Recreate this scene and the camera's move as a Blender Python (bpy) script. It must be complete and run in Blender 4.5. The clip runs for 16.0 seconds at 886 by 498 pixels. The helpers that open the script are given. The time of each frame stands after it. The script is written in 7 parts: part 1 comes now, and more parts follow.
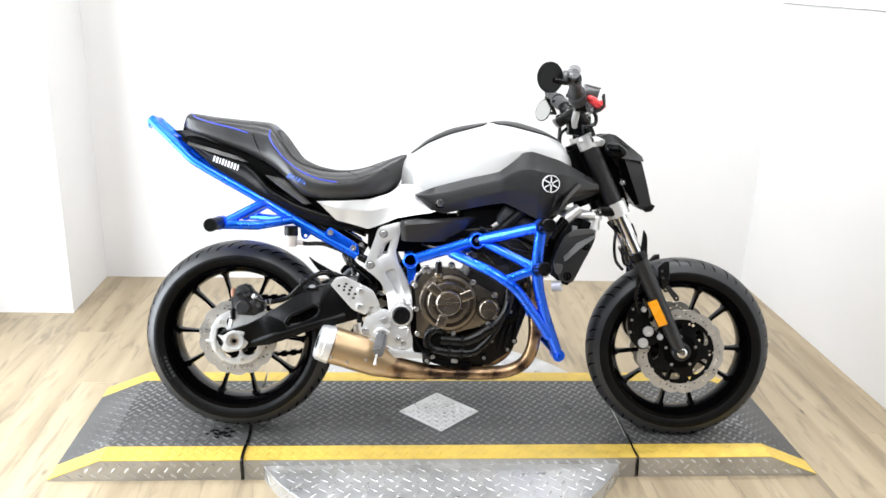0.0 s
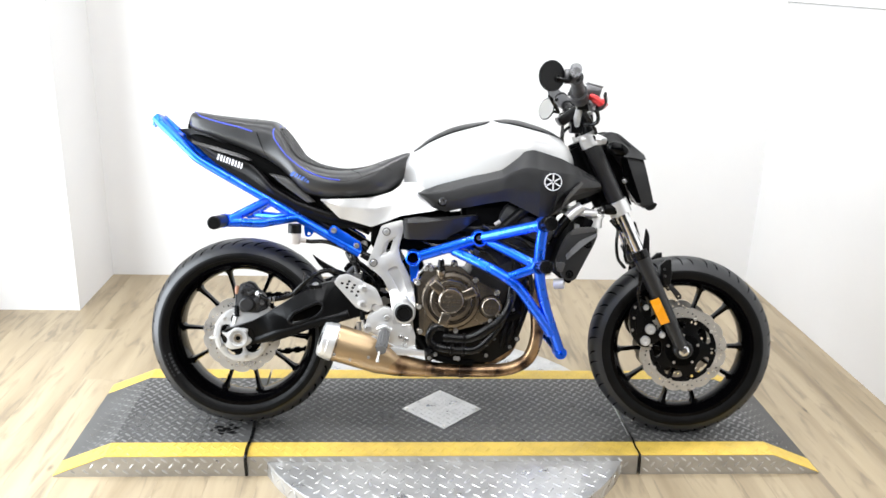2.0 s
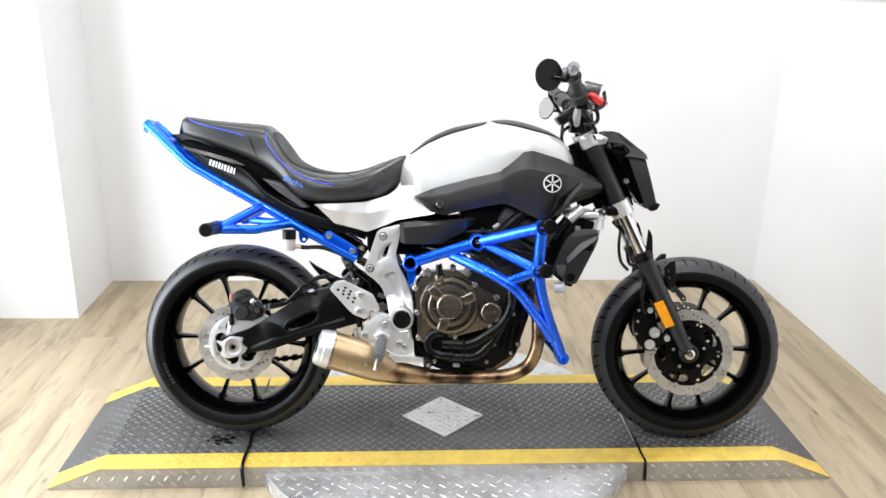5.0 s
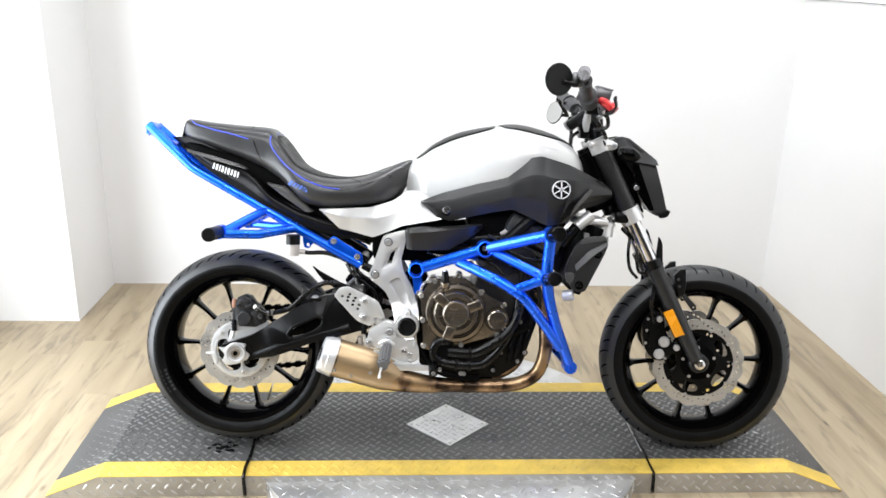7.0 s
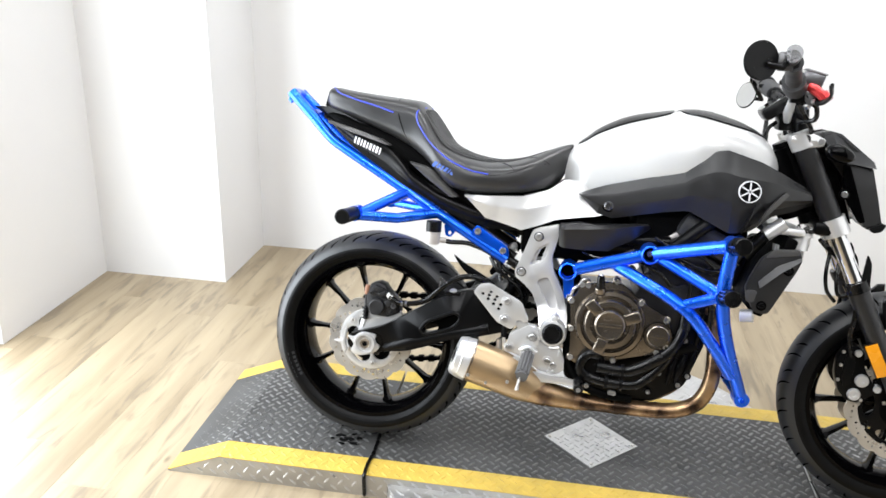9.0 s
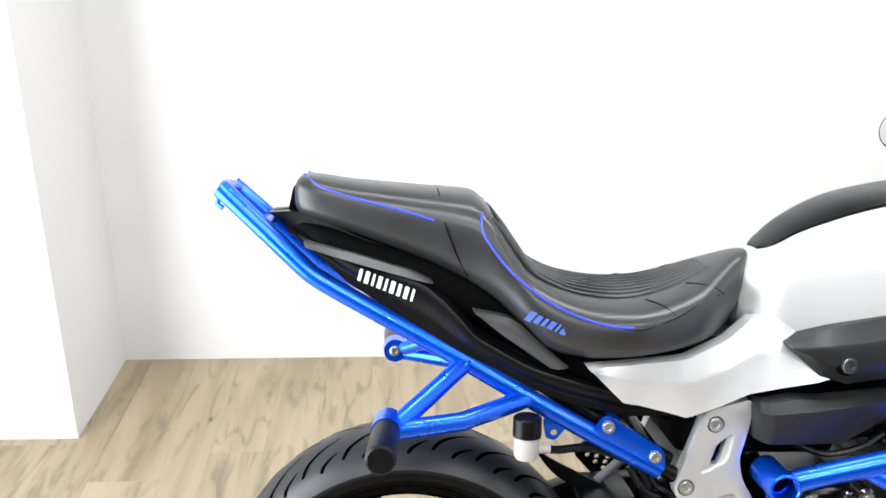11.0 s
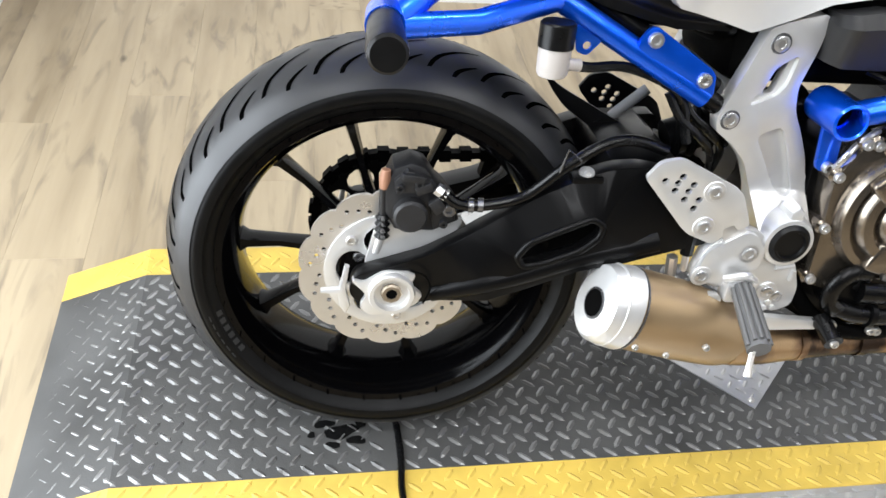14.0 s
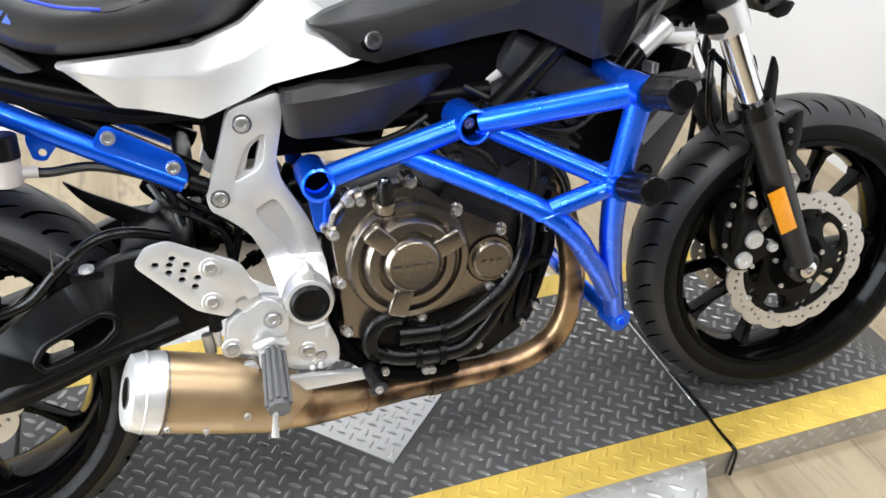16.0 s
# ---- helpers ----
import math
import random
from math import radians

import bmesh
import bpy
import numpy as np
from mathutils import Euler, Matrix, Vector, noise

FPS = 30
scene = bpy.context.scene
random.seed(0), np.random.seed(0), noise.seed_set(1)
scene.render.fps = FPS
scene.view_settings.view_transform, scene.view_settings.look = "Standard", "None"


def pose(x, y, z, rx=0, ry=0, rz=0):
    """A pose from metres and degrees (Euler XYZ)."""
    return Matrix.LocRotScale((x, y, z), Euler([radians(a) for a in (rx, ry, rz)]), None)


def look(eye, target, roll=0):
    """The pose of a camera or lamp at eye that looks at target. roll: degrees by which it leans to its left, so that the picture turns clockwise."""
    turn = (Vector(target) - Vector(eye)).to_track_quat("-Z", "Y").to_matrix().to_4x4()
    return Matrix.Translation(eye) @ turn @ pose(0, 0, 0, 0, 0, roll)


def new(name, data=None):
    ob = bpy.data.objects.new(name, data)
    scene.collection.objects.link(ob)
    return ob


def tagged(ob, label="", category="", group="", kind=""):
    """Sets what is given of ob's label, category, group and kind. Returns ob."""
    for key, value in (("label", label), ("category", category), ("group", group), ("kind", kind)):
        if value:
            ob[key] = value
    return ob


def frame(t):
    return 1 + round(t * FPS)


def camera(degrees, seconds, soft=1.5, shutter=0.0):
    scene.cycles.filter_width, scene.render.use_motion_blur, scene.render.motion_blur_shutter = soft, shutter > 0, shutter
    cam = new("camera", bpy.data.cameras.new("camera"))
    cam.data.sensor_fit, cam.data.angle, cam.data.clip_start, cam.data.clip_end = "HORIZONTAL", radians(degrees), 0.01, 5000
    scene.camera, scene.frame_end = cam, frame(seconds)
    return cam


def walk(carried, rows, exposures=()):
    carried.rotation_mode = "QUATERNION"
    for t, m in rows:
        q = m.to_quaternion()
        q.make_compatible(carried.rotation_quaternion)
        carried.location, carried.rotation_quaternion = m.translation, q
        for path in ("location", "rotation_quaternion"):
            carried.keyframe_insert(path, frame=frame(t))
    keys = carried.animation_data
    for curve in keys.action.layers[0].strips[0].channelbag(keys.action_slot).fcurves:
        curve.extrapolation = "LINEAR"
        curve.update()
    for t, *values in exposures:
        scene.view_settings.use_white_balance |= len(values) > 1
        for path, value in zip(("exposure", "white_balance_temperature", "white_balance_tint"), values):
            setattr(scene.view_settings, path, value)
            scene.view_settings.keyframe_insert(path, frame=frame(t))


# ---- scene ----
cam = camera(56.7, 16.0, soft=1.6)
PATH = [
    (0, (-0.219, 0.053, 1.513), (-0.073, 1.945, 0.879), 2.1),
    (0.5, (-0.216, 0.049, 1.512), (-0.069, 1.941, 0.883), 2.2),
    (1, (-0.222, 0.04, 1.514), (-0.071, 1.932, 0.883), 2.1),
    (1.5, (-0.205, 0.037, 1.513), (-0.077, 1.929, 0.877), 1.8),
    (2, (-0.206, 0.04, 1.513), (-0.077, 1.932, 0.877), 2.0),
    (2.5, (-0.193, 0.036, 1.516), (-0.065, 1.93, 0.886), 1.7),
    (3, (-0.178, 0.036, 1.515), (-0.052, 1.931, 0.886), 1.4),
    (3.5, (-0.169, 0.04, 1.511), (-0.057, 1.934, 0.879), 0.6),
    (4, (-0.163, 0.054, 1.515), (-0.052, 1.947, 0.879), 0.7),
    (6.5, (-0.179, 0.142, 1.508), (-0.076, 2.034, 0.867), 1.4),
    (7, (-0.178, 0.142, 1.512), (-0.077, 2.036, 0.876), 1.4),
    (7.5, (-0.17, 0.14, 1.526), (-0.084, 2.034, 0.886), 1.5),
    (8, (-0.159, 0.153, 1.515), (-0.084, 2.045, 0.87), 1.6),
    (8.5, (-0.113, 0.231, 1.52), (-0.172, 2.116, 0.856), 1.9),
    (9, (-0.164, 0.428, 1.502), (-0.441, 2.27, 0.773), 1.8),
    (9.5, (-0.363, 0.699, 1.505), (-0.51, 2.576, 0.832), -1.1),
    (9.7, (-0.421, 0.804, 1.484), (-0.518, 2.693, 0.833), -1.4),
    (11.8, (-0.759, 1.723, 1.364), (-0.541, 3.479, 0.431), 3.3),
    (12, (-0.759, 1.739, 1.334), (-0.527, 3.452, 0.328), 3.7),
    (12.5, (-0.781, 1.755, 1.276), (-0.541, 3.39, 0.149), 5.0),
    (13, (-0.791, 1.741, 1.231), (-0.53, 3.294, -0.002), 6.8),
    (13.5, (-0.795, 1.705, 1.197), (-0.509, 3.172, -0.132), 8.3),
    (14, (-0.787, 1.677, 1.189), (-0.454, 3.109, -0.167), 8.0),
    (14.5, (-0.733, 1.649, 1.209), (-0.241, 3.095, -0.081), 8.7),
    (15, (-0.593, 1.603, 1.228), (-0.103, 3.071, -0.039), 6.8),
    (15.5, (-0.428, 1.544, 1.239), (0.045, 3.051, 0.013), 4.6),
    (16, (-0.319, 1.508, 1.241), (0.285, 3.024, 0.085), 3.6),
]
walk(cam, [(t, look(eye, target, roll)) for t, eye, target, roll in PATH], [(0, 0.62), (2.5, 0.60), (4.0, 0.50), (6.5, 0.47), (8.0, 0.47), (9.7, 0.48), (12.0, 0.50), (13.5, 0.38), (14.5, 0.42), (16, 0.50)])

# ---- world and lamps ----
world = bpy.data.worlds.new("room_air")
scene.world = world
world.use_nodes = True
world.node_tree.nodes["Background"].inputs[0].default_value = (0.9, 0.95, 1.0, 1)
world.node_tree.nodes["Background"].inputs[1].default_value = 0.4


def area_lamp(name, eye, target, sx, sy, watts, colour=(1, 0.98, 0.95)):
    data = bpy.data.lights.new(name, "AREA")
    data.shape, data.size, data.size_y, data.energy, data.color = "RECTANGLE", sx, sy, watts, colour
    ob = new(name, data)
    ob.matrix_world = look(eye, target)
    return ob


CEIL = 2.9
for lx, ly, watts in ((-1.0, -0.2, 36), (0.9, -0.2, 22), (-1.0, 1.3, 23), (0.9, 1.3, 16), (-0.6, 3.0, 14), (0.9, 3.0, 24)):
    area_lamp("ceiling_lamp", (lx, ly, CEIL - 0.07), (lx, ly, 0), 1.4, 0.22, watts, (0.955, 0.97, 1.0))

# daylight through the wide doorway in the west wall
area_lamp("doorway_daylight", (-2.22, 2.05, 1.1), (0, 2.05, 1.1), 1.6, 2.1, 86, (0.87, 0.935, 1.0))


# ---- materials ----
def mat(name, colour, rough=0.5, metal=0.0, vary=0.12, scale=30.0, bump=0.0, bscale=200.0, coat=0.0, spec=0.5, stretch=(1, 1, 1), rvary=0.08):
    m = bpy.data.materials.new(name)
    m.use_nodes = True
    nt = m.node_tree
    b = nt.nodes["Principled BSDF"]
    b.inputs["Metallic"].default_value = metal
    b.inputs["Coat Weight"].default_value = coat
    b.inputs["Coat Roughness"].default_value = 0.08
    b.inputs["Specular IOR Level"].default_value = spec
    tc = nt.nodes.new("ShaderNodeTexCoord")
    mp = nt.nodes.new("ShaderNodeMapping")
    mp.inputs["Scale"].default_value = stretch
    nt.links.new(tc.outputs["Object"], mp.inputs["Vector"])

    def noise_node(sc, detail):
        n = nt.nodes.new("ShaderNodeTexNoise")
        n.inputs["Scale"].default_value, n.inputs["Detail"].default_value = sc, detail
        nt.links.new(mp.outputs["Vector"], n.inputs["Vector"])
        return n

    n1, n2 = noise_node(scale, 4), noise_node(scale * 0.17, 3)
    add = nt.nodes.new("ShaderNodeMath")
    add.operation = "ADD"
    nt.links.new(n1.outputs["Fac"], add.inputs[0])
    nt.links.new(n2.outputs["Fac"], add.inputs[1])
    ramp = nt.nodes.new("ShaderNodeMapRange")
    ramp.inputs["From Min"].default_value, ramp.inputs["From Max"].default_value = 0.6, 1.4
    ramp.inputs["To Min"].default_value, ramp.inputs["To Max"].default_value = 1 - vary, 1 + vary
    nt.links.new(add.outputs[0], ramp.inputs["Value"])
    mul = nt.nodes.new("ShaderNodeVectorMath")
    mul.operation = "SCALE"
    mul.inputs[0].default_value = colour[:3]
    nt.links.new(ramp.outputs["Result"], mul.inputs["Scale"])
    nt.links.new(mul.outputs["Vector"], b.inputs["Base Color"])
    rr = nt.nodes.new("ShaderNodeMapRange")
    rr.inputs["From Min"].default_value, rr.inputs["From Max"].default_value = 0.3, 0.7
    rr.inputs["To Min"].default_value, rr.inputs["To Max"].default_value = max(0.02, rough - rvary), min(1, rough + rvary)
    nt.links.new(n1.outputs["Fac"], rr.inputs["Value"])
    nt.links.new(rr.outputs["Result"], b.inputs["Roughness"])
    if bump:
        n3 = noise_node(bscale, 3)
        bp = nt.nodes.new("ShaderNodeBump")
        bp.inputs["Strength"].default_value, bp.inputs["Distance"].default_value = 1.0, bump
        nt.links.new(n3.outputs["Fac"], bp.inputs["Height"])
        nt.links.new(bp.outputs["Normal"], b.inputs["Normal"])
    return m


M_WALL = mat("white_wall_paint", (0.71, 0.706, 0.70), 0.6, vary=0.03, scale=3, bump=0.0004, bscale=160)
M_CEIL = mat("ceiling_paint", (0.45, 0.45, 0.45), 0.8, vary=0.02, scale=3)
M_TYRE = mat("tyre_sidewall_rubber", (0.0035, 0.0035, 0.0036), 0.42, vary=0.3, scale=40, bump=0.0001, bscale=600, spec=0.12)
M_TREAD = mat("tread_rubber", (0.0135, 0.0141, 0.0158), 0.42, vary=0.22, scale=18, bump=0.00004, bscale=500, spec=0.5)
# Shade inside the tread grooves is put into this flat black.
M_GROOVE_SHADE = mat("tread_groove", (0.001, 0.001, 0.001), 0.95, spec=0.0)
M_RIM = mat("gloss_black_alloy", (0.0010, 0.0010, 0.0012), 0.12, vary=0.2, spec=0.11, rvary=0.03)
M_SATIN = mat("satin_black_metal", (0.0028, 0.0028, 0.0030), 0.29, vary=0.05, scale=60, spec=0.14, rvary=0.015)
M_PLASTIC = mat("black_plastic", (0.0048, 0.0048, 0.0050), 0.31, vary=0.12, scale=60, spec=0.20, rvary=0.04)
M_INTAKE = mat("dark_grey_moulded_plastic", (0.0135, 0.0135, 0.014), 0.40, vary=0.08, scale=40, spec=0.44, rvary=0.04)
# Black plastic facets that catch light: the brightness is put into this grey.
M_LIT_FACET = mat("grey_moulded_plastic", (0.062, 0.061, 0.060), 0.36, vary=0.10, scale=70, bump=0.000010, bscale=1200, spec=0.4)
# Near-black for deep parts; also used as shade in hollows, gaps and fillers.
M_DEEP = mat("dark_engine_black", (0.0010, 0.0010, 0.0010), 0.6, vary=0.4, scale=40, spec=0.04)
M_CAST = mat("rough_cast_grey", (0.016, 0.016, 0.017), 0.44, vary=0.3, scale=70, bump=0.0003, bscale=500, spec=0.35)
M_HOSE = mat("black_rubber_hose", (0.0030, 0.0030, 0.0032), 0.25, vary=0.2, spec=0.28)
M_BLUE = mat("blue_powder_coat", (0.002, 0.122, 0.95), 0.29, metal=0.80, vary=0.04, coat=0.55, scale=30, rvary=0.03)
M_SILVER = mat("silver_tank_paint", (0.64, 0.64, 0.635), 0.32, metal=0.34, vary=0.012, scale=60, coat=0.5, rvary=0.02)
M_ALU = mat("cast_aluminium", (0.69, 0.69, 0.685), 0.34, metal=0.62, vary=0.04, scale=40, bump=0.00003, bscale=900, rvary=0.05)
M_ZINC = mat("zinc_bolt", (0.55, 0.55, 0.55), 0.3, metal=0.85, vary=0.08)
M_CHROME = mat("polished_chrome", (0.78, 0.78, 0.79), 0.12, metal=1.0, vary=0.03)
M_STEEL = mat("disc_steel", (0.63, 0.61, 0.58), 0.33, metal=0.80, vary=0.10, scale=25)
M_SOCKET = mat("dark_socket_bolt", (0.16, 0.16, 0.165), 0.3, metal=0.8, vary=0.1)
M_SKIRT = mat("worn_skirt_plate", (0.43, 0.415, 0.39), 0.36, metal=0.65, vary=0.3, scale=12)
M_BRONZE = mat("clutch_cover_bronze", (0.235, 0.203, 0.168), 0.24, metal=0.92, vary=0.10, scale=40, bump=0.00004, bscale=500, rvary=0.04)
M_EXH = mat("heat_tinted_steel", (0.27, 0.20, 0.138), 0.33, metal=0.85, vary=0.2, scale=22)


def heat_tint(m):
    """Straw, brown and violet-grey heat colours in broad drifts along the pipe."""
    nt = m.node_tree
    b = nt.nodes["Principled BSDF"]
    old = b.inputs["Base Color"].links[0].from_socket
    tc = nt.nodes.new("ShaderNodeTexCoord")
    n = nt.nodes.new("ShaderNodeTexNoise")
    n.inputs["Scale"].default_value, n.inputs["Detail"].default_value = 13.0, 6.0
    nt.links.new(tc.outputs["Object"], n.inputs["Vector"])
    r = nt.nodes.new("ShaderNodeValToRGB")
    r.color_ramp.elements[0].position, r.color_ramp.elements[0].color = 0.42, (0.15, 0.125, 0.12, 1)
    r.color_ramp.elements[1].position, r.color_ramp.elements[1].color = 0.60, (1.55, 1.40, 1.10, 1)
    e = r.color_ramp.elements.new(0.50)
    e.color = (0.80, 0.66, 0.54, 1)
    nt.links.new(n.outputs["Fac"], r.inputs["Fac"])
    mx = nt.nodes.new("ShaderNodeVectorMath")
    mx.operation = "MULTIPLY"
    nt.links.new(old, mx.inputs[0])
    nt.links.new(r.outputs["Color"], mx.inputs[1])
    nt.links.new(mx.outputs["Vector"], b.inputs["Base Color"])


heat_tint(M_EXH)
M_MUFF = mat("bronze_muffler_steel", (0.41, 0.295, 0.172), 0.38, metal=0.76, vary=0.07, scale=10, stretch=(1, 6, 6), rvary=0.04)
M_LEATHER = mat("black_seat_vinyl", (0.025, 0.025, 0.0255), 0.32, vary=0.10, scale=24, spec=0.5, rvary=0.04)
M_PIPING = mat("blue_piping", (0.03, 0.06, 0.55), 0.4)
M_WHITE = mat("white_lettering", (0.75, 0.75, 0.76), 0.5, vary=0.03)
M_BLUELET = mat("blue_stitching", (0.08, 0.16, 0.55), 0.6, vary=0.1)
M_AMBER = mat("amber_reflector", (0.76, 0.295, 0.012), 0.25, coat=0.3, vary=0.05)
M_RED = mat("red_anodised", (0.5, 0.03, 0.03), 0.3, metal=0.5)
M_PLATE = mat("grey_tread_plate", (0.070, 0.0695, 0.068), 0.48, metal=0.12, vary=0.5, scale=7, bump=0.0002, bscale=300, spec=0.25, rvary=0.14)
M_LUG = mat("worn_tread_lug", (0.19, 0.189, 0.187), 0.33, metal=0.65, vary=0.4, scale=8)
M_BARE = mat("bare_aluminium_plate", (0.56, 0.56, 0.555), 0.34, metal=0.75, vary=0.22, scale=16)
M_YELLOW = mat("yellow_safety_paint", (0.57, 0.395, 0.072), 0.5, vary=0.25, scale=20)
M_CLEAR = mat("milky_plastic", (0.46, 0.43, 0.41), 0.35, vary=0.1)
M_COPPER = mat("copper_rubber", (0.30, 0.15, 0.09), 0.5)
M_BRASS = mat("dull_brass", (0.30, 0.255, 0.20), 0.35, metal=0.8)
M_PEG = mat("peg_rubber", (0.10, 0.10, 0.10), 0.5, vary=0.2)
M_GREYP = mat("grey_plastic", (0.20, 0.20, 0.205), 0.5, rvary=0.06)
M_MIRROR = mat("mirror_glass", (0.8, 0.82, 0.82), 0.05, metal=1.0, vary=0.01, rvary=0.01)


def wood_material():
    m = bpy.data.materials.new("light_oak_vinyl")
    m.use_nodes = True
    nt = m.node_tree
    b = nt.nodes["Principled BSDF"]
    tc = nt.nodes.new("ShaderNodeTexCoord")
    oi = nt.nodes.new("ShaderNodeObjectInfo")
    off = nt.nodes.new("ShaderNodeVectorMath")
    off.operation = "SCALE"
    off.inputs[0].default_value = (37.0, 91.0, 13.0)
    nt.links.new(oi.outputs["Random"], off.inputs["Scale"])
    addv = nt.nodes.new("ShaderNodeVectorMath")
    nt.links.new(tc.outputs["Object"], addv.inputs[0])
    nt.links.new(off.outputs["Vector"], addv.inputs[1])

    def grain(sx, sy, sc, detail, dist):
        mp = nt.nodes.new("ShaderNodeMapping")
        mp.inputs["Scale"].default_value = (sx, sy, 1)
        n = nt.nodes.new("ShaderNodeTexNoise")
        n.inputs["Scale"].default_value, n.inputs["Detail"].default_value, n.inputs["Distortion"].default_value = sc, detail, dist
        nt.links.new(addv.outputs["Vector"], mp.inputs["Vector"])
        nt.links.new(mp.outputs["Vector"], n.inputs["Vector"])
        return n

    broad, fine, blot = grain(9, 0.8, 1.0, 6, 0.5), grain(55, 2.0, 1.0, 3, 0.3), grain(24, 3.4, 1.0, 12, 0.9)
    ramp = nt.nodes.new("ShaderNodeValToRGB")
    e = ramp.color_ramp.elements
    e[0].position, e[0].color = 0.34, (0.232, 0.180, 0.112, 1)
    e[1].position, e[1].color = 0.62, (0.392, 0.318, 0.210, 1)
    mid = ramp.color_ramp.elements.new(0.47)
    mid.color = (0.325, 0.260, 0.170, 1)
    mix = nt.nodes.new("ShaderNodeMath")
    mix.operation = "MULTIPLY_ADD"
    mix.inputs[1].default_value, mix.inputs[2].default_value = 0.13, 0.07
    nt.links.new(fine.outputs["Fac"], mix.inputs[0])
    add = nt.nodes.new("ShaderNodeMath")
    add.operation = "MULTIPLY_ADD"
    add.inputs[1].default_value = 0.74
    nt.links.new(broad.outputs["Fac"], add.inputs[0])
    nt.links.new(mix.outputs[0], add.inputs[2])
    tone = nt.nodes.new("ShaderNodeMath")
    tone.operation = "MULTIPLY_ADD"
    tone.inputs[1].default_value = 0.09
    nt.links.new(oi.outputs["Random"], tone.inputs[0])
    nt.links.new(add.outputs[0], tone.inputs[2])
    sub = nt.nodes.new("ShaderNodeMath")
    sub.operation = "SUBTRACT"
    sub.inputs[1].default_value = 0.045
    nt.links.new(tone.outputs[0], sub.inputs[0])
    nt.links.new(sub.outputs[0], ramp.inputs["Fac"])
    grey = nt.nodes.new("ShaderNodeMix")
    grey.data_type = "RGBA"
    gm = nt.nodes.new("ShaderNodeMapRange")
    gm.inputs["From Min"].default_value, gm.inputs["From Max"].default_value = 0.53, 0.68
    gm.inputs["To Max"].default_value = 0.62
    nt.links.new(blot.outputs["Fac"], gm.inputs["Value"])
    nt.links.new(gm.outputs["Result"], grey.inputs["Factor"])
    nt.links.new(ramp.outputs["Color"], grey.inputs[6])
    grey.inputs[7].default_value = (0.150, 0.122, 0.088, 1)
    knot = nt.nodes.new("ShaderNodeTexVoronoi")
    knot.inputs["Scale"].default_value = 1.0
    kmap = nt.nodes.new("ShaderNodeMapping")
    kmap.inputs["Scale"].default_value = (5.0, 2.4, 1)
    nt.links.new(addv.outputs["Vector"], kmap.inputs["Vector"])
    nt.links.new(kmap.outputs["Vector"], knot.inputs["Vector"])
    kr = nt.nodes.new("ShaderNodeMapRange")
    kr.inputs["From Min"].default_value, kr.inputs["From Max"].default_value = 0.015, 0.06
    kr.inputs["To Min"].default_value, kr.inputs["To Max"].default_value = 0.38, 1.0
    nt.links.new(knot.outputs["Distance"], kr.inputs["Value"])
    dark = nt.nodes.new("ShaderNodeVectorMath")
    dark.operation = "SCALE"
    nt.links.new(grey.outputs[2], dark.inputs[0])
    nt.links.new(kr.outputs["Result"], dark.inputs["Scale"])
    nt.links.new(dark.outputs["Vector"], b.inputs["Base Color"])
    b.inputs["Roughness"].default_value = 0.42
    bp = nt.nodes.new("ShaderNodeBump")
    bp.inputs["Strength"].default_value, bp.inputs["Distance"].default_value = 0.6, 0.0006
    nt.links.new(fine.outputs["Fac"], bp.inputs["Height"])
    nt.links.new(bp.outputs["Normal"], b.inputs["Normal"])
    return m


M_WOOD = wood_material()


# ---- builders ----
def link_mesh(name, bm, material, smooth=True, angle=38):
    bmesh.ops.recalc_face_normals(bm, faces=bm.faces)
    if smooth:
        for f in bm.faces:
            f.smooth = True
        for e in bm.edges:
            if len(e.link_faces) == 2 and e.calc_face_angle(0) > radians(angle):
                e.smooth = False
    me = bpy.data.meshes.new(name)
    bm.to_mesh(me)
    bm.free()
    me.materials.append(material)
    return new(name, me)


def part(name, bm, material, parent, label="", smooth=True, angle=38):
    ob = link_mesh(name, bm, material, smooth, angle)
    ob.parent = parent
    if label:
        tagged(ob, label)
    return ob


def empty(name, m, label, category):
    ob = new(name)
    ob.empty_display_size = 0.1
    ob.matrix_world = m
    return tagged(ob, label, category)


def box_into(bm, x0, x1, y0, y1, z0, z1, bevel=0.0, m=None, seg=2):
    ret = bmesh.ops.create_cube(bm, size=1.0)
    vs = ret["verts"]
    mm = Matrix.Translation(((x0 + x1) / 2, (y0 + y1) / 2, (z0 + z1) / 2)) @ Matrix.Diagonal((x1 - x0, y1 - y0, z1 - z0, 1))
    bmesh.ops.transform(bm, matrix=mm, verts=vs)
    if bevel:
        es = list({e for v in vs for e in v.link_edges})
        r = bmesh.ops.bevel(bm, geom=es, offset=bevel, segments=seg, affect="EDGES", profile=0.5)
        vs = list({v for f in r["faces"] for v in f.verts} | {v for v in vs if v.is_valid})
    if m is not None:
        bmesh.ops.transform(bm, matrix=m, verts=vs)
    return bm


def box(*a, **k):
    return box_into(bmesh.new(), *a, **k)


def smooth_path(points, n=6, closed=False):
    """Catmull-Rom through the points."""
    p = [Vector(q) for q in points]
    if len(p) < 3:
        return p
    ext = [p[-1]] + p + [p[0], p[1]] if closed else [2 * p[0] - p[1]] + p + [2 * p[-1] - p[-2]]
    out = []
    for i in range(1, len(ext) - 2):
        a, b, c, d = ext[i - 1:i + 3]
        for k in range(n):
            t = k / n
            out.append(0.5 * ((2 * b) + (c - a) * t + (2 * a - 5 * b + 4 * c - d) * t * t + (3 * b - a - 3 * c + d) * t ** 3))
    if not closed:
        out.append(p[-1])
    return out


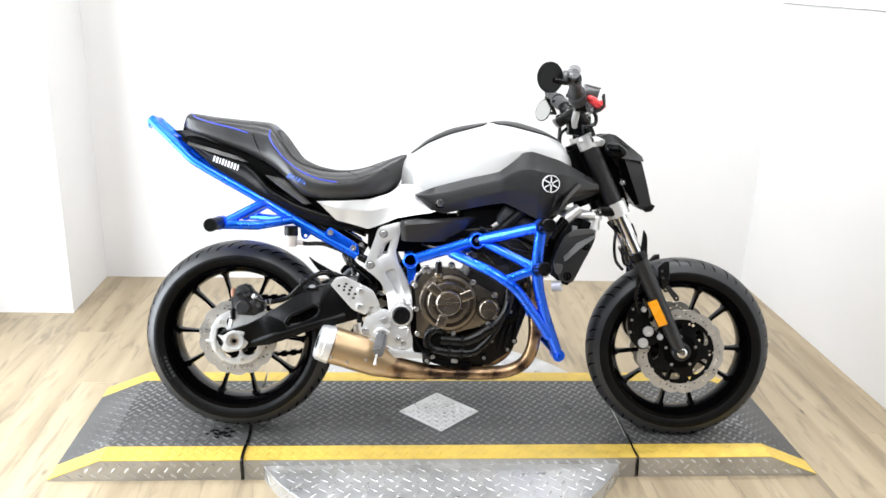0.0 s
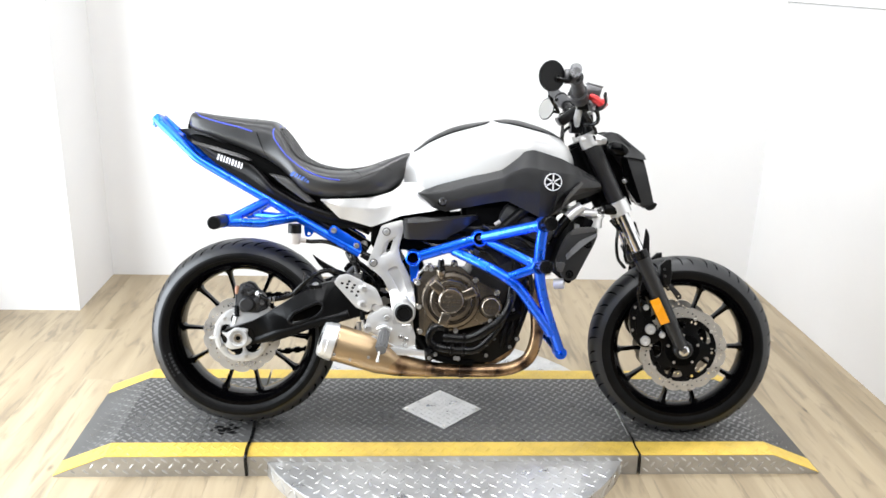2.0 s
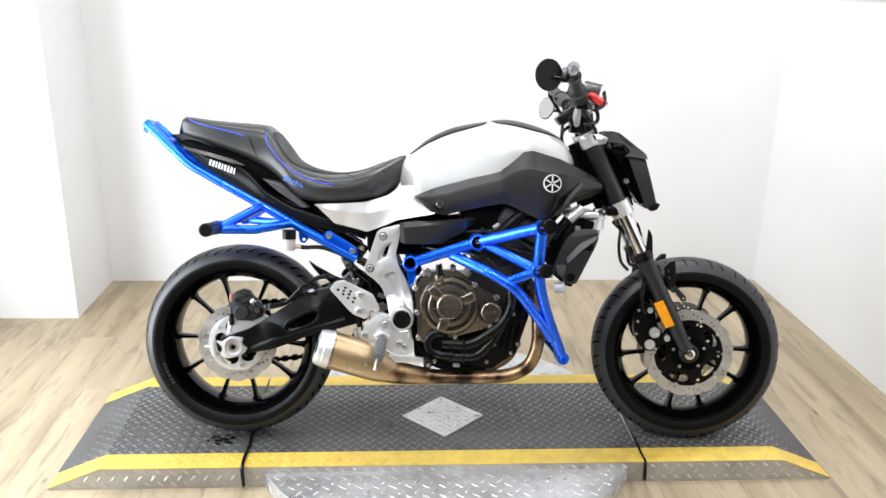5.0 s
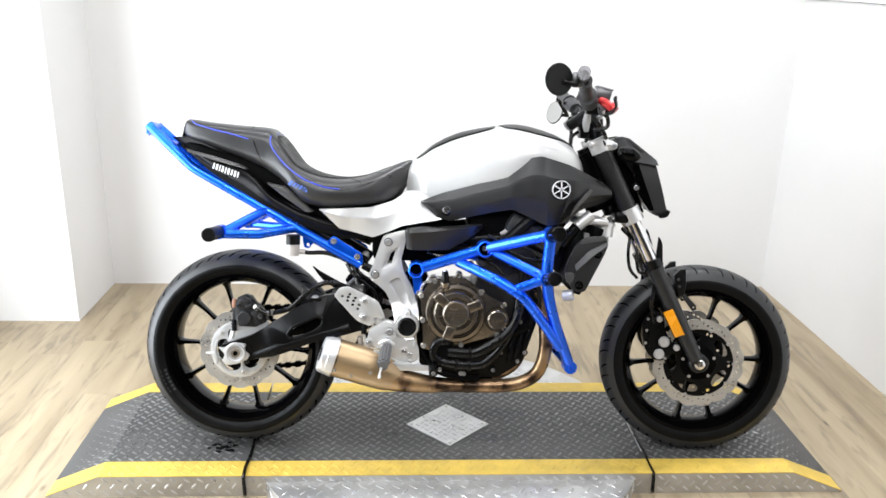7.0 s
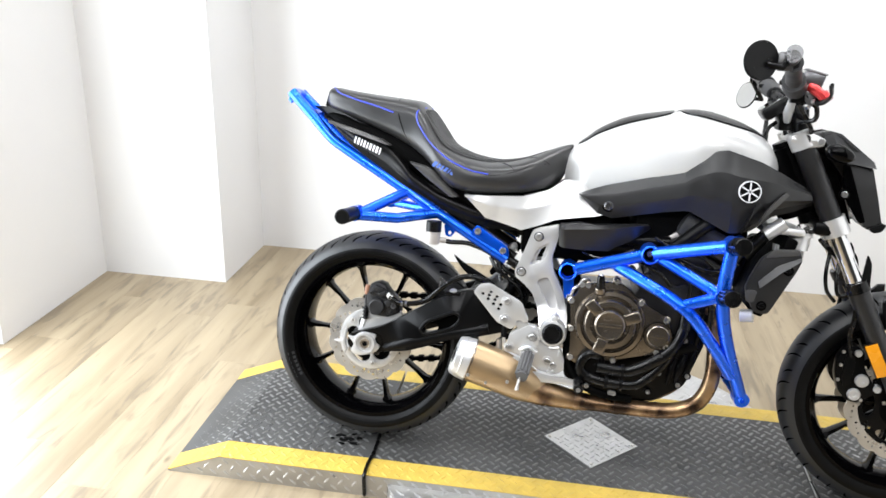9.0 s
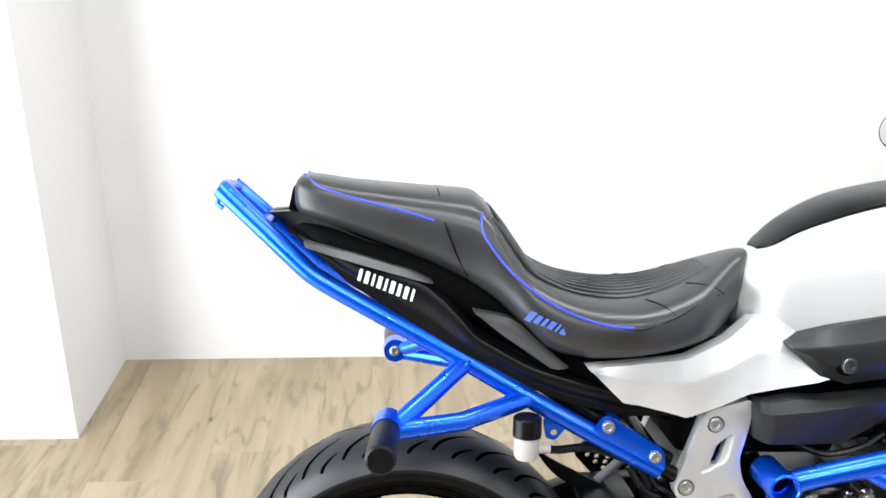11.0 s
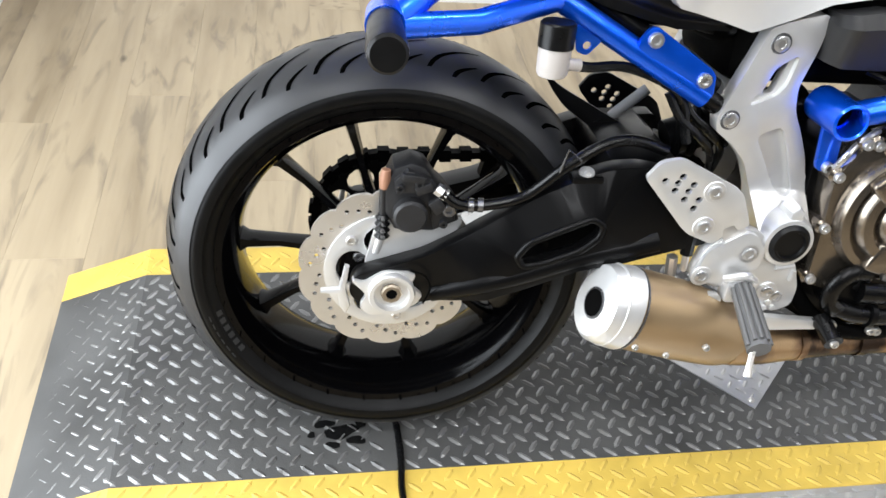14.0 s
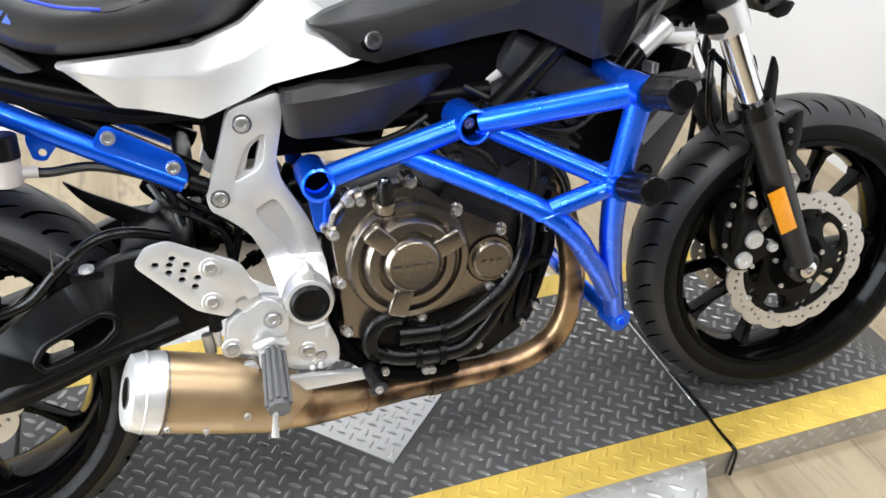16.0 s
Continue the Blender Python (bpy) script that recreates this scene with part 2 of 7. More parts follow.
def tube_into(bm, points, r, n=14, closed=False, curve=0, cap=True, flat=1.0):
    """A swept tube; r is one radius or one for each given point."""
    k = len(points)
    pts = smooth_path(points, curve, closed) if curve else [Vector(q) for q in points]
    rs = [r] * len(pts) if not isinstance(r, (list, tuple)) else [float(np.interp(i / max(1, len(pts) - 1) * (k - 1), range(k), r)) for i in range(len(pts))]
    rings, side = [], None
    for i, p in enumerate(pts):
        a = pts[i - 1] if i or closed else p
        b = pts[(i + 1) % len(pts)] if i < len(pts) - 1 or closed else p
        d = (b - a).normalized()
        if side is None:
            up = Vector((0, 1, 0)) if abs(d.y) < 0.9 else Vector((0, 0, 1))
            side = d.cross(up).normalized()
        side = (side - d * side.dot(d)).normalized()
        other = d.cross(side)
        rings.append([bm.verts.new(p + (side * math.cos(t) + other * math.sin(t) * flat) * rs[i]) for t in (2 * math.pi * j / n for j in range(n))])
    for i in range(len(rings) if closed else len(rings) - 1):
        u, v = rings[i], rings[(i + 1) % len(rings)]
        for j in range(n):
            bm.faces.new((u[j], u[(j + 1) % n], v[(j + 1) % n], v[j]))
    if cap and not closed:
        bm.faces.new(rings[0][::-1])
        bm.faces.new(rings[-1])
    return bm


def tube(points, r, **k):
    return tube_into(bmesh.new(), points, r, **k)


def revolve_into(bm, profile, cx, cz, n=64, closed=False, a0=0.0, a1=360.0):
    """profile of (radius, y) swept about the axis through (cx, cz) along y."""
    full = a1 - a0 >= 360
    steps = n if full else n + 1
    rings = []
    for i in range(steps):
        t = radians(a0 + (a1 - a0) * i / n)
        rings.append([bm.verts.new((cx + r * math.cos(t), y, cz + r * math.sin(t))) for r, y in profile])
    m = len(profile)
    for i in range(n):
        u, v = rings[i], rings[(i + 1) % steps]
        for j in range(m if closed else m - 1):
            k = (j + 1) % m
            if profile[j][0] < 1e-6 and profile[k][0] < 1e-6:
                continue
            bm.faces.new((u[j], v[j], v[k], u[k]))
    bmesh.ops.remove_doubles(bm, verts=[v for r in rings for v in r], dist=1e-6)
    return bm


def revolve(*a, **k):
    return revolve_into(bmesh.new(), *a, **k)


def disc_at(x, y, z, r, y1, n=20, bevel=0.15):
    """A capped cylinder from y to y1 along y, with a rounded rim on the y1 end."""
    s = (y1 - y) * bevel
    return revolve([(0, y), (r, y), (r, y1 - s), (r - abs(s), y1), (0, y1)], x, z, n)


def ellipse(cx, cz, rx, rz, n=12, a=0.0):
    return [(cx + rx * math.cos(t) * math.cos(a) - rz * math.sin(t) * math.sin(a), cz + rx * math.cos(t) * math.sin(a) + rz * math.sin(t) * math.cos(a)) for t in (2 * math.pi * i / n for i in range(n))]


def round_loop(pts, n=4):
    """A closed outline with softened corners."""
    out, k = [], len(pts)
    for i in range(k):
        p, a, b = Vector(pts[i]), Vector(pts[i - 1]), Vector(pts[(i + 1) % k])
        r = min(0.012, (a - p).length * 0.35, (b - p).length * 0.35)
        s, e = p + (a - p).normalized() * r, p + (b - p).normalized() * r
        for j in range(n + 1):
            t = j / n
            q = s * (1 - t) ** 2 + p * 2 * t * (1 - t) + e * t * t
            out.append((q.x, q.y))
    return out


def plate(outline, y0, y1, holes=(), bevel=0.002, rounded=True):
    """A flat piece in the x-z plane between y0 and y1, with holes through it."""
    bm = bmesh.new()
    edges = []
    for loop in [round_loop(outline) if rounded else outline, *holes]:
        vs = [bm.verts.new((x, y0, z)) for x, z in loop]
        edges += [bm.edges.new((vs[i], vs[(i + 1) % len(vs)])) for i in range(len(vs))]
    r = bmesh.ops.triangle_fill(bm, edges=edges, use_beauty=True)
    faces = [g for g in r["geom"] if isinstance(g, bmesh.types.BMFace)]
    ext = bmesh.ops.extrude_face_region(bm, geom=faces, use_keep_orig=True)
    bmesh.ops.translate(bm, vec=(0, y1 - y0, 0), verts=[g for g in ext["geom"] if isinstance(g, bmesh.types.BMVert)])
    bmesh.ops.recalc_face_normals(bm, faces=bm.faces)
    if bevel:
        es = [e for e in bm.edges if len(e.link_faces) == 2 and e.calc_face_angle(0) > radians(60) and abs(e.verts[0].co.y - e.verts[1].co.y) < 1e-6]
        bmesh.ops.bevel(bm, geom=es, offset=bevel, segments=2, affect="EDGES", profile=0.5, clamp_overlap=True)
    return bm


def loft(sections, n=28, e=2.5, nose=True):
    """sections of (x, z_low, z_high, half_width[, e]); a closed skin with superellipse cross-sections."""
    bm = bmesh.new()
    rings = []
    for s in sections:
        x, zl, zh, w = s[:4]
        ee = s[4] if len(s) > 4 else e
        zc, h = (zl + zh) / 2, (zh - zl) / 2
        ring = []
        for j in range(n):
            t = 2 * math.pi * j / n
            c, sn = math.cos(t), math.sin(t)
            ring.append(bm.verts.new((x, w * math.copysign(abs(c) ** (2 / ee), c), zc + h * math.copysign(abs(sn) ** (2 / ee), sn))))
        rings.append(ring)
    for u, v in zip(rings, rings[1:]):
        for j in range(n):
            bm.faces.new((u[j], u[(j + 1) % n], v[(j + 1) % n], v[j]))
    bm.faces.new(rings[0][::-1])
    bm.faces.new(rings[-1])
    return bm


def dense(sections, k=5):
    """More sections between those given, gliding through them."""
    a = np.array([list(s) for s in sections])
    out = []
    for i in range(len(a) - 1):
        p0, p1, p2, p3 = a[max(i - 1, 0)], a[i], a[i + 1], a[min(i + 2, len(a) - 1)]
        for j in range(k):
            t = j / k
            out.append(0.5 * (2 * p1 + (p2 - p0) * t + (2 * p0 - 5 * p1 + 4 * p2 - p3) * t * t + (3 * p1 - p0 - 3 * p2 + p3) * t ** 3))
    out.append(a[-1])
    return out


def skin(top, low, y_of, depth=0.02, n=24, m=10, curve=True, side=-1):
    """A bowed panel between two edges in the x-z plane; y_of(u, v) gives its distance from the middle plane."""
    def along(line):
        pts = smooth_path([(x, 0, z) for x, z in line], 8) if curve and len(line) > 2 else [Vector((x, 0, z)) for x, z in line]
        d = np.cumsum([0] + [(b - a).length for a, b in zip(pts, pts[1:])])
        s = np.linspace(0, d[-1], n + 1)
        return np.interp(s, d, [p.x for p in pts]), np.interp(s, d, [p.z for p in pts])

    (tx, tz), (lx, lz) = along(top), along(low)
    bm = bmesh.new()
    outer, inner = [], []
    for i in range(n + 1):
        ro, ri = [], []
        for j in range(m + 1):
            u, v = i / n, j / m
            x, z, y = tx[i] * (1 - v) + lx[i] * v, tz[i] * (1 - v) + lz[i] * v, y_of(u, v)
            ro.append(bm.verts.new((x, side * y, z)))
            ri.append(bm.verts.new((x, side * (y - depth), z)))
        outer.append(ro)
        inner.append(ri)
    for g in (outer, inner):
        for i in range(n):
            for j in range(m):
                bm.faces.new((g[i][j], g[i + 1][j], g[i + 1][j + 1], g[i][j + 1]))
    for i in range(n):
        for j in (0, m):
            bm.faces.new((outer[i][j], outer[i + 1][j], inner[i + 1][j], inner[i][j]))
    for j in range(m):
        for i in (0, n):
            bm.faces.new((outer[i][j], outer[i][j + 1], inner[i][j + 1], inner[i][j]))
    bmesh.ops.remove_doubles(bm, verts=bm.verts, dist=1e-5)
    return bm


def mirrored(bm):
    """The same mesh on the far side of the middle plane."""
    b2 = bm.copy()
    for v in b2.verts:
        v.co.y = -v.co.y
    return b2


def both(name, bm, material, parent, label=""):
    b2 = mirrored(bm)
    return part(name, bm, material, parent, label), part(name, b2, material, parent, label)


def bolt(parent, x, y, z, r, out, material=None, name="bolt"):
    """A socket-head bolt that stands out from y by out."""
    r = r * 0.82
    bm = revolve([(0, y), (r, y), (r, y + out * 0.75), (r * 0.85, y + out), (r * 0.5, y + out), (r * 0.45, y + out * 0.5), (0, y + out * 0.5)], x, z, 12)
    return part(name, bm, material or M_ZINC, parent)


def wall(name, x0, x1, y0, y1, z0, z1, material=None):
    ob = link_mesh(name, box(x0, x1, y0, y1, z0, z1), material or M_WALL, smooth=False)
    return tagged(ob, "plain painted wall, white in the room, dark beyond it", "wall", kind="structure")


# ---- the room ----
BACK, LEFT, RIGHT, FRONT = 4.066, -2.184, 1.70, -5.0
COLX, COLY = -1.615, 3.594
# Unseen outer walls, added dark grey so reflections on the bike stay dark.
M_UNSEEN_WALL = mat("dim_hall_wall", (0.10, 0.10, 0.10), 0.8, vary=0.05, scale=3)
wall("wall_north", COLX, RIGHT + 0.4, BACK, BACK + 0.15, 0, CEIL)
wall("wall_column", LEFT - 0.15, COLX, COLY, BACK + 0.15, 0, CEIL)
wall("wall_west", LEFT - 0.15, LEFT, 2.87, COLY, 0, CEIL)
wall("wall_west_header", LEFT - 0.15, LEFT, 1.2, 2.87, 2.2, CEIL)
wall("wall_east_low", RIGHT, RIGHT + 0.4, 0.6, BACK, 0, 1.437)
wall("trim_ledge", RIGHT - 0.012, RIGHT + 0.4, 0.6, BACK, 1.44, 1.508)
wall("wall_east_high", RIGHT + 0.24, RIGHT + 0.4, 0.6, BACK, 1.511, CEIL)
wall("wall_south", -4.5, 4.5, FRONT - 0.15, FRONT, 0, CEIL, M_UNSEEN_WALL)
wall("wall_hall_west", -4.5, -4.35, FRONT, 2.9, 0, CEIL, M_UNSEEN_WALL)
wall("wall_hall_east", 4.35, 4.5, FRONT, 0.6, 0, CEIL, M_UNSEEN_WALL)
wall("wall_hall_corner", -4.35, LEFT - 0.15, 2.75, 2.9, 0, CEIL, M_UNSEEN_WALL)
wall("wall_hall_return", RIGHT + 0.4, 4.35, 0.6, 0.75, 0, CEIL, M_UNSEEN_WALL)
ceil = link_mesh("ceiling", box(-4.5, 4.5, FRONT - 0.15, BACK + 0.15, CEIL, CEIL + 0.1), M_CEIL, smooth=False)
tagged(ceil, "plain white ceiling", "ceiling", kind="structure")
floor = link_mesh("floor", box(-4.5, 4.5, FRONT - 0.15, BACK + 0.15, -0.12, -0.006), M_WOOD, smooth=False)
tagged(floor, "light oak plank floor", "floor", kind="structure")

# ---- turntable and platform ----
TOP = 0.07
PX0, PX1, PY0, PY1 = -1.235, 1.205, 2.282, 2.868
JL, JR = -0.645, 0.602
DISC = (-0.018, 2.572, 0.632)


def lugs(x0, x1, y0, y1, z_of, keep=lambda x, y: True, pitch=0.036, size=0.0142, high=0.0018):
    """Raised bars of a tread plate, turned to and fro, over a rectangle."""
    verts, faces = [], []
    row = pitch / 2
    nx, ny = int((x1 - x0) / row), int((y1 - y0) / row)
    for i in range(nx):
        for j in range(ny):
            if (i + j) % 2:
                continue
            x, y = x0 + (i + 0.5) * row, y0 + (j + 0.5) * row
            if not keep(x, y):
                continue
            a = radians(52 if i % 2 else -38)
            c, s = math.cos(a), math.sin(a)
            base = len(verts)
            for u, v, h in ((-1, 0, 0), (-0.5, -0.3, 0), (0.5, -0.3, 0), (1, 0, 0), (0.5, 0.3, 0), (-0.5, 0.3, 0), (-0.5, 0, 1), (0.5, 0, 1)):
                px, py = x + size * (u * c - v * s), y + size * (u * s + v * c)
                verts.append((px, py, z_of(px, py) + h * high))
            for f in ((0, 1, 6), (1, 2, 7, 6), (2, 3, 7), (3, 4, 7), (4, 5, 6, 7), (5, 0, 6)):
                faces.append([base + k for k in f])
    me = bpy.data.meshes.new("tread_lug")
    me.from_pydata(verts, [], faces)
    return me


def lug_part(parent, material, *a, **k):
    me = lugs(*a, **k)
    me.materials.append(material)
    ob = new("tread_lug", me)
    ob.parent = parent
    return tagged(ob, "raised tread bars", kind="stuff")


def top_z(x, y):
    """Height of the platform: flat, with a ramp at either end."""
    if x < -1.075:
        return max(0.004, TOP - (-1.075 - x) * (TOP - 0.004) / 0.155)
    if x > 1.042:
        return max(0.004, TOP - (x - 1.042) * (TOP - 0.004) / 0.158)
    return TOP


def platform_section(x0, x1, label):
    ob = empty("platform_section", pose(0, 0, 0), label, "platform")
    xs = [x0] + [x for x in (-1.075, 1.042) if x0 < x < x1] + [x1]
    # the body, with its side faces of tread plate
    bm = bmesh.new()
    for y0, y1 in ((PY0, PY1),):
        rows = []
        for x in xs:
            z = top_z(x, y0)
            rows.append([bm.verts.new(q) for q in ((x, y0, 0.0), (x, y0, z), (x, y1, z), (x, y1, 0.0))])
        for u, v in zip(rows, rows[1:]):
            for k in range(4):
                bm.faces.new((u[k], v[k], v[(k + 1) % 4], u[(k + 1) % 4]))
        bm.faces.new(rows[0])
        bm.faces.new(rows[-1][::-1])
    part("body", bm, M_SKIRT, ob, "bare tread-plate skirt", smooth=False)

    def sheet(name, y0, y1, lift, material, label):
        b = bmesh.new()
        rows = []
        for x in xs:
            z = top_z(x, y0) + lift
            rows.append([b.verts.new(q) for q in ((x, y0, z - 0.002), (x, y0, z), (x, y1, z), (x, y1, z - 0.002))])
        for u, v in zip(rows, rows[1:]):
            for k in range(4):
                b.faces.new((u[k], v[k], v[(k + 1) % 4], u[(k + 1) % 4]))
        b.faces.new(rows[0])
        b.faces.new(rows[-1][::-1])
        part(name, b, material, ob, label, smooth=False)

    sheet("deck", PY0 + 0.078, PY1 - 0.068, 0.0022, M_PLATE, "dark grey worn tread plate")
    sheet("edge_stripe", PY0 - 0.001, PY0 + 0.078, 0.0024, M_YELLOW, "yellow painted safety edge")
    sheet("edge_stripe", PY1 - 0.068, PY1 + 0.001, 0.0024, M_YELLOW, "yellow painted safety edge")
    cut = lambda x, y: abs(x + 0.019) / 0.152 + abs(y - 2.572) / 0.15 > 1
    lug_part(ob, M_LUG, x0 + 0.006, x1 - 0.006, PY0 + 0.08, PY1 - 0.07, lambda x, y: top_z(x, y) + 0.0022, cut)
    lug_part(ob, M_YELLOW, x0 + 0.006, x1 - 0.006, PY0 + 0.002, PY0 + 0.076, lambda x, y: top_z(x, y) + 0.0024)
    lug_part(ob, M_YELLOW, x0 + 0.006, x1 - 0.006, PY1 - 0.066, PY1 - 0.002, lambda x, y: top_z(x, y) + 0.0024)
    # lugs on the front skirt, built flat and turned upright
    me = lugs(x0 + 0.01, x1 - 0.01, 0.006, TOP - 0.004, lambda x, y: 0.0, lambda x, y: y < top_z(x, 0) - 0.008, 0.04, 0.013)
    me.materials.append(M_BARE)
    sk = new("skirt_lug", me)
    sk.matrix_world = pose(0, PY0, 0, 90, 0, 0)
    sk.parent = ob
    tagged(sk, "raised tread bars", kind="stuff")
    return ob


mid_section = platform_section(JL + 0.004, JR - 0.004, "grey tread-plate platform section with yellow painted edges")
end_section = platform_section(PX0, JL - 0.004, "ramped grey tread-plate end section with yellow edges")
platform_section(JR + 0.004, PX1, "ramped grey tread-plate end section with yellow edges")

# wet black drips beside the joint under the rear tyre
bm = bmesh.new()
for k, (dx, dy, rx, ry) in enumerate(((0.0, 0.0, 0.026, 0.013), (-0.026, 0.016, 0.014, 0.008), (0.024, -0.017, 0.013, 0.009), (-0.012, -0.024, 0.010, 0.006), (0.032, 0.012, 0.009, 0.006), (-0.046, -0.004, 0.007, 0.005), (0.012, 0.028, 0.008, 0.005))):
    rim = []
    for i in range(20):
        t = 2 * math.pi * i / 20
        r = 1 + 0.20 * math.sin(2 * t + k) + 0.12 * math.sin(3 * t + 2 * k) + 0.05 * math.sin(7 * t)
        rim.append(bm.verts.new((-0.735 + dx + rx * r * math.cos(t), 2.436 + dy + ry * r * math.sin(t), TOP + 0.0034 + 0.00012 * k)))
    bm.faces.new(rim)
part("oil_drip", bm, mat("wet_black_oil", (0.006, 0.006, 0.006), 0.12, vary=0.1, spec=0.5), end_section, "wet black oil drips", smooth=False)

# black cables that lie in the joints and hang over the edge
for jx in (JL, JR):
    part("joint_cable", tube([(jx - 0.004, 2.50, TOP + 0.003), (jx + 0.002, 2.40, TOP + 0.004), (jx - 0.002, 2.33, TOP + 0.004), (jx, PY0 + 0.004, TOP + 0.005), (jx, PY0 - 0.008, TOP - 0.006), (jx + 0.002, PY0 - 0.009, 0.010)], 0.0055 if jx < 0 else 0.003, curve=4, n=8), M_HOSE, mid_section, "black cable in the platform joint")

part("joint_lip", box(JR - 0.0075, JR - 0.0045, 2.40, PY1 - 0.02, TOP - 0.002, TOP + 0.0035, bevel=0.0006, seg=1), M_BARE, mid_section, "bright strip along the joint")

# bare plate let into the deck as a diamond
bm = bmesh.new()
vs = [bm.verts.new((DISC[0] + dx, DISC[1] + dy, TOP + h)) for h in (0.0, 0.0048) for dx, dy in ((-0.139, 0), (0, -0.134), (0.139, 0), (0, 0.134))]
bm.faces.new(vs[4:])
for k in range(4):
    bm.faces.new((vs[k], vs[(k + 1) % 4], vs[4 + (k + 1) % 4], vs[4 + k]))
part("diamond_plate", bm, M_BARE, mid_section, "bright bare aluminium diamond plate", smooth=False)
lug_part(mid_section, M_BARE, DISC[0] - 0.139, DISC[0] + 0.139, DISC[1] - 0.134, DISC[1] + 0.134, lambda x, y: TOP + 0.0048,
         lambda x, y: abs(x - DISC[0]) / 0.139 + abs(y - DISC[1]) / 0.134 < 0.9, 0.03, 0.011)
for dx, dy in ((0.122, 0), (-0.122, 0), (0, -0.117), (0, 0.117)):
    b = bmesh.new()
    bmesh.ops.create_cone(b, cap_ends=True, segments=10, radius1=0.006, radius2=0.004, depth=0.004, matrix=Matrix.Translation((DISC[0] + dx, DISC[1] + dy, TOP + 0.0068)))
    part("screw", b, M_STEEL, mid_section)

# the round turning table under the platform
table = empty("turntable", pose(DISC[0], DISC[1], 0), "round silver tread-plate turntable under the platform", "turntable")
bm = bmesh.new()
bmesh.ops.create_cone(bm, cap_ends=True, segments=120, radius1=DISC[2], radius2=DISC[2], depth=0.05, matrix=Matrix.Translation((0, 0, 0.025)))
edge = [e for e in bm.edges if e.verts[0].co.z > 0.04 and e.verts[1].co.z > 0.04]
bmesh.ops.bevel(bm, geom=edge, offset=0.002, segments=2, affect="EDGES")
part("disc", bm, M_BARE, table, "bare aluminium tread-plate disc")
me = lugs(-DISC[2], DISC[2], -DISC[2], DISC[2], lambda x, y: 0.05, lambda x, y: math.hypot(x, y) < DISC[2] - 0.015 and abs(y) > 0.27, 0.05, 0.017, 0.002)
me.materials.append(M_BARE)
ob = new("tread_lug", me)
ob.parent = table
tagged(ob, "raised tread bars", kind="stuff")
verts, faces = [], []
for k in range(110):
    t = 2 * math.pi * (k + 0.5) / 110
    lean = 0.012 if k % 2 else -0.012
    base = len(verts)
    for du, dz, o in ((-lean - 0.003, 0.012, 0), (-lean + 0.003, 0.012, 0), (lean + 0.003, 0.04, 0), (lean - 0.003, 0.04, 0), (-lean * 0.7, 0.016, 0.0018), (lean * 0.7, 0.036, 0.0018)):
        a = t + du / DISC[2]
        verts.append(((DISC[2] + o) * math.cos(a), (DISC[2] + o) * math.sin(a), dz))
    faces += [[base + q for q in f] for f in ((0, 1, 4), (1, 2, 5, 4), (2, 3, 5), (3, 0, 4, 5))]
me = bpy.data.meshes.new("rim_lug")
me.from_pydata(verts, [], faces)
me.materials.append(M_BARE)
ob = new("rim_lug", me)
ob.parent = table
tagged(ob, "raised tread bars", kind="stuff")

# ---- the motorcycle: x forward, y to its left, z up from the deck ----
bike = empty("motorcycle", pose(0, 2.452, TOP + 0.004, -12.5, 0, -2.0), "silver and black naked motorcycle with blue tubular crash cage", "motorcycle")
RC, FC = (-0.674, 0.317), (0.755, 0.300)


def wave_disc(name, parent, cx, cz, y, r_out, r_in, petals, thick=0.005):
    n = petals * 10
    outer = []
    for i in range(n):
        t = 2 * math.pi * i / n
        k = abs(math.sin(petals * t / 2)) ** 0.6
        r = r_out - 0.007 + 0.007 * k
        outer.append((cx + r * math.cos(t), cz + r * math.sin(t)))
    holes = [ellipse(cx, cz, r_in, r_in, 48)]
    for i in range(petals):
        for q, rr in ((0.2, 0.22), (0.5, 0.5), (0.8, 0.78)):
            t = 2 * math.pi * (i + q) / petals
            r = r_in + 0.006 + (r_out - r_in - 0.018) * rr
            holes.append(ellipse(cx + r * math.cos(t), cz + r * math.sin(t), 0.0034, 0.0034, 7))
    return part(name, plate(outer, y - thick / 2, y + thick / 2, holes, bevel=0, rounded=False), M_STEEL, parent, "drilled wavy steel brake disc")


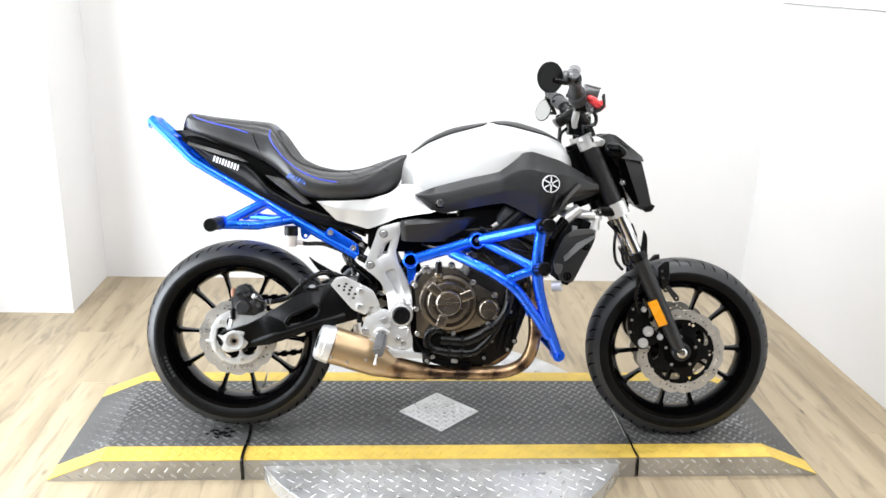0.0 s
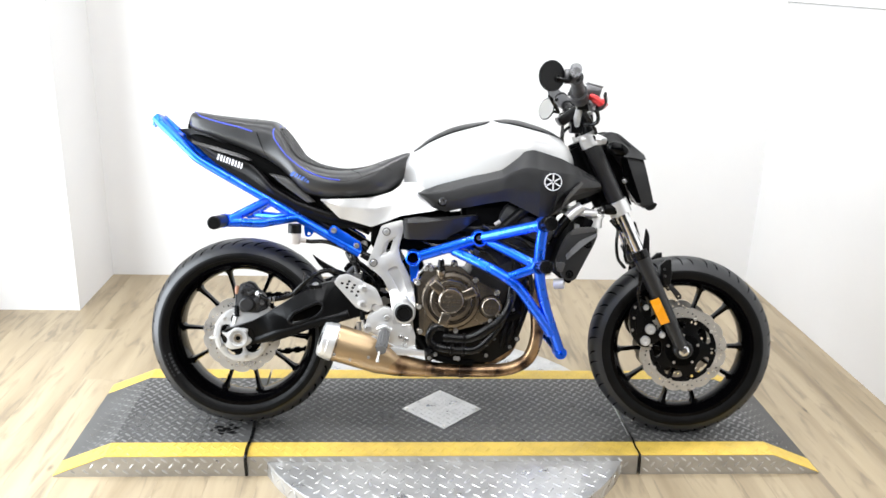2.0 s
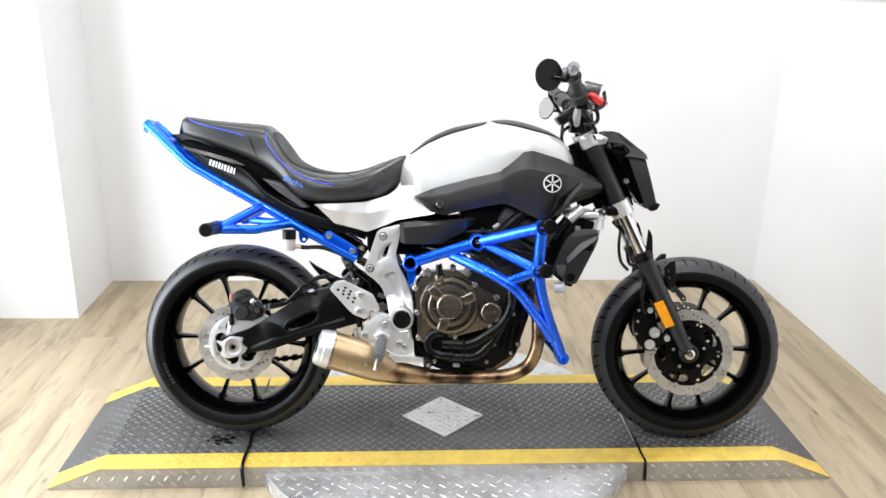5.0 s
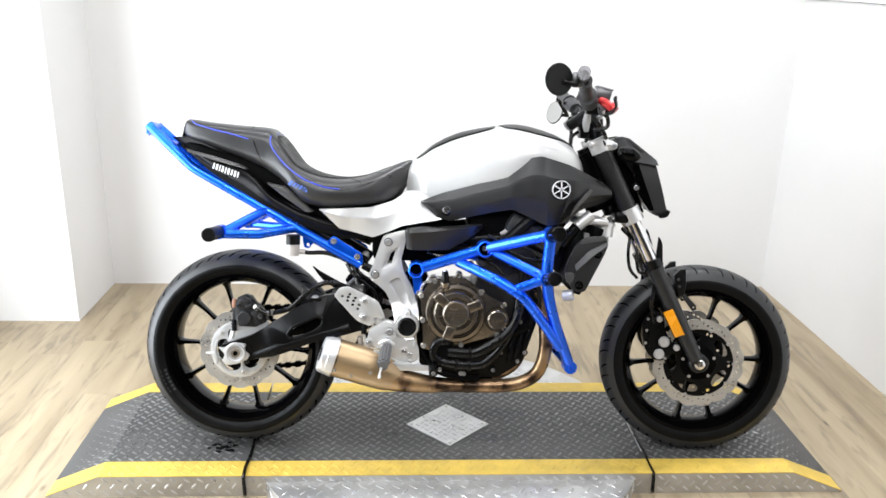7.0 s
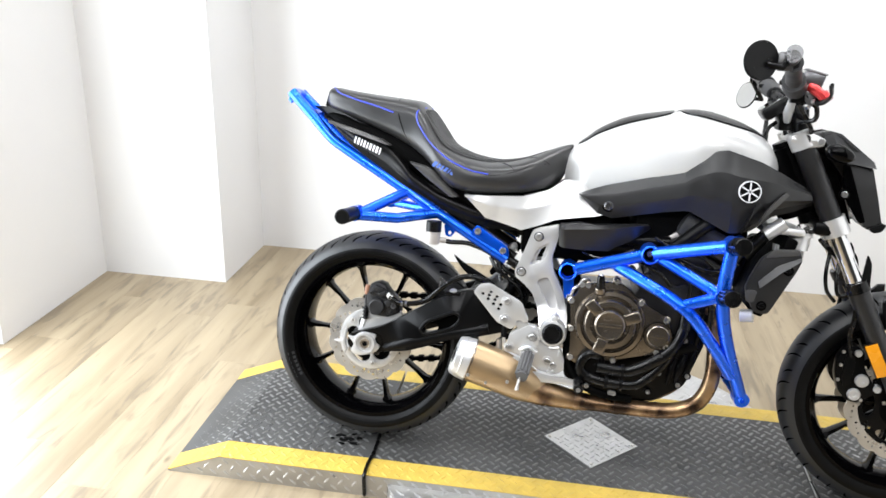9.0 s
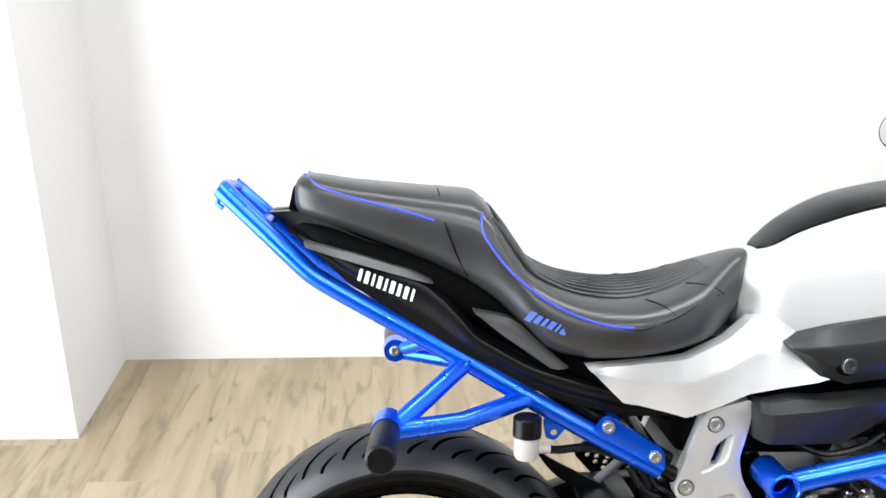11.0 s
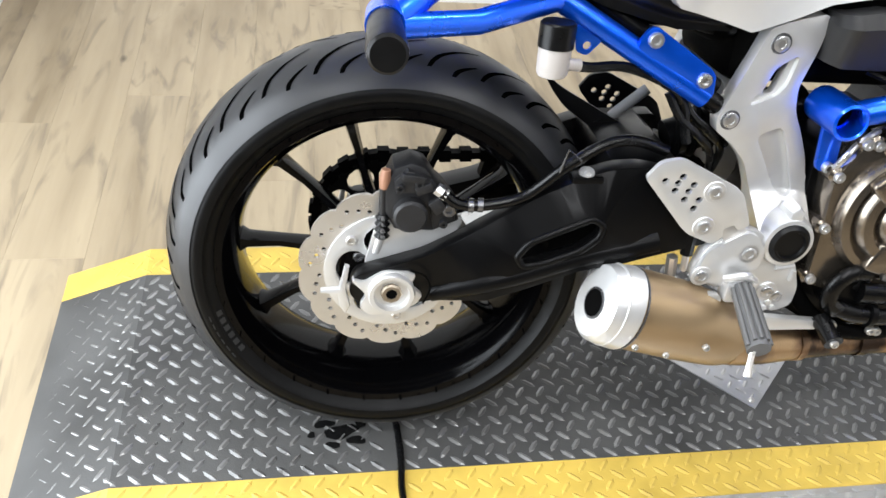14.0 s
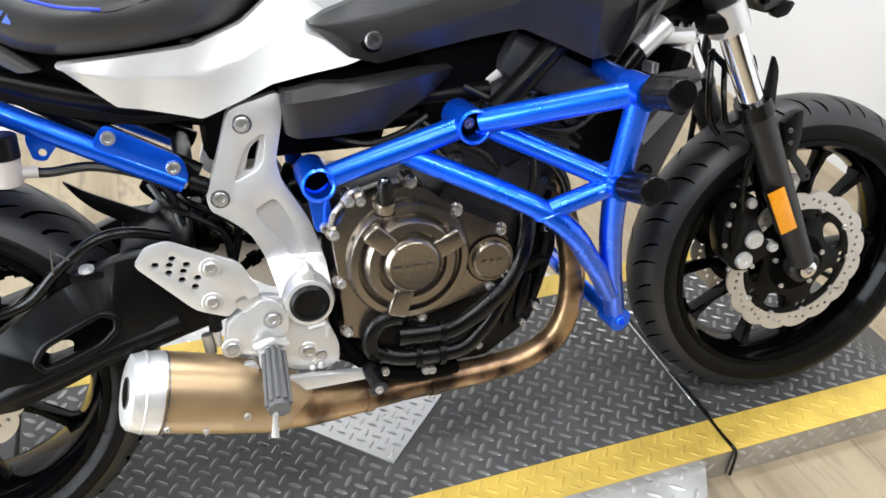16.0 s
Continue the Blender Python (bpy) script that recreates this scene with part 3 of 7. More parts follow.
def wheel(cx, cz, radius, half, rim_half, label, first, spread, grooves, cuts):
    tyre_lo = 0.228
    w = half
    span = radius - tyre_lo
    prof = [(tyre_lo, -rim_half), (tyre_lo + 0.012, -rim_half - 0.006), (tyre_lo + span * 0.24, -w * 0.97), (tyre_lo + span * 0.36, -w), (tyre_lo + span * 0.46, -w * 0.98), (tyre_lo + span * 0.62, -w * 0.90), (tyre_lo + span * 0.78, -w * 0.74), (tyre_lo + span * 0.90, -w * 0.53), (tyre_lo + span * 0.975, -w * 0.27), (radius, 0)]
    prof = prof + [(r, -y) for r, y in prof[-2::-1]]
    hub = part("wheel", revolve([(0.030, -0.075), (0.036, -0.07), (0.036, 0.07), (0.030, 0.075), (0.012, 0.075), (0.012, -0.075)], cx, cz, 32, closed=True), M_RIM, bike, label)
    part("tyre", revolve([(r - (0.003 if r > tyre_lo + span * 0.45 else 0), y) for r, y in prof], cx, cz, 96), M_TYRE, hub, "black tyre sidewalls")
    part("tread", revolve([(r + 0.0002, y) for r, y in prof[4:-4]], cx, cz, 96), M_TREAD, hub, "grey-black rubber tread")
    r0 = tyre_lo
    h = rim_half
    rim_prof = [(r0 + 0.004, -h), (r0 + 0.004, -h - 0.004), (r0 - 0.006, -h - 0.004), (r0 - 0.010, -h + 0.004), (r0 - 0.018, -h + 0.014), (r0 - 0.024, -h * 0.45), (r0 - 0.026, 0)]
    rim_prof = rim_prof + [(r, -y) for r, y in rim_prof[-2::-1]]
    inner = [(r0 + 0.002, h - 0.01), (r0 - 0.012, 0), (r0 + 0.002, -h + 0.01)]
    part("rim", revolve(rim_prof + inner, cx, cz, 96, closed=True), M_RIM, hub, "gloss black alloy rim")
    for k in range(10):
        a = radians(first + 72 * (k // 2) + (spread if k % 2 else -spread))
        mm = Matrix.Translation((cx, 0, cz)) @ Matrix.Rotation(-a, 4, "Y")
        bm = bmesh.new()
        rows = []
        for x, ww, d, yo in ((0.03, 0.013, 0.022, -0.018), (0.09, 0.008, 0.015, -0.010), (0.15, 0.0065, 0.013, 0.0), (r0 - 0.035, 0.009, 0.016, 0.0), (r0 - 0.022, 0.019, 0.022, 0.0)):
            rows.append([bm.verts.new(mm @ Vector(q)) for q in ((x, yo - d, -ww * 0.6), (x, yo - d, ww * 0.6), (x, yo, ww), (x, yo + d, ww * 0.6), (x, yo + d, -ww * 0.6), (x, yo, -ww))])
        for u, v in zip(rows, rows[1:]):
            for q in range(6):
                bm.faces.new((u[q], u[(q + 1) % 6], v[(q + 1) % 6], v[q]))
        bm.faces.new(rows[0])
        bm.faces.new(rows[-1])
        part("spoke", bm, M_RIM, hub)
    # worn maker's marks on the sidewall, as plain bars
    for first_mark in ((18, 196) if w > 0.07 else ()):
        for k in range(6):
            a = radians(first_mark + k * 3.1)
            mark = bmesh.new()
            quad = []
            for rr0, da in ((0.236, 0.0), (0.252, 0.0), (0.252, 0.035), (0.236, 0.035)):
                yy0 = float(np.interp(rr0, [q[0] for q in prof[:4]], [q[1] for q in prof[:4]])) - 0.0008
                quad.append(mark.verts.new((cx + rr0 * math.cos(a + da), yy0, cz + rr0 * math.sin(a + da))))
            mark.faces.new(quad)
            part("sidewall_mark", mark, M_TREAD, hub)
    # tread grooves: curved black strips over the shoulder, painted as the shade in the slots
    rr = [r for r, y in prof]
    yy = [y for r, y in prof]
    for sgn in (-1, 1):
        bm = bmesh.new()
        for k in range(grooves):
            for a_off, y0, y1, sweep, wd in cuts:
                base = 360 * k / grooves + a_off + (180 / grooves if sgn > 0 else 0)
                rows = []
                for i in range(9):
                    t = i / 8
                    y = sgn * w * (y0 + (y1 - y0) * t)
                    r = float(np.interp(y, yy, rr)) + 0.0008
                    ang = radians(base + sweep * (1 - (1 - t) ** 2.2))
                    dw = wd * (0.35 + 0.65 * math.sin(math.pi * min(1, t + 0.08))) / r
                    rows.append([bm.verts.new((cx + r * math.cos(ang + q), y, cz + r * math.sin(ang + q))) for q in (-dw, dw)])
                for u, v in zip(rows, rows[1:]):
                    bm.faces.new((u[0], u[1], v[1], v[0]))
        g = part("tread_groove", bm, M_GROOVE_SHADE, hub, "row of curved black strips, shade of the tread grooves")
        tagged(g, kind="stuff")
    return hub


rear_wheel = wheel(*RC, 0.302, 0.087, 0.070, "rear wheel with gloss black ten-spoke rim", 50.5, 16, 26, ((0.0, 0.10, 0.93, 14, 0.0042), (1.2, 0.54, 0.88, 6, 0.0042)))
front_wheel = wheel(*FC, 0.300, 0.061, 0.052, "front wheel with gloss black ten-spoke rim", 57.5, 15, 22, ((0.0, 0.12, 0.92, -5, 0.0026), (8.2, 0.38, 0.92, -4, 0.0026)))
wave_disc("brake_disc", bike, *RC, -0.074, 0.1235, 0.083, 14)
carrier = part("disc_carrier", plate(ellipse(*RC, 0.088, 0.088, 40), -0.080, -0.074, [ellipse(RC[0] + 0.050 * math.cos(t), RC[1] + 0.050 * math.sin(t), 0.0225, 0.0265, 14, t) for t in (2 * math.pi * (k + 0.4) / 5 for k in range(5))], 0.001, False), M_ALU, bike, "silver disc carrier")
for k in range(5):
    t = 2 * math.pi * (k + 0.9) / 5
    bolt(bike, RC[0] + 0.072 * math.cos(t), -0.080, RC[1] + 0.072 * math.sin(t), 0.0085, -0.005, M_STEEL, "disc_bolt")
part("hub_drum", revolve([(0.0, -0.071), (0.066, -0.071), (0.068, -0.066), (0.060, -0.030), (0.040, 0.0), (0.0, 0.0)], *RC, 40), M_DEEP, rear_wheel, "black wheel hub")
for k in range(5):
    t = 2 * math.pi * (k + 0.15) / 5
    bolt(rear_wheel, RC[0] + 0.046 * math.cos(t), -0.071, RC[1] + 0.046 * math.sin(t), 0.009, -0.005, M_SOCKET, "hub_bolt")
front_start = set(bpy.data.objects)
for s in (-1, 1):
    wave_disc("brake_disc", bike, *FC, s * 0.066, 0.141, 0.108, 16)
    part("disc_carrier", plate(ellipse(*FC, 0.112, 0.112, 40), s * 0.067, s * 0.062, [ellipse(FC[0] + 0.082 * math.cos(t), FC[1] + 0.082 * math.sin(t), 0.015, 0.031, 16, t) for t in (2 * math.pi * (k + 0.5) / 5 for k in range(5))] + [ellipse(FC[0] + 0.095 * math.cos(t), FC[1] + 0.095 * math.sin(t), 0.005, 0.005, 8) for t in (2 * math.pi * (k + q) / 5 for k in range(5) for q in (-0.06, 0.06))], 0.001, False), M_SATIN, bike, "black disc carrier")
    part("hub_flange", revolve([(0.0, s * 0.045), (0.060, s * 0.045), (0.062, s * 0.060), (0.052, s * 0.072), (0.034, s * 0.075), (0.030, s * 0.085), (0.0, s * 0.085)], *FC, 36), M_DEEP, bike, "black wheel hub")
    for k in range(10):
        t = 2 * math.pi * k / 10
        bolt(bike, FC[0] + 0.108 * math.cos(t), s * 0.066, FC[1] + 0.108 * math.sin(t), 0.0065, s * 0.006, M_STEEL, "disc_button")
    for k in range(5):
        t = 2 * math.pi * (k + 0.3) / 5
        bolt(bike, FC[0] + 0.05 * math.cos(t), s * 0.07, FC[1] + 0.05 * math.sin(t), 0.006, s * 0.006, M_STEEL, "disc_bolt")

front_parts = [o for o in bpy.data.objects if o not in front_start] + [front_wheel]

# swingarm
arm = [(-0.724, 0.338), (-0.670, 0.356), (-0.634, 0.368), (-0.597, 0.389), (-0.565, 0.411), (-0.529, 0.434), (-0.497, 0.456), (-0.461, 0.4745), (-0.436, 0.487), (-0.400, 0.499), (-0.366, 0.502), (-0.300, 0.490), (-0.266, 0.470), (-0.262, 0.405), (-0.33, 0.386), (-0.389, 0.3675), (-0.430, 0.361), (-0.457, 0.350), (-0.498, 0.333), (-0.552, 0.3135), (-0.604, 0.300), (-0.66, 0.288), (-0.70, 0.283), (-0.73, 0.305)]
far_arm = [(-0.722, 0.335), (-0.633, 0.345), (-0.528, 0.375), (-0.432, 0.43), (-0.354, 0.47), (-0.266, 0.47)] + arm[13:]
window = round_loop([(-0.517, 0.380), (-0.502, 0.402), (-0.458, 0.423), (-0.425, 0.4375), (-0.409, 0.428), (-0.411, 0.411), (-0.431, 0.392), (-0.479, 0.3715), (-0.507, 0.366)])
ARM_TOP = [(-0.724, 0.338), (-0.634, 0.368), (-0.565, 0.411), (-0.461, 0.4745), (-0.400, 0.499), (-0.366, 0.502), (-0.266, 0.470)]
for s in (-1, 1):
    bm = plate(arm if s < 0 else far_arm, s * 0.146, s * 0.098, [window], 0.005)
    for v in bm.verts:
        # the upper flank leans in towards the top edge, and the arm tapers to the axle
        near = v.co.z - float(np.interp(v.co.x, [p[0] for p in ARM_TOP], [p[1] for p in ARM_TOP]))
        if s < 0 and v.co.y < -0.12:
            v.co.y += 0.020 * max(0.0, min(1.0, 1 + near / 0.014)) + 0.028 * max(0.0, min(1.0, (-0.55 - v.co.x) / 0.07)) * max(0.0, min(1.0, -near / 0.014))
    sw = part("swingarm", bm, M_SATIN, bike, "satin black swingarm")
    # Black backing plate stands for the shade inside the hollow arm.
    part("arm_inside", plate([(-0.53, 0.36), (-0.52, 0.41), (-0.42, 0.45), (-0.395, 0.44), (-0.40, 0.395), (-0.48, 0.36)], s * 0.122, s * 0.100, [round_loop([(-0.512, 0.382), (-0.494, 0.397), (-0.468, 0.394), (-0.475, 0.369), (-0.508, 0.3635)])] if s < 0 else (), 0.0), M_DEEP, sw, "black backing plate, shade inside the arm")
    if s < 0:
        part("arm_ridge", tube([(-0.62, -0.117, 0.308), (-0.552, -0.130, 0.334), (-0.498, -0.131, 0.3515), (-0.430, -0.131, 0.3755), (-0.38, -0.131, 0.388), (-0.33, -0.130, 0.402)], [0.012, 0.0165, 0.0175, 0.0170, 0.0185, 0.019], n=20, curve=4), M_SATIN, sw)
        part("window_lip", tube([(x, -0.1435, z) for x, z in window], 0.0052, n=10, closed=True), M_SATIN, sw)
        part("arm_seam", tube([(-0.652, -0.133, 0.352), (-0.632, -0.134, 0.345), (-0.624, -0.134, 0.325), (-0.632, -0.134, 0.302)], 0.0015, n=6, curve=4), M_DEEP, sw)
part("swingarm_bridge", box(-0.40, -0.30, -0.1, 0.1, 0.40, 0.50, bevel=0.015), M_SATIN, bike)
star = [(-0.728, 0.335), (-0.710, 0.3315), (-0.685, 0.350), (-0.642, 0.345), (-0.650, 0.3255), (-0.632, 0.311), (-0.641, 0.2965), (-0.668, 0.284), (-0.700, 0.279), (-0.716, 0.292), (-0.706, 0.312)]
both("axle_block", plate(star, -0.129, -0.116, (), 0.003), M_ALU, bike, "cast aluminium axle adjuster block")
both("chain_adjuster", plate([(-0.735, 0.354), (-0.729, 0.352), (-0.733, 0.318), (-0.727, 0.292), (-0.733, 0.278), (-0.741, 0.292), (-0.744, 0.309), (-0.766, 0.312), (-0.766, 0.317), (-0.742, 0.319)], -0.126, -0.116, (), 0.003, False), M_ALU, bike, "cast aluminium axle end plate")
for s in (-1, 1):
    nut = part("axle_nut", revolve([(0.0, s * 0.124), (0.030, s * 0.124), (0.031, s * 0.136), (0.029, s * 0.1395), (0.0240, s * 0.1395), (0.0220, s * 0.1305), (0.0, s * 0.1305)], *RC, 32), M_ALU, bike, "bright axle washer and nut")
    part("axle_bolt", revolve([(0.0145, s * 0.130), (0.0145, s * 0.134), (0.0125, s * 0.136), (0.0080, s * 0.136), (0.0075, s * 0.132), (0.0145, s * 0.131)], *RC, 8), M_BRASS, nut, "brass-coloured axle bolt head")
    # A solid black plug carries the shade of the bolt's hole.
    part("axle_bore", disc_at(RC[0], s * 0.130, RC[1], 0.0082, s * 0.1345), M_DEEP, nut)

# rear caliper, its bracket and hose
caliper_start = set(bpy.data.objects)
part("caliper_bracket", plate([(-0.71, 0.33), (-0.695, 0.395), (-0.66, 0.42), (-0.615, 0.418), (-0.580, 0.408), (-0.590, 0.385), (-0.63, 0.36), (-0.66, 0.335)], -0.092, -0.083, (), 0.002), M_ALU, bike, "silver caliper bracket")
caliper = part("rear_caliper", plate([(-0.684, 0.462), (-0.672, 0.492), (-0.650, 0.500), (-0.632, 0.494), (-0.618, 0.474), (-0.604, 0.462), (-0.588, 0.440), (-0.584, 0.418), (-0.618, 0.402), (-0.668, 0.404), (-0.682, 0.430)], -0.138, -0.088, (), 0.007, False), M_CAST, bike, "black cast rear brake caliper")
part("caliper_bridge", plate([(-0.672, 0.478), (-0.655, 0.494), (-0.625, 0.482), (-0.632, 0.462), (-0.668, 0.460)], -0.147, -0.13, (), 0.004, False), M_CAST, caliper)
part("caliper_lug", plate([(-0.612, 0.462), (-0.592, 0.440), (-0.590, 0.422), (-0.618, 0.410), (-0.625, 0.440)], -0.145, -0.13, (), 0.004, False), M_CAST, caliper)
part("piston_cover", disc_at(-0.649, -0.132, 0.431, 0.0225, -0.155), M_CAST, caliper)
part("slide_pin", tube([(-0.683, -0.132, 0.462), (-0.682, -0.132, 0.476), (-0.681, -0.132, 0.488)], [0.006, 0.008, 0.006], n=10), M_COPPER, caliper, "copper-coloured rubber cap")
part("bleed_screw", tube([(-0.684, -0.132, 0.470), (-0.683, -0.132, 0.425)], 0.005, n=10), M_CAST, caliper)
for k in range(4):
    part("slide_boot", tube([(-0.683, -0.132, 0.425 - 0.009 * k), (-0.683, -0.132, 0.420 - 0.009 * k), (-0.683, -0.132, 0.416 - 0.009 * k)], [0.0065, 0.0105, 0.0065], n=12), M_HOSE, caliper)
part("slide_rod", tube([(-0.684, -0.13, 0.392), (-0.690, -0.128, 0.366)], 0.006, n=10), M_ALU, caliper)
for x, z, r in ((-0.611, 0.467, 0.010), (-0.600, 0.440, 0.011), (-0.664, 0.470, 0.007), (-0.640, 0.476, 0.007), (-0.606, 0.420, 0.007)):
    bolt(caliper, x, -0.144, z, r, -0.008, M_CAST if r < 0.008 else M_SOCKET)
for x, z, w, h, a in ((-0.648, 0.484, 0.030, 0.010, 8), (-0.634, 0.470, 0.022, 0.012, -20), (-0.615, 0.446, 0.018, 0.020, -35)):
    part("caliper_rib", box(-w / 2, w / 2, -0.006, 0.004, -h / 2, h / 2, bevel=0.002, m=Matrix.Translation((x, -0.146, z)) @ Matrix.Rotation(radians(a), 4, "Y")), M_CAST, caliper)
part("banjo_bolt", tube([(-0.618, -0.146, 0.470), (-0.605, -0.150, 0.462)], 0.0085, n=8), M_ZINC, caliper, "bright banjo bolt")
for ob in [o for o in bpy.data.objects if o not in caliper_start and o.name.split(".")[0] != "caliper_bracket"]:
    ob.data.transform(Matrix.Translation((-0.004, 0.040, -0.012)))
part("brake_hose", tube([(-0.615, -0.110, 0.454), (-0.594, -0.113, 0.440), (-0.561, -0.116, 0.440), (-0.511, -0.120, 0.456), (-0.466, -0.126, 0.500), (-0.419, -0.124, 0.531), (-0.377, -0.115, 0.533), (-0.33, -0.10, 0.515)], 0.0075, curve=5, n=10), M_HOSE, bike, "rubber brake hose")
for x, z in ((-0.578, 0.439), (-0.566, 0.4395)):
    part("hose_ferrule", tube([(x - 0.003, -0.1145, z), (x + 0.004, -0.1155, z + 0.0003)], 0.0092, n=10), M_SOCKET, bike)
part("hose_clip", box(-0.456, -0.416, -0.132, -0.11, 0.480, 0.489, bevel=0.002), M_SATIN, bike)
part("clip_boss", tube([(-0.436, -0.118, 0.482), (-0.4365, -0.122, 0.493)], [0.011, 0.010], n=12), M_ALU, bike)
bolt(bike, -0.436, -0.122, 0.488, 0.008, -0.006, M_ALU)
part("guide_wire", tube([(-0.475, -0.13, 0.49), (-0.47, -0.14, 0.53), (-0.452, -0.14, 0.515)], 0.0014, n=6), M_SOCKET, bike)

# sprocket and chain on the far side
teeth = []
for i in range(86):
    t = 2 * math.pi * i / 86
    r = 0.106 if i % 2 else 0.098
    teeth.append((RC[0] + r * math.cos(t), RC[1] + r * math.sin(t)))
part("sprocket", plate(teeth, 0.078, 0.084, [ellipse(*RC, 0.036, 0.036, 24)] + [ellipse(RC[0] + 0.070 * math.cos(t), RC[1] + 0.070 * math.sin(t), 0.018, 0.021, 12, t) for t in (2 * math.pi * k / 9 for k in range(9))], 0, False), M_SATIN, bike, "black rear sprocket")
path = [(RC[0] + 0.103 * math.cos(radians(a)), RC[1] + 0.103 * math.sin(radians(a))) for a in range(80, 281, 8)] + [(-0.40, 0.25), (-0.22, 0.385), (-0.19, 0.40), (-0.19, 0.42), (-0.22, 0.43), (-0.44, 0.428)]
pts = smooth_path([(x, 0, z) for x, z in path], 1, True)
bm = bmesh.new()
seg = []
for a, b in zip(pts, pts[1:] + pts[:1]):
    k = max(1, round((b - a).length / 0.016))
    seg += [a.lerp(b, i / k) for i in range(k)]
for k, (a, b) in enumerate(zip(seg, seg[1:] + seg[:1])):
    d = b - a
    tall = 0.009 if k % 2 else 0.005
    mm = Matrix.Translation(((a.x + b.x) / 2, 0.081, (a.z + b.z) / 2)) @ Matrix.Rotation(-math.atan2(d.z, d.x), 4, "Y")
    box_into(bm, -0.0085, 0.0085, -0.009, 0.009, -tall, tall, m=mm)
part("chain", bm, M_DEEP, bike, "dark drive chain", smooth=False)
part("chain_guard", plate([(-0.50, 0.452), (-0.40, 0.49), (-0.28, 0.50), (-0.28, 0.47), (-0.42, 0.455), (-0.50, 0.437)], 0.07, 0.10, (), 0.003), M_PLASTIC, bike)

# pivot plate
fp = [(-0.2365, 0.676), (-0.222, 0.684), (-0.165, 0.699), (-0.167, 0.660), (-0.180, 0.606), (-0.174, 0.575), (-0.158, 0.548), (-0.140, 0.512), (-0.1245, 0.455), (-0.1225, 0.405), (-0.157, 0.376), (-0.192, 0.405), (-0.206, 0.466), (-0.224, 0.506), (-0.250, 0.530), (-0.272, 0.545), (-0.276, 0.562), (-0.252, 0.628)]
funnel = round_loop([(-0.189, 0.648), (-0.217, 0.632), (-0.240, 0.578), (-0.204, 0.595), (-0.195, 0.609)])
panel = round_loop([(-0.217, 0.5405), (-0.185, 0.5555), (-0.168, 0.524), (-0.146, 0.464), (-0.156, 0.458), (-0.172, 0.466), (-0.190, 0.496)])
slot = round_loop([(-0.197, 0.637), (-0.2115, 0.626), (-0.222, 0.594), (-0.209, 0.595)])
for s in (-1, 1):
    bm = plate(fp, s * 0.1065, s * 0.084, [funnel, panel], 0.0035)
    floor_bm = plate([(-0.225, 0.66), (-0.175, 0.67), (-0.190, 0.60), (-0.175, 0.555), (-0.140, 0.455), (-0.160, 0.44), (-0.19, 0.47), (-0.23, 0.53), (-0.25, 0.57)], s * 0.0985, s * 0.086, [slot], 0.001)
    for b in (bm, floor_bm):
        for v in b.verts:
            if abs(v.co.y) > 0.095:
                k = max(0.0, min(1.0, (0.478 - v.co.z) / 0.075))
                v.co.y += s * 0.043 * k * k * (3 - 2 * k)
    fpl = part("pivot_plate", bm, M_ALU, bike, "cast aluminium frame plate", angle=24)
    part("plate_floor", floor_bm, M_ALU, fpl, angle=24)
    part("boss_web", plate([(-0.168, 0.436), (-0.146, 0.440), (-0.146, 0.456), (-0.155, 0.464), (-0.165, 0.456)], s * 0.156, s * 0.12, (), 0.006, False), M_ALU, fpl)
    part("pivot_boss", revolve([(0.0, s * 0.09), (0.037, s * 0.09), (0.037, s * 0.148), (0.0335, s * 0.158), (0.0285, s * 0.159), (0.0275, s * 0.150), (0, s * 0.150)], -0.158, 0.412, 40), M_ALU, fpl)
    part("pivot_cap", revolve([(0.0, s * 0.148), (0.0278, s * 0.148), (0.0278, s * 0.160), (0.0235, s * 0.164), (0.0200, s * 0.164), (0.0185, s * 0.160), (0, s * 0.160)], -0.158, 0.412, 40), M_PLASTIC, fpl, "black rubber pivot cap")
    for x, z in ((-0.219, 0.660), (-0.258, 0.561)):
        # A dark disc drawn as the recess round each bolt.
        part("bolt_recess", disc_at(x, s * 0.100, z, 0.0135, s * 0.1072), M_SOCKET, fpl)
        bolt(fpl, x, s * 0.107, z, 0.0125, s * 0.003, M_ZINC)
part("plate_ear", plate([(-0.135, 0.48), (-0.108, 0.50), (-0.10, 0.45), (-0.118, 0.40)], -0.103, -0.09, (), 0.003), M_ALU, bike)

# rider footpeg bracket with heel guard, peg and brake pedal
heel = [(-0.3745, 0.506), (-0.360, 0.5265), (-0.336, 0.531), (-0.327, 0.529), (-0.245, 0.489), (-0.223, 0.441), (-0.238, 0.433), (-0.244, 0.442), (-0.258, 0.436), (-0.256, 0.424), (-0.268, 0.413), (-0.308, 0.429), (-0.371, 0.4985)]
hh = [ellipse(x, z, 0.0048, 0.0044, 9) for x, z in ((-0.350, 0.5015), (-0.3285, 0.5075), (-0.333, 0.499), (-0.312, 0.497), (-0.335, 0.4885), (-0.317, 0.488), (-0.320, 0.4765), (-0.3005, 0.4765), (-0.305, 0.4645))]
lower = [(-0.223, 0.431), (-0.203, 0.427), (-0.136, 0.381), (-0.120, 0.338), (-0.122, 0.311), (-0.142, 0.301), (-0.187, 0.307), (-0.231, 0.337), (-0.281, 0.355), (-0.271, 0.399), (-0.260, 0.408)]
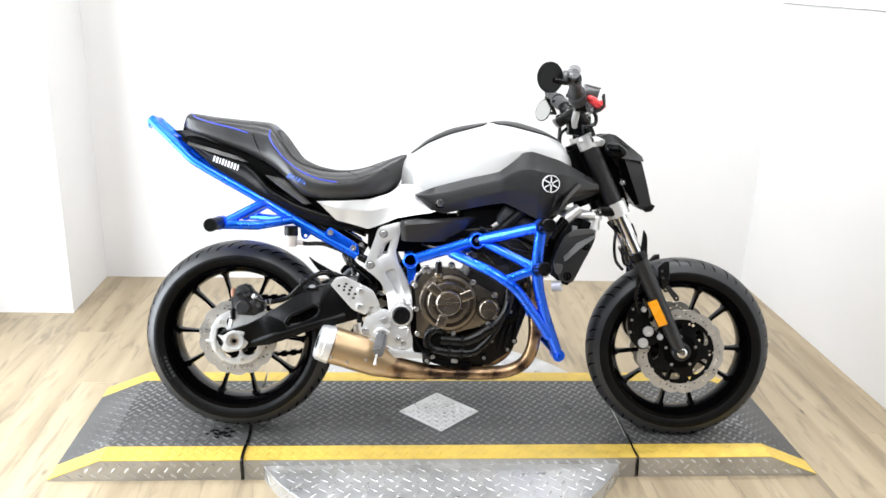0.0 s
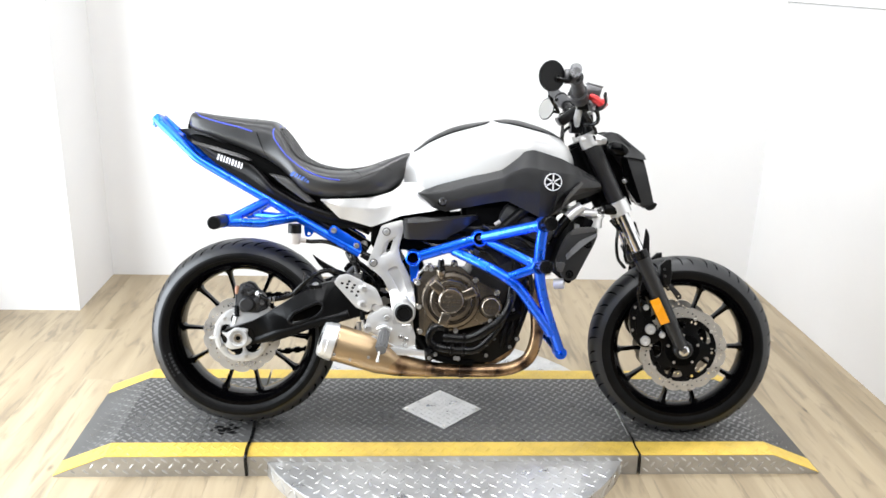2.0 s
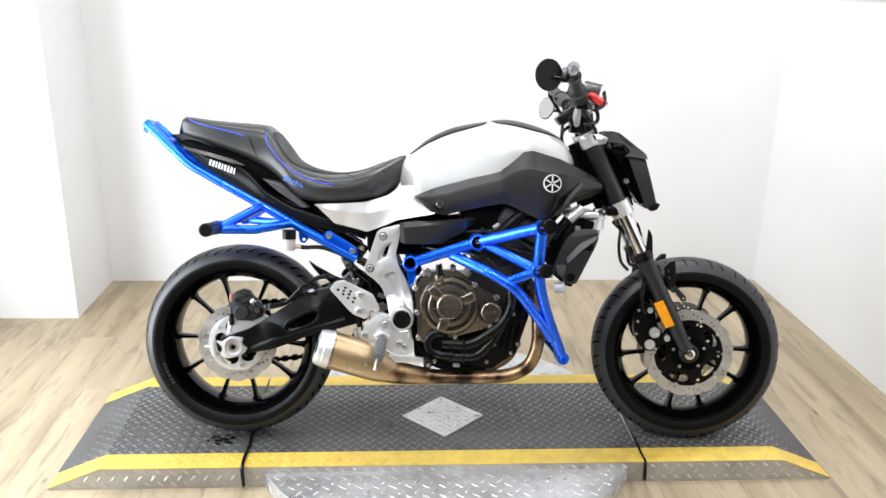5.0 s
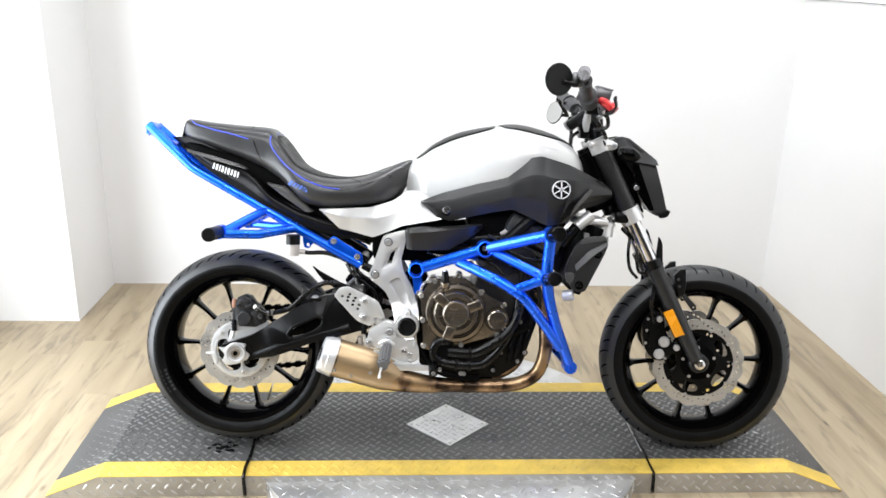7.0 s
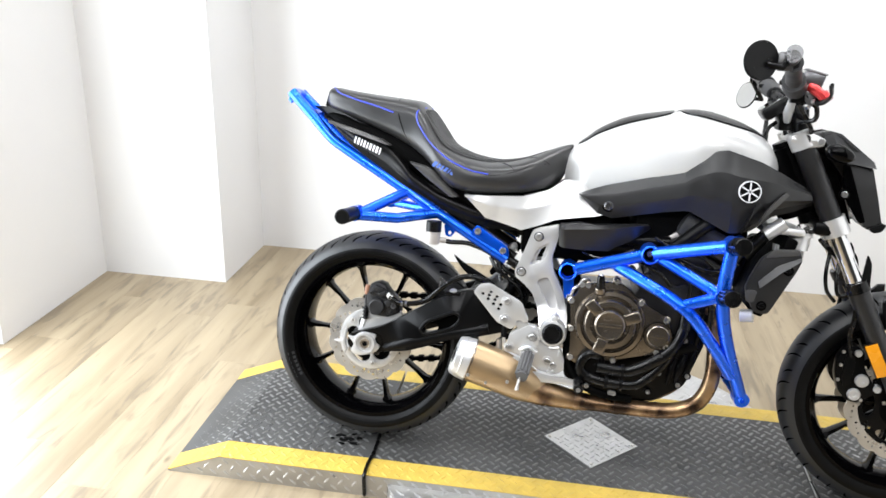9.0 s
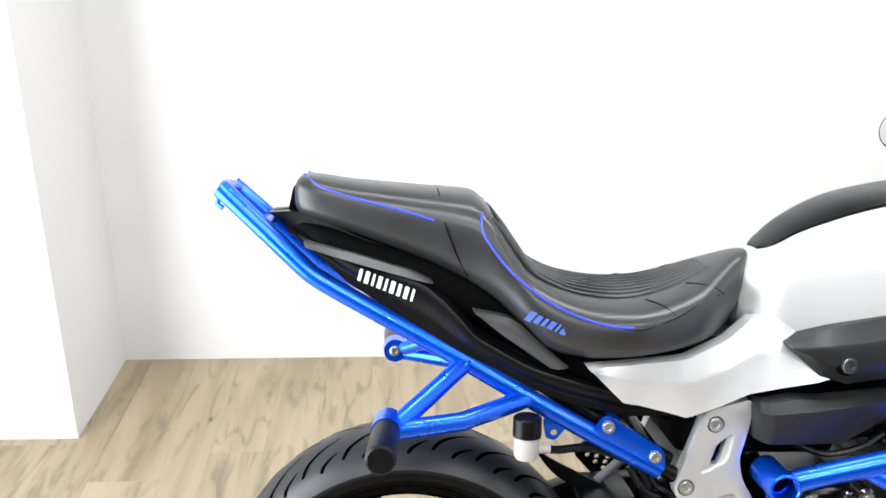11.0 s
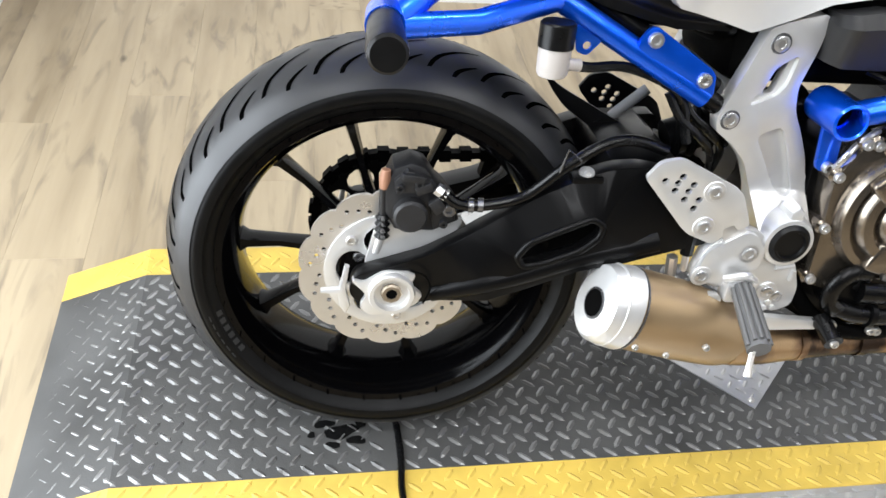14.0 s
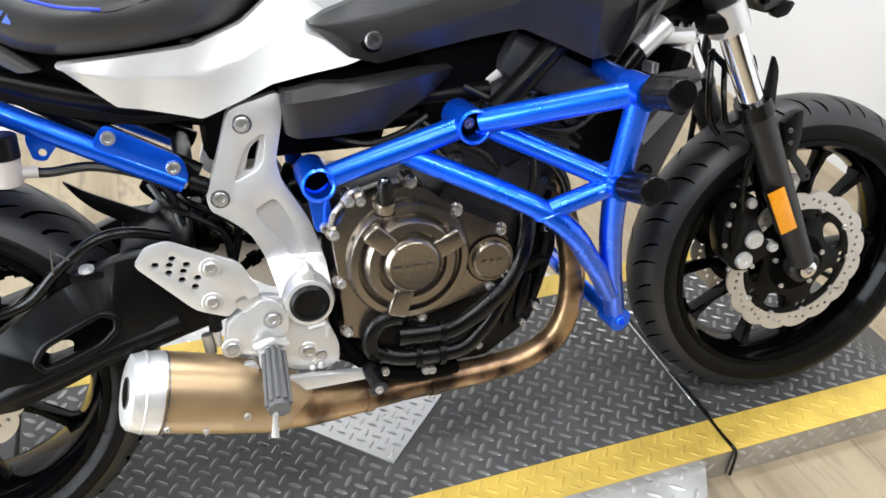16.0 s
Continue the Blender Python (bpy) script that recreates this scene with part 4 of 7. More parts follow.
for s in (-1, 1):
    br = part("footpeg_bracket", plate(lower, s * 0.152, s * 0.137, (), 0.004), M_ALU, bike, "cast aluminium footpeg bracket")
    # The far guard is black: shade on its back is put into the colour.
    part("heel_guard", plate(heel, s * 0.163, s * 0.156, hh, 0.002), M_ALU if s < 0 else M_SATIN, br, "drilled heel guard")
    part("bracket_step", plate([(-0.258, 0.4065), (-0.222, 0.4285), (-0.206, 0.4245), (-0.188, 0.402), (-0.192, 0.372), (-0.216, 0.368), (-0.232, 0.345), (-0.278, 0.359), (-0.269, 0.398)], s * 0.160, s * 0.146, (), 0.004), M_ALU, br)
    part("bracket_arm", plate([(-0.262, 0.43), (-0.24, 0.444), (-0.218, 0.43), (-0.240, 0.405)], s * 0.157, s * 0.146, (), 0.003), M_ALU, br)
    for p, q in (((-0.163, 0.372), (-0.138, 0.376)), ((-0.136, 0.352), (-0.134, 0.368)), ((-0.232, 0.368), (-0.195, 0.360))):
        part("bracket_rib", tube([(p[0], s * 0.153, p[1]), (q[0], s * 0.153, q[1])], 0.0038, n=8), M_ALU, br)
    for x, z in ((-0.158, 0.316), (-0.150, 0.308), (-0.162, 0.307)):
        part("casting_pip", disc_at(x, s * 0.148, z, 0.0048, s * 0.156), M_ALU, br)
    for x, y, z in ((-0.283, -0.163, 0.488), (-0.286, -0.163, 0.4385), (-0.2106, -0.1585, 0.397), (-0.165, -0.153, 0.3345), (-0.1485, -0.150, 0.3245), (-0.269, -0.160, 0.363)):
        part("boss", disc_at(x, s * -y - s * 0.004, z, 0.0145, s * (-y) + s * 0.0015), M_ALU, br)
        bolt(br, x, s * (-y + 0.001), z, 0.0115, s * 0.004, M_ZINC)
    peg = part("foot_peg", tube([(-0.216, s * 0.172, 0.352), (-0.222, s * 0.262, 0.318)], [0.0135, 0.0155], n=10), M_PEG, br, "grey-black ribbed rubber foot peg")
    for off, up in ((-0.0135, 0.005), (-0.0075, 0.0125), (0.0, 0.015), (0.0075, 0.0125), (0.0135, 0.005)):
        part("peg_rib", tube([(-0.216 + off, s * 0.178, 0.350 + up), (-0.222 + off * 1.12, s * 0.260, 0.319 + up * 1.1)], 0.0034, n=8), M_PEG, br)
    part("peg_fork", tube([(-0.238, s * 0.166, 0.362), (-0.218, s * 0.178, 0.374), (-0.196, s * 0.168, 0.360)], 0.0055, n=8, curve=4), M_ALU, br)
    part("peg_mount", box(-0.236, -0.200, min(s * 0.150, s * 0.176), max(s * 0.150, s * 0.176), 0.330, 0.360, bevel=0.004), M_ALU, br)
    part("feeler", tube([(-0.225, s * 0.252, 0.325), (-0.229, s * 0.262, 0.302), (-0.232, s * 0.270, 0.283)], [0.004, 0.004, 0.0055], n=8), M_STEEL, br, "steel feeler pin")
pedal = part("brake_pedal", plate([(-0.276, 0.340), (-0.268, 0.315), (-0.247, 0.295), (-0.221, 0.283), (-0.1875, 0.2815), (-0.083, 0.2825), (-0.083, 0.2955), (-0.150, 0.302), (-0.196, 0.306), (-0.235, 0.315), (-0.2385, 0.340)], -0.171, -0.160, (), 0.003), M_ALU, bike, "silver brake pedal")
part("pedal_tip", tube([(-0.080, -0.165, 0.297), (-0.077, -0.205, 0.284)], [0.0125, 0.0135], n=12), M_HOSE, pedal, "black rubber pedal tip")
bolt(pedal, -0.077, -0.204, 0.2835, 0.0075, -0.006)
part("pedal_rod", tube([(-0.29, -0.14, 0.44), (-0.285, -0.14, 0.36)], 0.005, n=8), M_STEEL, bike)
part("pedal_joint", tube([(-0.287, -0.14, 0.415), (-0.287, -0.14, 0.385)], 0.009, n=8), M_SATIN, bike)
part("pedal_spring", tube([(-0.30, -0.13, 0.375), (-0.297, -0.13, 0.345)], 0.008, n=8), M_STEEL, bike)

# exhaust
muff = part("muffler", tube([(-0.380, -0.1675, 0.3205), (-0.345, -0.165, 0.311), (-0.28, -0.16, 0.290), (-0.225, -0.154, 0.268), (-0.196, -0.150, 0.257), (-0.175, -0.147, 0.250)], [0.0575, 0.0575, 0.0565, 0.0510, 0.0430, 0.034], curve=6, n=28, flat=0.86), M_MUFF, bike, "bronze-coloured steel muffler")
part("end_cap", tube([(-0.412, -0.172, 0.330), (-0.409, -0.1715, 0.329), (-0.398, -0.170, 0.326), (-0.376, -0.168, 0.3195), (-0.370, -0.1675, 0.3177)], [0.047, 0.0525, 0.0560, 0.0592, 0.0592], n=32, flat=0.86), M_ALU, muff, "brushed silver end cap")
part("cap_seam", tube([(-0.3702, -0.1675, 0.3178), (-0.3682, -0.1672, 0.3172)], 0.0598, n=32, flat=0.86), M_SOCKET, muff, "dark seam behind the end cap")
part("cap_bead", tube([(-0.3950, -0.1697, 0.3252), (-0.3928, -0.1694, 0.3246), (-0.3906, -0.1692, 0.3240)], [0.0567, 0.0583, 0.0577], n=32, flat=0.86), M_ALU, muff, "rolled bead on the end cap")
part("outlet", tube([(-0.405, -0.171, 0.3265), (-0.4135, -0.1722, 0.3292)], [0.0225, 0.0215], n=24), M_SOCKET, muff, "dark outlet ring")
# Closed black disc; the outlet's inner shade is put into its colour.
part("outlet_bore", tube([(-0.405, -0.171, 0.3265), (-0.4142, -0.1723, 0.3294)], [0.0185, 0.0185], n=24), M_DEEP, muff, "black disc, shade inside the outlet")
for x, y, z in ((-0.365, -0.219, 0.292), (-0.318, -0.214, 0.275), (-0.372, -0.168, 0.262)):
    bolt(muff, x, y, z, 0.0055, -0.004)
part("collector", tube([(-0.200, -0.149, 0.254), (-0.17, -0.146, 0.245), (-0.12, -0.138, 0.236), (-0.075, -0.131, 0.230), (-0.03, -0.125, 0.226)], [0.0395, 0.0355, 0.0295, 0.0245, 0.0215], curve=4, n=24), M_EXH, muff, "smoke-stained steel collector")
part("collector_band", tube([(-0.088, -0.133, 0.2316), (-0.076, -0.131, 0.2302)], 0.0275, n=24), M_EXH, muff)
bolt(muff, -0.262, -0.208, 0.283, 0.006, -0.006)
pipe = part("exhaust_pipe", tube([(-0.06, -0.128, 0.229), (0.03, -0.12, 0.225), (0.133, -0.115, 0.226), (0.195, -0.115, 0.237), (0.240, -0.117, 0.268), (0.262, -0.12, 0.330), (0.262, -0.115, 0.41), (0.245, -0.10, 0.49), (0.21, -0.08, 0.54)], [0.022, 0.0215, 0.021, 0.0205, 0.0205, 0.0205, 0.0205, 0.0205, 0.0205], curve=6, n=20), M_EXH, bike, "heat-tinted steel exhaust pipe")
part("pipe_band", tube([(0.02, -0.121, 0.226), (0.034, -0.12, 0.2255)], 0.0240, n=20), M_EXH, pipe)
part("pipe_band", tube([(0.128, -0.115, 0.2255), (0.136, -0.115, 0.227)], 0.0225, n=20), M_EXH, pipe)
part("exhaust_pipe", tube([(-0.02, -0.09, 0.225), (0.06, -0.02, 0.222), (0.14, 0.04, 0.226), (0.195, 0.06, 0.26), (0.215, 0.065, 0.33), (0.215, 0.06, 0.42), (0.21, 0.05, 0.54)], 0.020, curve=5, n=16), M_EXH, bike, "heat-tinted steel exhaust pipe")

# engine
eng = part("engine_block", plate([(-0.13, 0.53), (0.235, 0.53), (0.235, 0.42), (0.195, 0.30), (0.12, 0.25), (-0.05, 0.25), (-0.12, 0.29)], -0.112, 0.112, (), 0.012), M_SATIN, bike, "black engine crankcase")
mm = Matrix.Translation((0.12, 0, 0.52)) @ Matrix.Rotation(radians(28), 4, "Y")
bm = box(-0.075, 0.085, -0.125, 0.125, -0.06, 0.16, bevel=0.012, m=mm)
part("cylinder_block", bm, M_CAST, eng, "black cylinder block")
bm = box(-0.085, 0.095, -0.14, 0.14, 0.165, 0.235, bevel=0.02, m=mm)
part("cylinder_head", bm, M_CAST, eng, "black cylinder head cover")
for k in range(6):
    bm = box(-0.082, 0.092, -0.131, 0.131, 0.0 + k * 0.024, 0.006 + k * 0.024, m=mm)
    part("fin", bm, M_CAST, eng)
part("sump", box(-0.02, 0.11, -0.09, 0.09, 0.234, 0.27, bevel=0.012), M_DEEP, eng)
case = [(-0.125, 0.515), (-0.102, 0.556), (-0.050, 0.572), (0.0, 0.572), (0.05, 0.533), (0.118, 0.497), (0.136, 0.455), (0.124, 0.42), (0.095, 0.402), (0.03, 0.385), (-0.005, 0.374), (-0.05, 0.366), (-0.08, 0.352), (-0.115, 0.362), (-0.118, 0.44)]
cover_start = set(bpy.data.objects)
part("clutch_case", plate(case, -0.185, -0.125, (), 0.010), M_BRONZE, eng, "bronze painted clutch case")
cx, cz = -0.022, 0.470
part("clutch_cover", revolve([(0.089, -0.180), (0.088, -0.196), (0.083, -0.207), (0.0735, -0.210), (0.0715, -0.200), (0.0675, -0.199), (0.0655, -0.214), (0.060, -0.2215), (0.0485, -0.223), (0.047, -0.211), (0.0415, -0.210), (0.0395, -0.2265), (0.034, -0.2325), (0.030, -0.2315), (0.0, -0.2315)], cx, cz, 64), M_BRONZE, eng, "round bronze clutch cover")
for a in (24, 136, 252):
    t = radians(a)
    mm2 = Matrix.Translation((cx, 0, cz)) @ Matrix.Rotation(-t, 4, "Y")
    part("cover_rib", box(0.037, 0.080, -0.2245, -0.19, -0.0150, 0.0150, bevel=0.006, m=mm2, seg=3), M_BRONZE, eng)
for x, z in ((-0.099, 0.562), (-0.084, 0.561), (-0.014, 0.578), (0.050, 0.530), (0.116, 0.492), (0.121, 0.425), (0.100, 0.407), (-0.005, 0.375), (-0.079, 0.358), (-0.112, 0.370), (-0.117, 0.446), (-0.122, 0.518)):
    part("bolt_boss", disc_at(x, -0.14, z, 0.0105, -0.186), M_BRONZE, eng)
    bolt(eng, x, -0.185, z, 0.0085, -0.009)
part("oil_cap", revolve([(0.034, -0.183), (0.034, -0.191), (0.028, -0.191), (0.028, -0.199), (0.025, -0.202), (0, -0.202)], 0.0995, 0.451, 32), M_BRONZE, eng, "round bronze filler cap")
part("cap_ring", revolve([(0.036, -0.182), (0.036, -0.189), (0.033, -0.189), (0.033, -0.182)], 0.0995, 0.451, 32, closed=True), M_DEEP, eng)
for x, w in ((-0.045, 0.013), (-0.029, 0.010), (-0.015, 0.012), (0.0, 0.010)):
    part("cast_lettering", box(x - w / 2, x + w / 2, -0.2340, -0.2300, cz - 0.004, cz + 0.005, bevel=0.001), M_BRONZE, eng)
for x in (0.087, 0.0985, 0.110):
    part("cast_lettering", box(x - 0.004, x + 0.004, -0.2035, -0.2015, 0.447, 0.455, bevel=0.001), M_BRONZE, eng)
# water pump and hoses low on the case
part("water_pump", tube([(-0.055, -0.16, 0.352), (-0.056, -0.195, 0.352)], [0.034, 0.030], n=24), M_SATIN, eng, "black water pump cover")
part("hose", tube([(-0.043, -0.205, 0.356), (0.0, -0.205, 0.353), (0.034, -0.205, 0.354), (0.065, -0.204, 0.367), (0.095, -0.20, 0.386), (0.126, -0.19, 0.408), (0.150, -0.175, 0.442), (0.163, -0.16, 0.482), (0.168, -0.14, 0.54)], 0.0150, curve=5), M_HOSE, eng, "black coolant hose")
part("hose", tube([(-0.066, -0.20, 0.330), (-0.039, -0.208, 0.322), (0.008, -0.208, 0.318), (0.055, -0.203, 0.320), (0.090, -0.195, 0.346), (0.114, -0.185, 0.374), (0.138, -0.17, 0.41), (0.15, -0.15, 0.45)], 0.0125, curve=5), M_HOSE, eng, "black coolant hose")
part("hose_loop", tube([(-0.040, -0.205, 0.387), (-0.066, -0.207, 0.386), (-0.083, -0.207, 0.366), (-0.083, -0.206, 0.342), (-0.066, -0.205, 0.328)], 0.0125, curve=5), M_HOSE, eng)
part("pump_pipe", tube([(-0.04, -0.20, 0.386), (-0.034, -0.19, 0.372), (-0.045, -0.19, 0.355)], 0.009, curve=4), M_SATIN, eng)
for p, q in (((0.018, -0.205, 0.3535), (0.026, -0.205, 0.3537)), ((0.015, -0.208, 0.318), (0.023, -0.2075, 0.318)), ((-0.02, -0.208, 0.320), (-0.012, -0.208, 0.3195))):
    part("hose_clamp", tube([p, q], 0.0175, n=14), M_SATIN, eng)
for x, z in ((-0.065, 0.303), (-0.004, 0.293), (0.005, 0.292), (0.032, 0.317)):
    bolt(eng, x, -0.20, z, 0.008, -0.010)
part("lower_guard", tube([(-0.125, -0.13, 0.40), (-0.115, -0.16, 0.34), (-0.075, -0.18, 0.300), (-0.02, -0.19, 0.283), (0.05, -0.17, 0.275)], 0.011, curve=5), M_DEEP, eng)
# the cover and its hoses sit close in to the crankcase
squeeze = Matrix.Translation((0.0095, -0.0168, -0.0275)) @ Matrix.Diagonal((1.029, 0.72, 1.03, 1.0))
for ob in [o for o in bpy.data.objects if o not in cover_start]:
    ob.data.transform(squeeze)
part("sensor_collar", tube([(-0.045, -0.150, 0.512), (-0.0455, -0.160, 0.532), (-0.046, -0.166, 0.548), (-0.0462, -0.168, 0.553)], [0.0125, 0.0135, 0.0150, 0.0130], n=16), M_BRONZE, eng, "bronze sensor collar")
part("sensor", tube([(-0.0462, -0.168, 0.552), (-0.047, -0.172, 0.574), (-0.0472, -0.1735, 0.583), (-0.0473, -0.174, 0.586)], [0.0105, 0.0105, 0.0085, 0.004], n=16), M_HOSE, eng, "dark sensor plug with a bright tip")
part("sensor_tip", tube([(-0.0472, -0.1735, 0.580), (-0.0473, -0.174, 0.5868)], [0.0072, 0.0045], n=12), M_CHROME, eng)
for z in (0.534, 0.545):
    part("collar_groove", tube([(-0.0455, -0.1605 - (z - 0.534) * 0.35, z), (-0.0456, -0.161 - (z - 0.534) * 0.35, z + 0.0025)], 0.0150, n=16), M_DEEP, eng)
for x0, z0, x1, z1 in ((-0.100, 0.548, -0.078, 0.566), (-0.120, 0.515, -0.100, 0.548)):
    part("harness_clip", tube([(x0, -0.142, z0), ((x0 + x1) / 2 - 0.004, -0.150, (z0 + z1) / 2 + 0.006), (x1, -0.142, z1)], 0.004, n=8, curve=4), M_ZINC, eng)
for x, z0, z1, r in ((0.158, 0.30, 0.375, 0.008), (0.180, 0.312, 0.385, 0.010), (0.205, 0.335, 0.40, 0.008), (0.218, 0.40, 0.50, 0.009)):
    part("case_rib", tube([(x - 0.006, -0.112, z0), (x, -0.117, (z0 + z1) / 2), (x + 0.01, -0.113, z1)], [r * 0.7, r, r * 0.8], n=10, curve=4), M_SATIN, eng)
for x, z in ((0.128, 0.330), (0.179, 0.303), (0.200, 0.330), (0.185, 0.425), (0.215, 0.46), (0.105, 0.275)):
    part("case_boss", disc_at(x, -0.108, z, 0.0105, -0.119), M_SATIN, eng)
    bolt(eng, x, -0.119, z, 0.0075, -0.006)
part("case_web", plate([(0.125, 0.36), (0.150, 0.395), (0.205, 0.42), (0.222, 0.405), (0.17, 0.385), (0.142, 0.35)], -0.121, -0.110, (), 0.003), M_SATIN, eng)
part("cable", tube([(0.10, -0.150, 0.67), (0.16, -0.152, 0.635), (0.23, -0.148, 0.618), (0.29, -0.13, 0.64)], 0.006, n=10, curve=5), M_HOSE, eng, "black rubber cable")
part("cable", tube([(0.09, -0.148, 0.645), (0.14, -0.154, 0.615), (0.20, -0.150, 0.580), (0.235, -0.14, 0.53), (0.24, -0.12, 0.46)], 0.008, n=10, curve=5), M_HOSE, eng, "black rubber cable")
part("filter", tube([(0.17, -0.02, 0.35), (0.215, -0.02, 0.345)], 0.032, n=24), M_SATIN, eng, "black oil filter")
for k, (x, y, z, r) in enumerate(((0.070, -0.128, 0.585, 0.007), (0.105, -0.128, 0.560, 0.006), (0.150, -0.128, 0.600, 0.008), (0.182, -0.126, 0.572, 0.006), (0.205, -0.126, 0.540, 0.007), (0.030, -0.126, 0.600, 0.006), (0.120, -0.130, 0.640, 0.006), (0.222, -0.12, 0.620, 0.007))):
    part("head_boss", disc_at(x, y + 0.012, z, r + 0.004, y), M_CAST, eng)
    bolt(eng, x, y, z, r, -0.005, M_ZINC if k % 2 else M_SOCKET)
for pts, r in (([(0.02, -0.13, 0.645), (0.06, -0.150, 0.62), (0.10, -0.148, 0.60), (0.13, -0.135, 0.57)], 0.0045), ([(0.08, -0.13, 0.69), (0.13, -0.145, 0.665), (0.20, -0.142, 0.65), (0.26, -0.13, 0.60)], 0.0045), ([(0.15, -0.13, 0.63), (0.175, -0.146, 0.59), (0.178, -0.145, 0.54), (0.165, -0.13, 0.50)], 0.0055), ([(-0.10, -0.11, 0.632), (-0.06, -0.125, 0.622), (-0.01, -0.125, 0.632), (0.03, -0.115, 0.65)], 0.005)):
    part("wiring", tube(pts, r, n=8, curve=5), M_HOSE, eng, "black engine wiring")
part("plug_cover", tube([(0.098, -0.118, 0.628), (0.092, -0.142, 0.640), (0.090, -0.150, 0.645)], [0.013, 0.012, 0.009], n=14), M_CAST, eng, "grey sensor plug")
part("head_plate", plate([(0.128, 0.560), (0.190, 0.588), (0.204, 0.556), (0.176, 0.520), (0.140, 0.524)], -0.130, -0.120, (), 0.004), M_CAST, eng, "grey cast head plate")
# throttle bodies, clips and wiring above the engine
part("throttle_body", tube([(-0.03, -0.07, 0.655), (0.05, -0.07, 0.66)], 0.03, n=18), M_SATIN, bike)
part("mount_bracket", plate([(0.153, 0.716), (0.168, 0.707), (0.194, 0.674), (0.190, 0.664), (0.139, 0.660), (0.089, 0.655), (0.081, 0.661), (0.127, 0.693)], -0.121, -0.110, (), 0.003), M_CAST, bike, "black engine mount bracket")
for x, z in ((0.159, 0.703), (0.185, 0.677)):
    part("bracket_boss", disc_at(x, -0.118, z, 0.0115, -0.124), M_CAST, bike)
    bolt(bike, x, -0.124, z, 0.0095, -0.005, M_SOCKET)
part("white_sensor", tube([(0.118, -0.112, 0.692), (0.138, -0.114, 0.704)], 0.0095, n=12), M_CLEAR, bike, "pale plastic sensor")
part("frame_tube", tube([(0.33, -0.06, 0.88), (0.26, -0.13, 0.79), (0.17, -0.155, 0.71), (0.12, -0.15, 0.66)], 0.017, curve=5), M_SATIN, bike, "black main frame tube")
part("frame_tube", tube([(0.33, 0.06, 0.88), (0.26, 0.13, 0.79), (0.17, 0.155, 0.71), (0.12, 0.15, 0.66)], 0.017, curve=5), M_SATIN, bike, "black main frame tube")
part("frame_tube", tube([(0.12, -0.12, 0.68), (-0.05, -0.09, 0.67), (-0.20, -0.06, 0.66), (-0.36, -0.075, 0.69), (-0.58, -0.070, 0.79)], 0.014, curve=5), M_SATIN, bike, "black main frame tube")
part("frame_tube", tube([(0.12, 0.12, 0.68), (-0.05, 0.09, 0.67), (-0.20, 0.06, 0.66), (-0.36, 0.075, 0.69), (-0.58, 0.070, 0.79)], 0.014, curve=5), M_SATIN, bike, "black main frame tube")
part("subframe_stay", tube([(-0.28, -0.085, 0.595), (-0.40, -0.080, 0.665), (-0.52, -0.07, 0.74)], 0.013), M_SATIN, bike)
part("subframe_stay", tube([(-0.28, 0.085, 0.595), (-0.40, 0.080, 0.665), (-0.52, 0.07, 0.74)], 0.013), M_SATIN, bike)
# Added filler blocks; shade inside the bodywork is put into their black.
part("battery_box", box(-0.27, -0.02, -0.085, 0.085, 0.60, 0.75, bevel=0.02), M_DEEP, bike, "near-black filler, shade inside the bodywork")
part("battery_tray", box(-0.42, -0.25, -0.085, 0.085, 0.665, 0.75, bevel=0.015), M_DEEP, bike, "near-black filler, shade inside the bodywork")
part("front_core", box(0.02, 0.31, -0.12, 0.12, 0.62, 0.80, bevel=0.03), M_DEEP, bike, "near-black filler, shade inside the bodywork")
part("shock", tube([(-0.29, 0.0, 0.49), (-0.10, 0.0, 0.55)], 0.026, n=18), M_SATIN, bike, "black rear shock")
for k in range(7):
    part("shock_coil", tube([(-0.275 + k * 0.024 + 0.009 * math.cos(t), 0.031 * math.cos(t), 0.495 + k * 0.0075 + 0.031 * math.sin(t)) for t in (2 * math.pi * i / 14 for i in range(14))], 0.006, n=6, closed=True), M_DEEP, bike)
part("inner_fender", plate([(-0.470, 0.570), (-0.442, 0.550), (-0.424, 0.540), (-0.345, 0.498), (-0.30, 0.49), (-0.30, 0.46), (-0.37, 0.478), (-0.432, 0.520), (-0.450, 0.540)], 0.03, 0.036, (), 0.001), M_PLASTIC, bike, "black inner fender")
part("link_rod", tube([(-0.356, 0.05, 0.500), (-0.309, 0.05, 0.544)], 0.008, n=10), M_GREYP, bike)
part("frame_cross_tube", tube([(-0.30, -0.10, 0.60), (-0.30, 0.10, 0.60)], 0.014, n=12), M_SATIN, bike)
part("subframe_cap", tube([(-0.296, -0.092, 0.588), (-0.272, -0.090, 0.574)], 0.0125, n=14), M_HOSE, bike)
for dy, sag in ((-0.10, 0.0), (-0.085, 0.02)):
    part("cable", tube([(-0.344 + sag, dy, 0.592), (-0.325 + sag, dy - 0.01, 0.562), (-0.290 + sag, dy, 0.535), (-0.258 + sag, dy + 0.02, 0.50), (-0.25, dy + 0.03, 0.44)], 0.0055, curve=5, n=8), M_HOSE, bike)

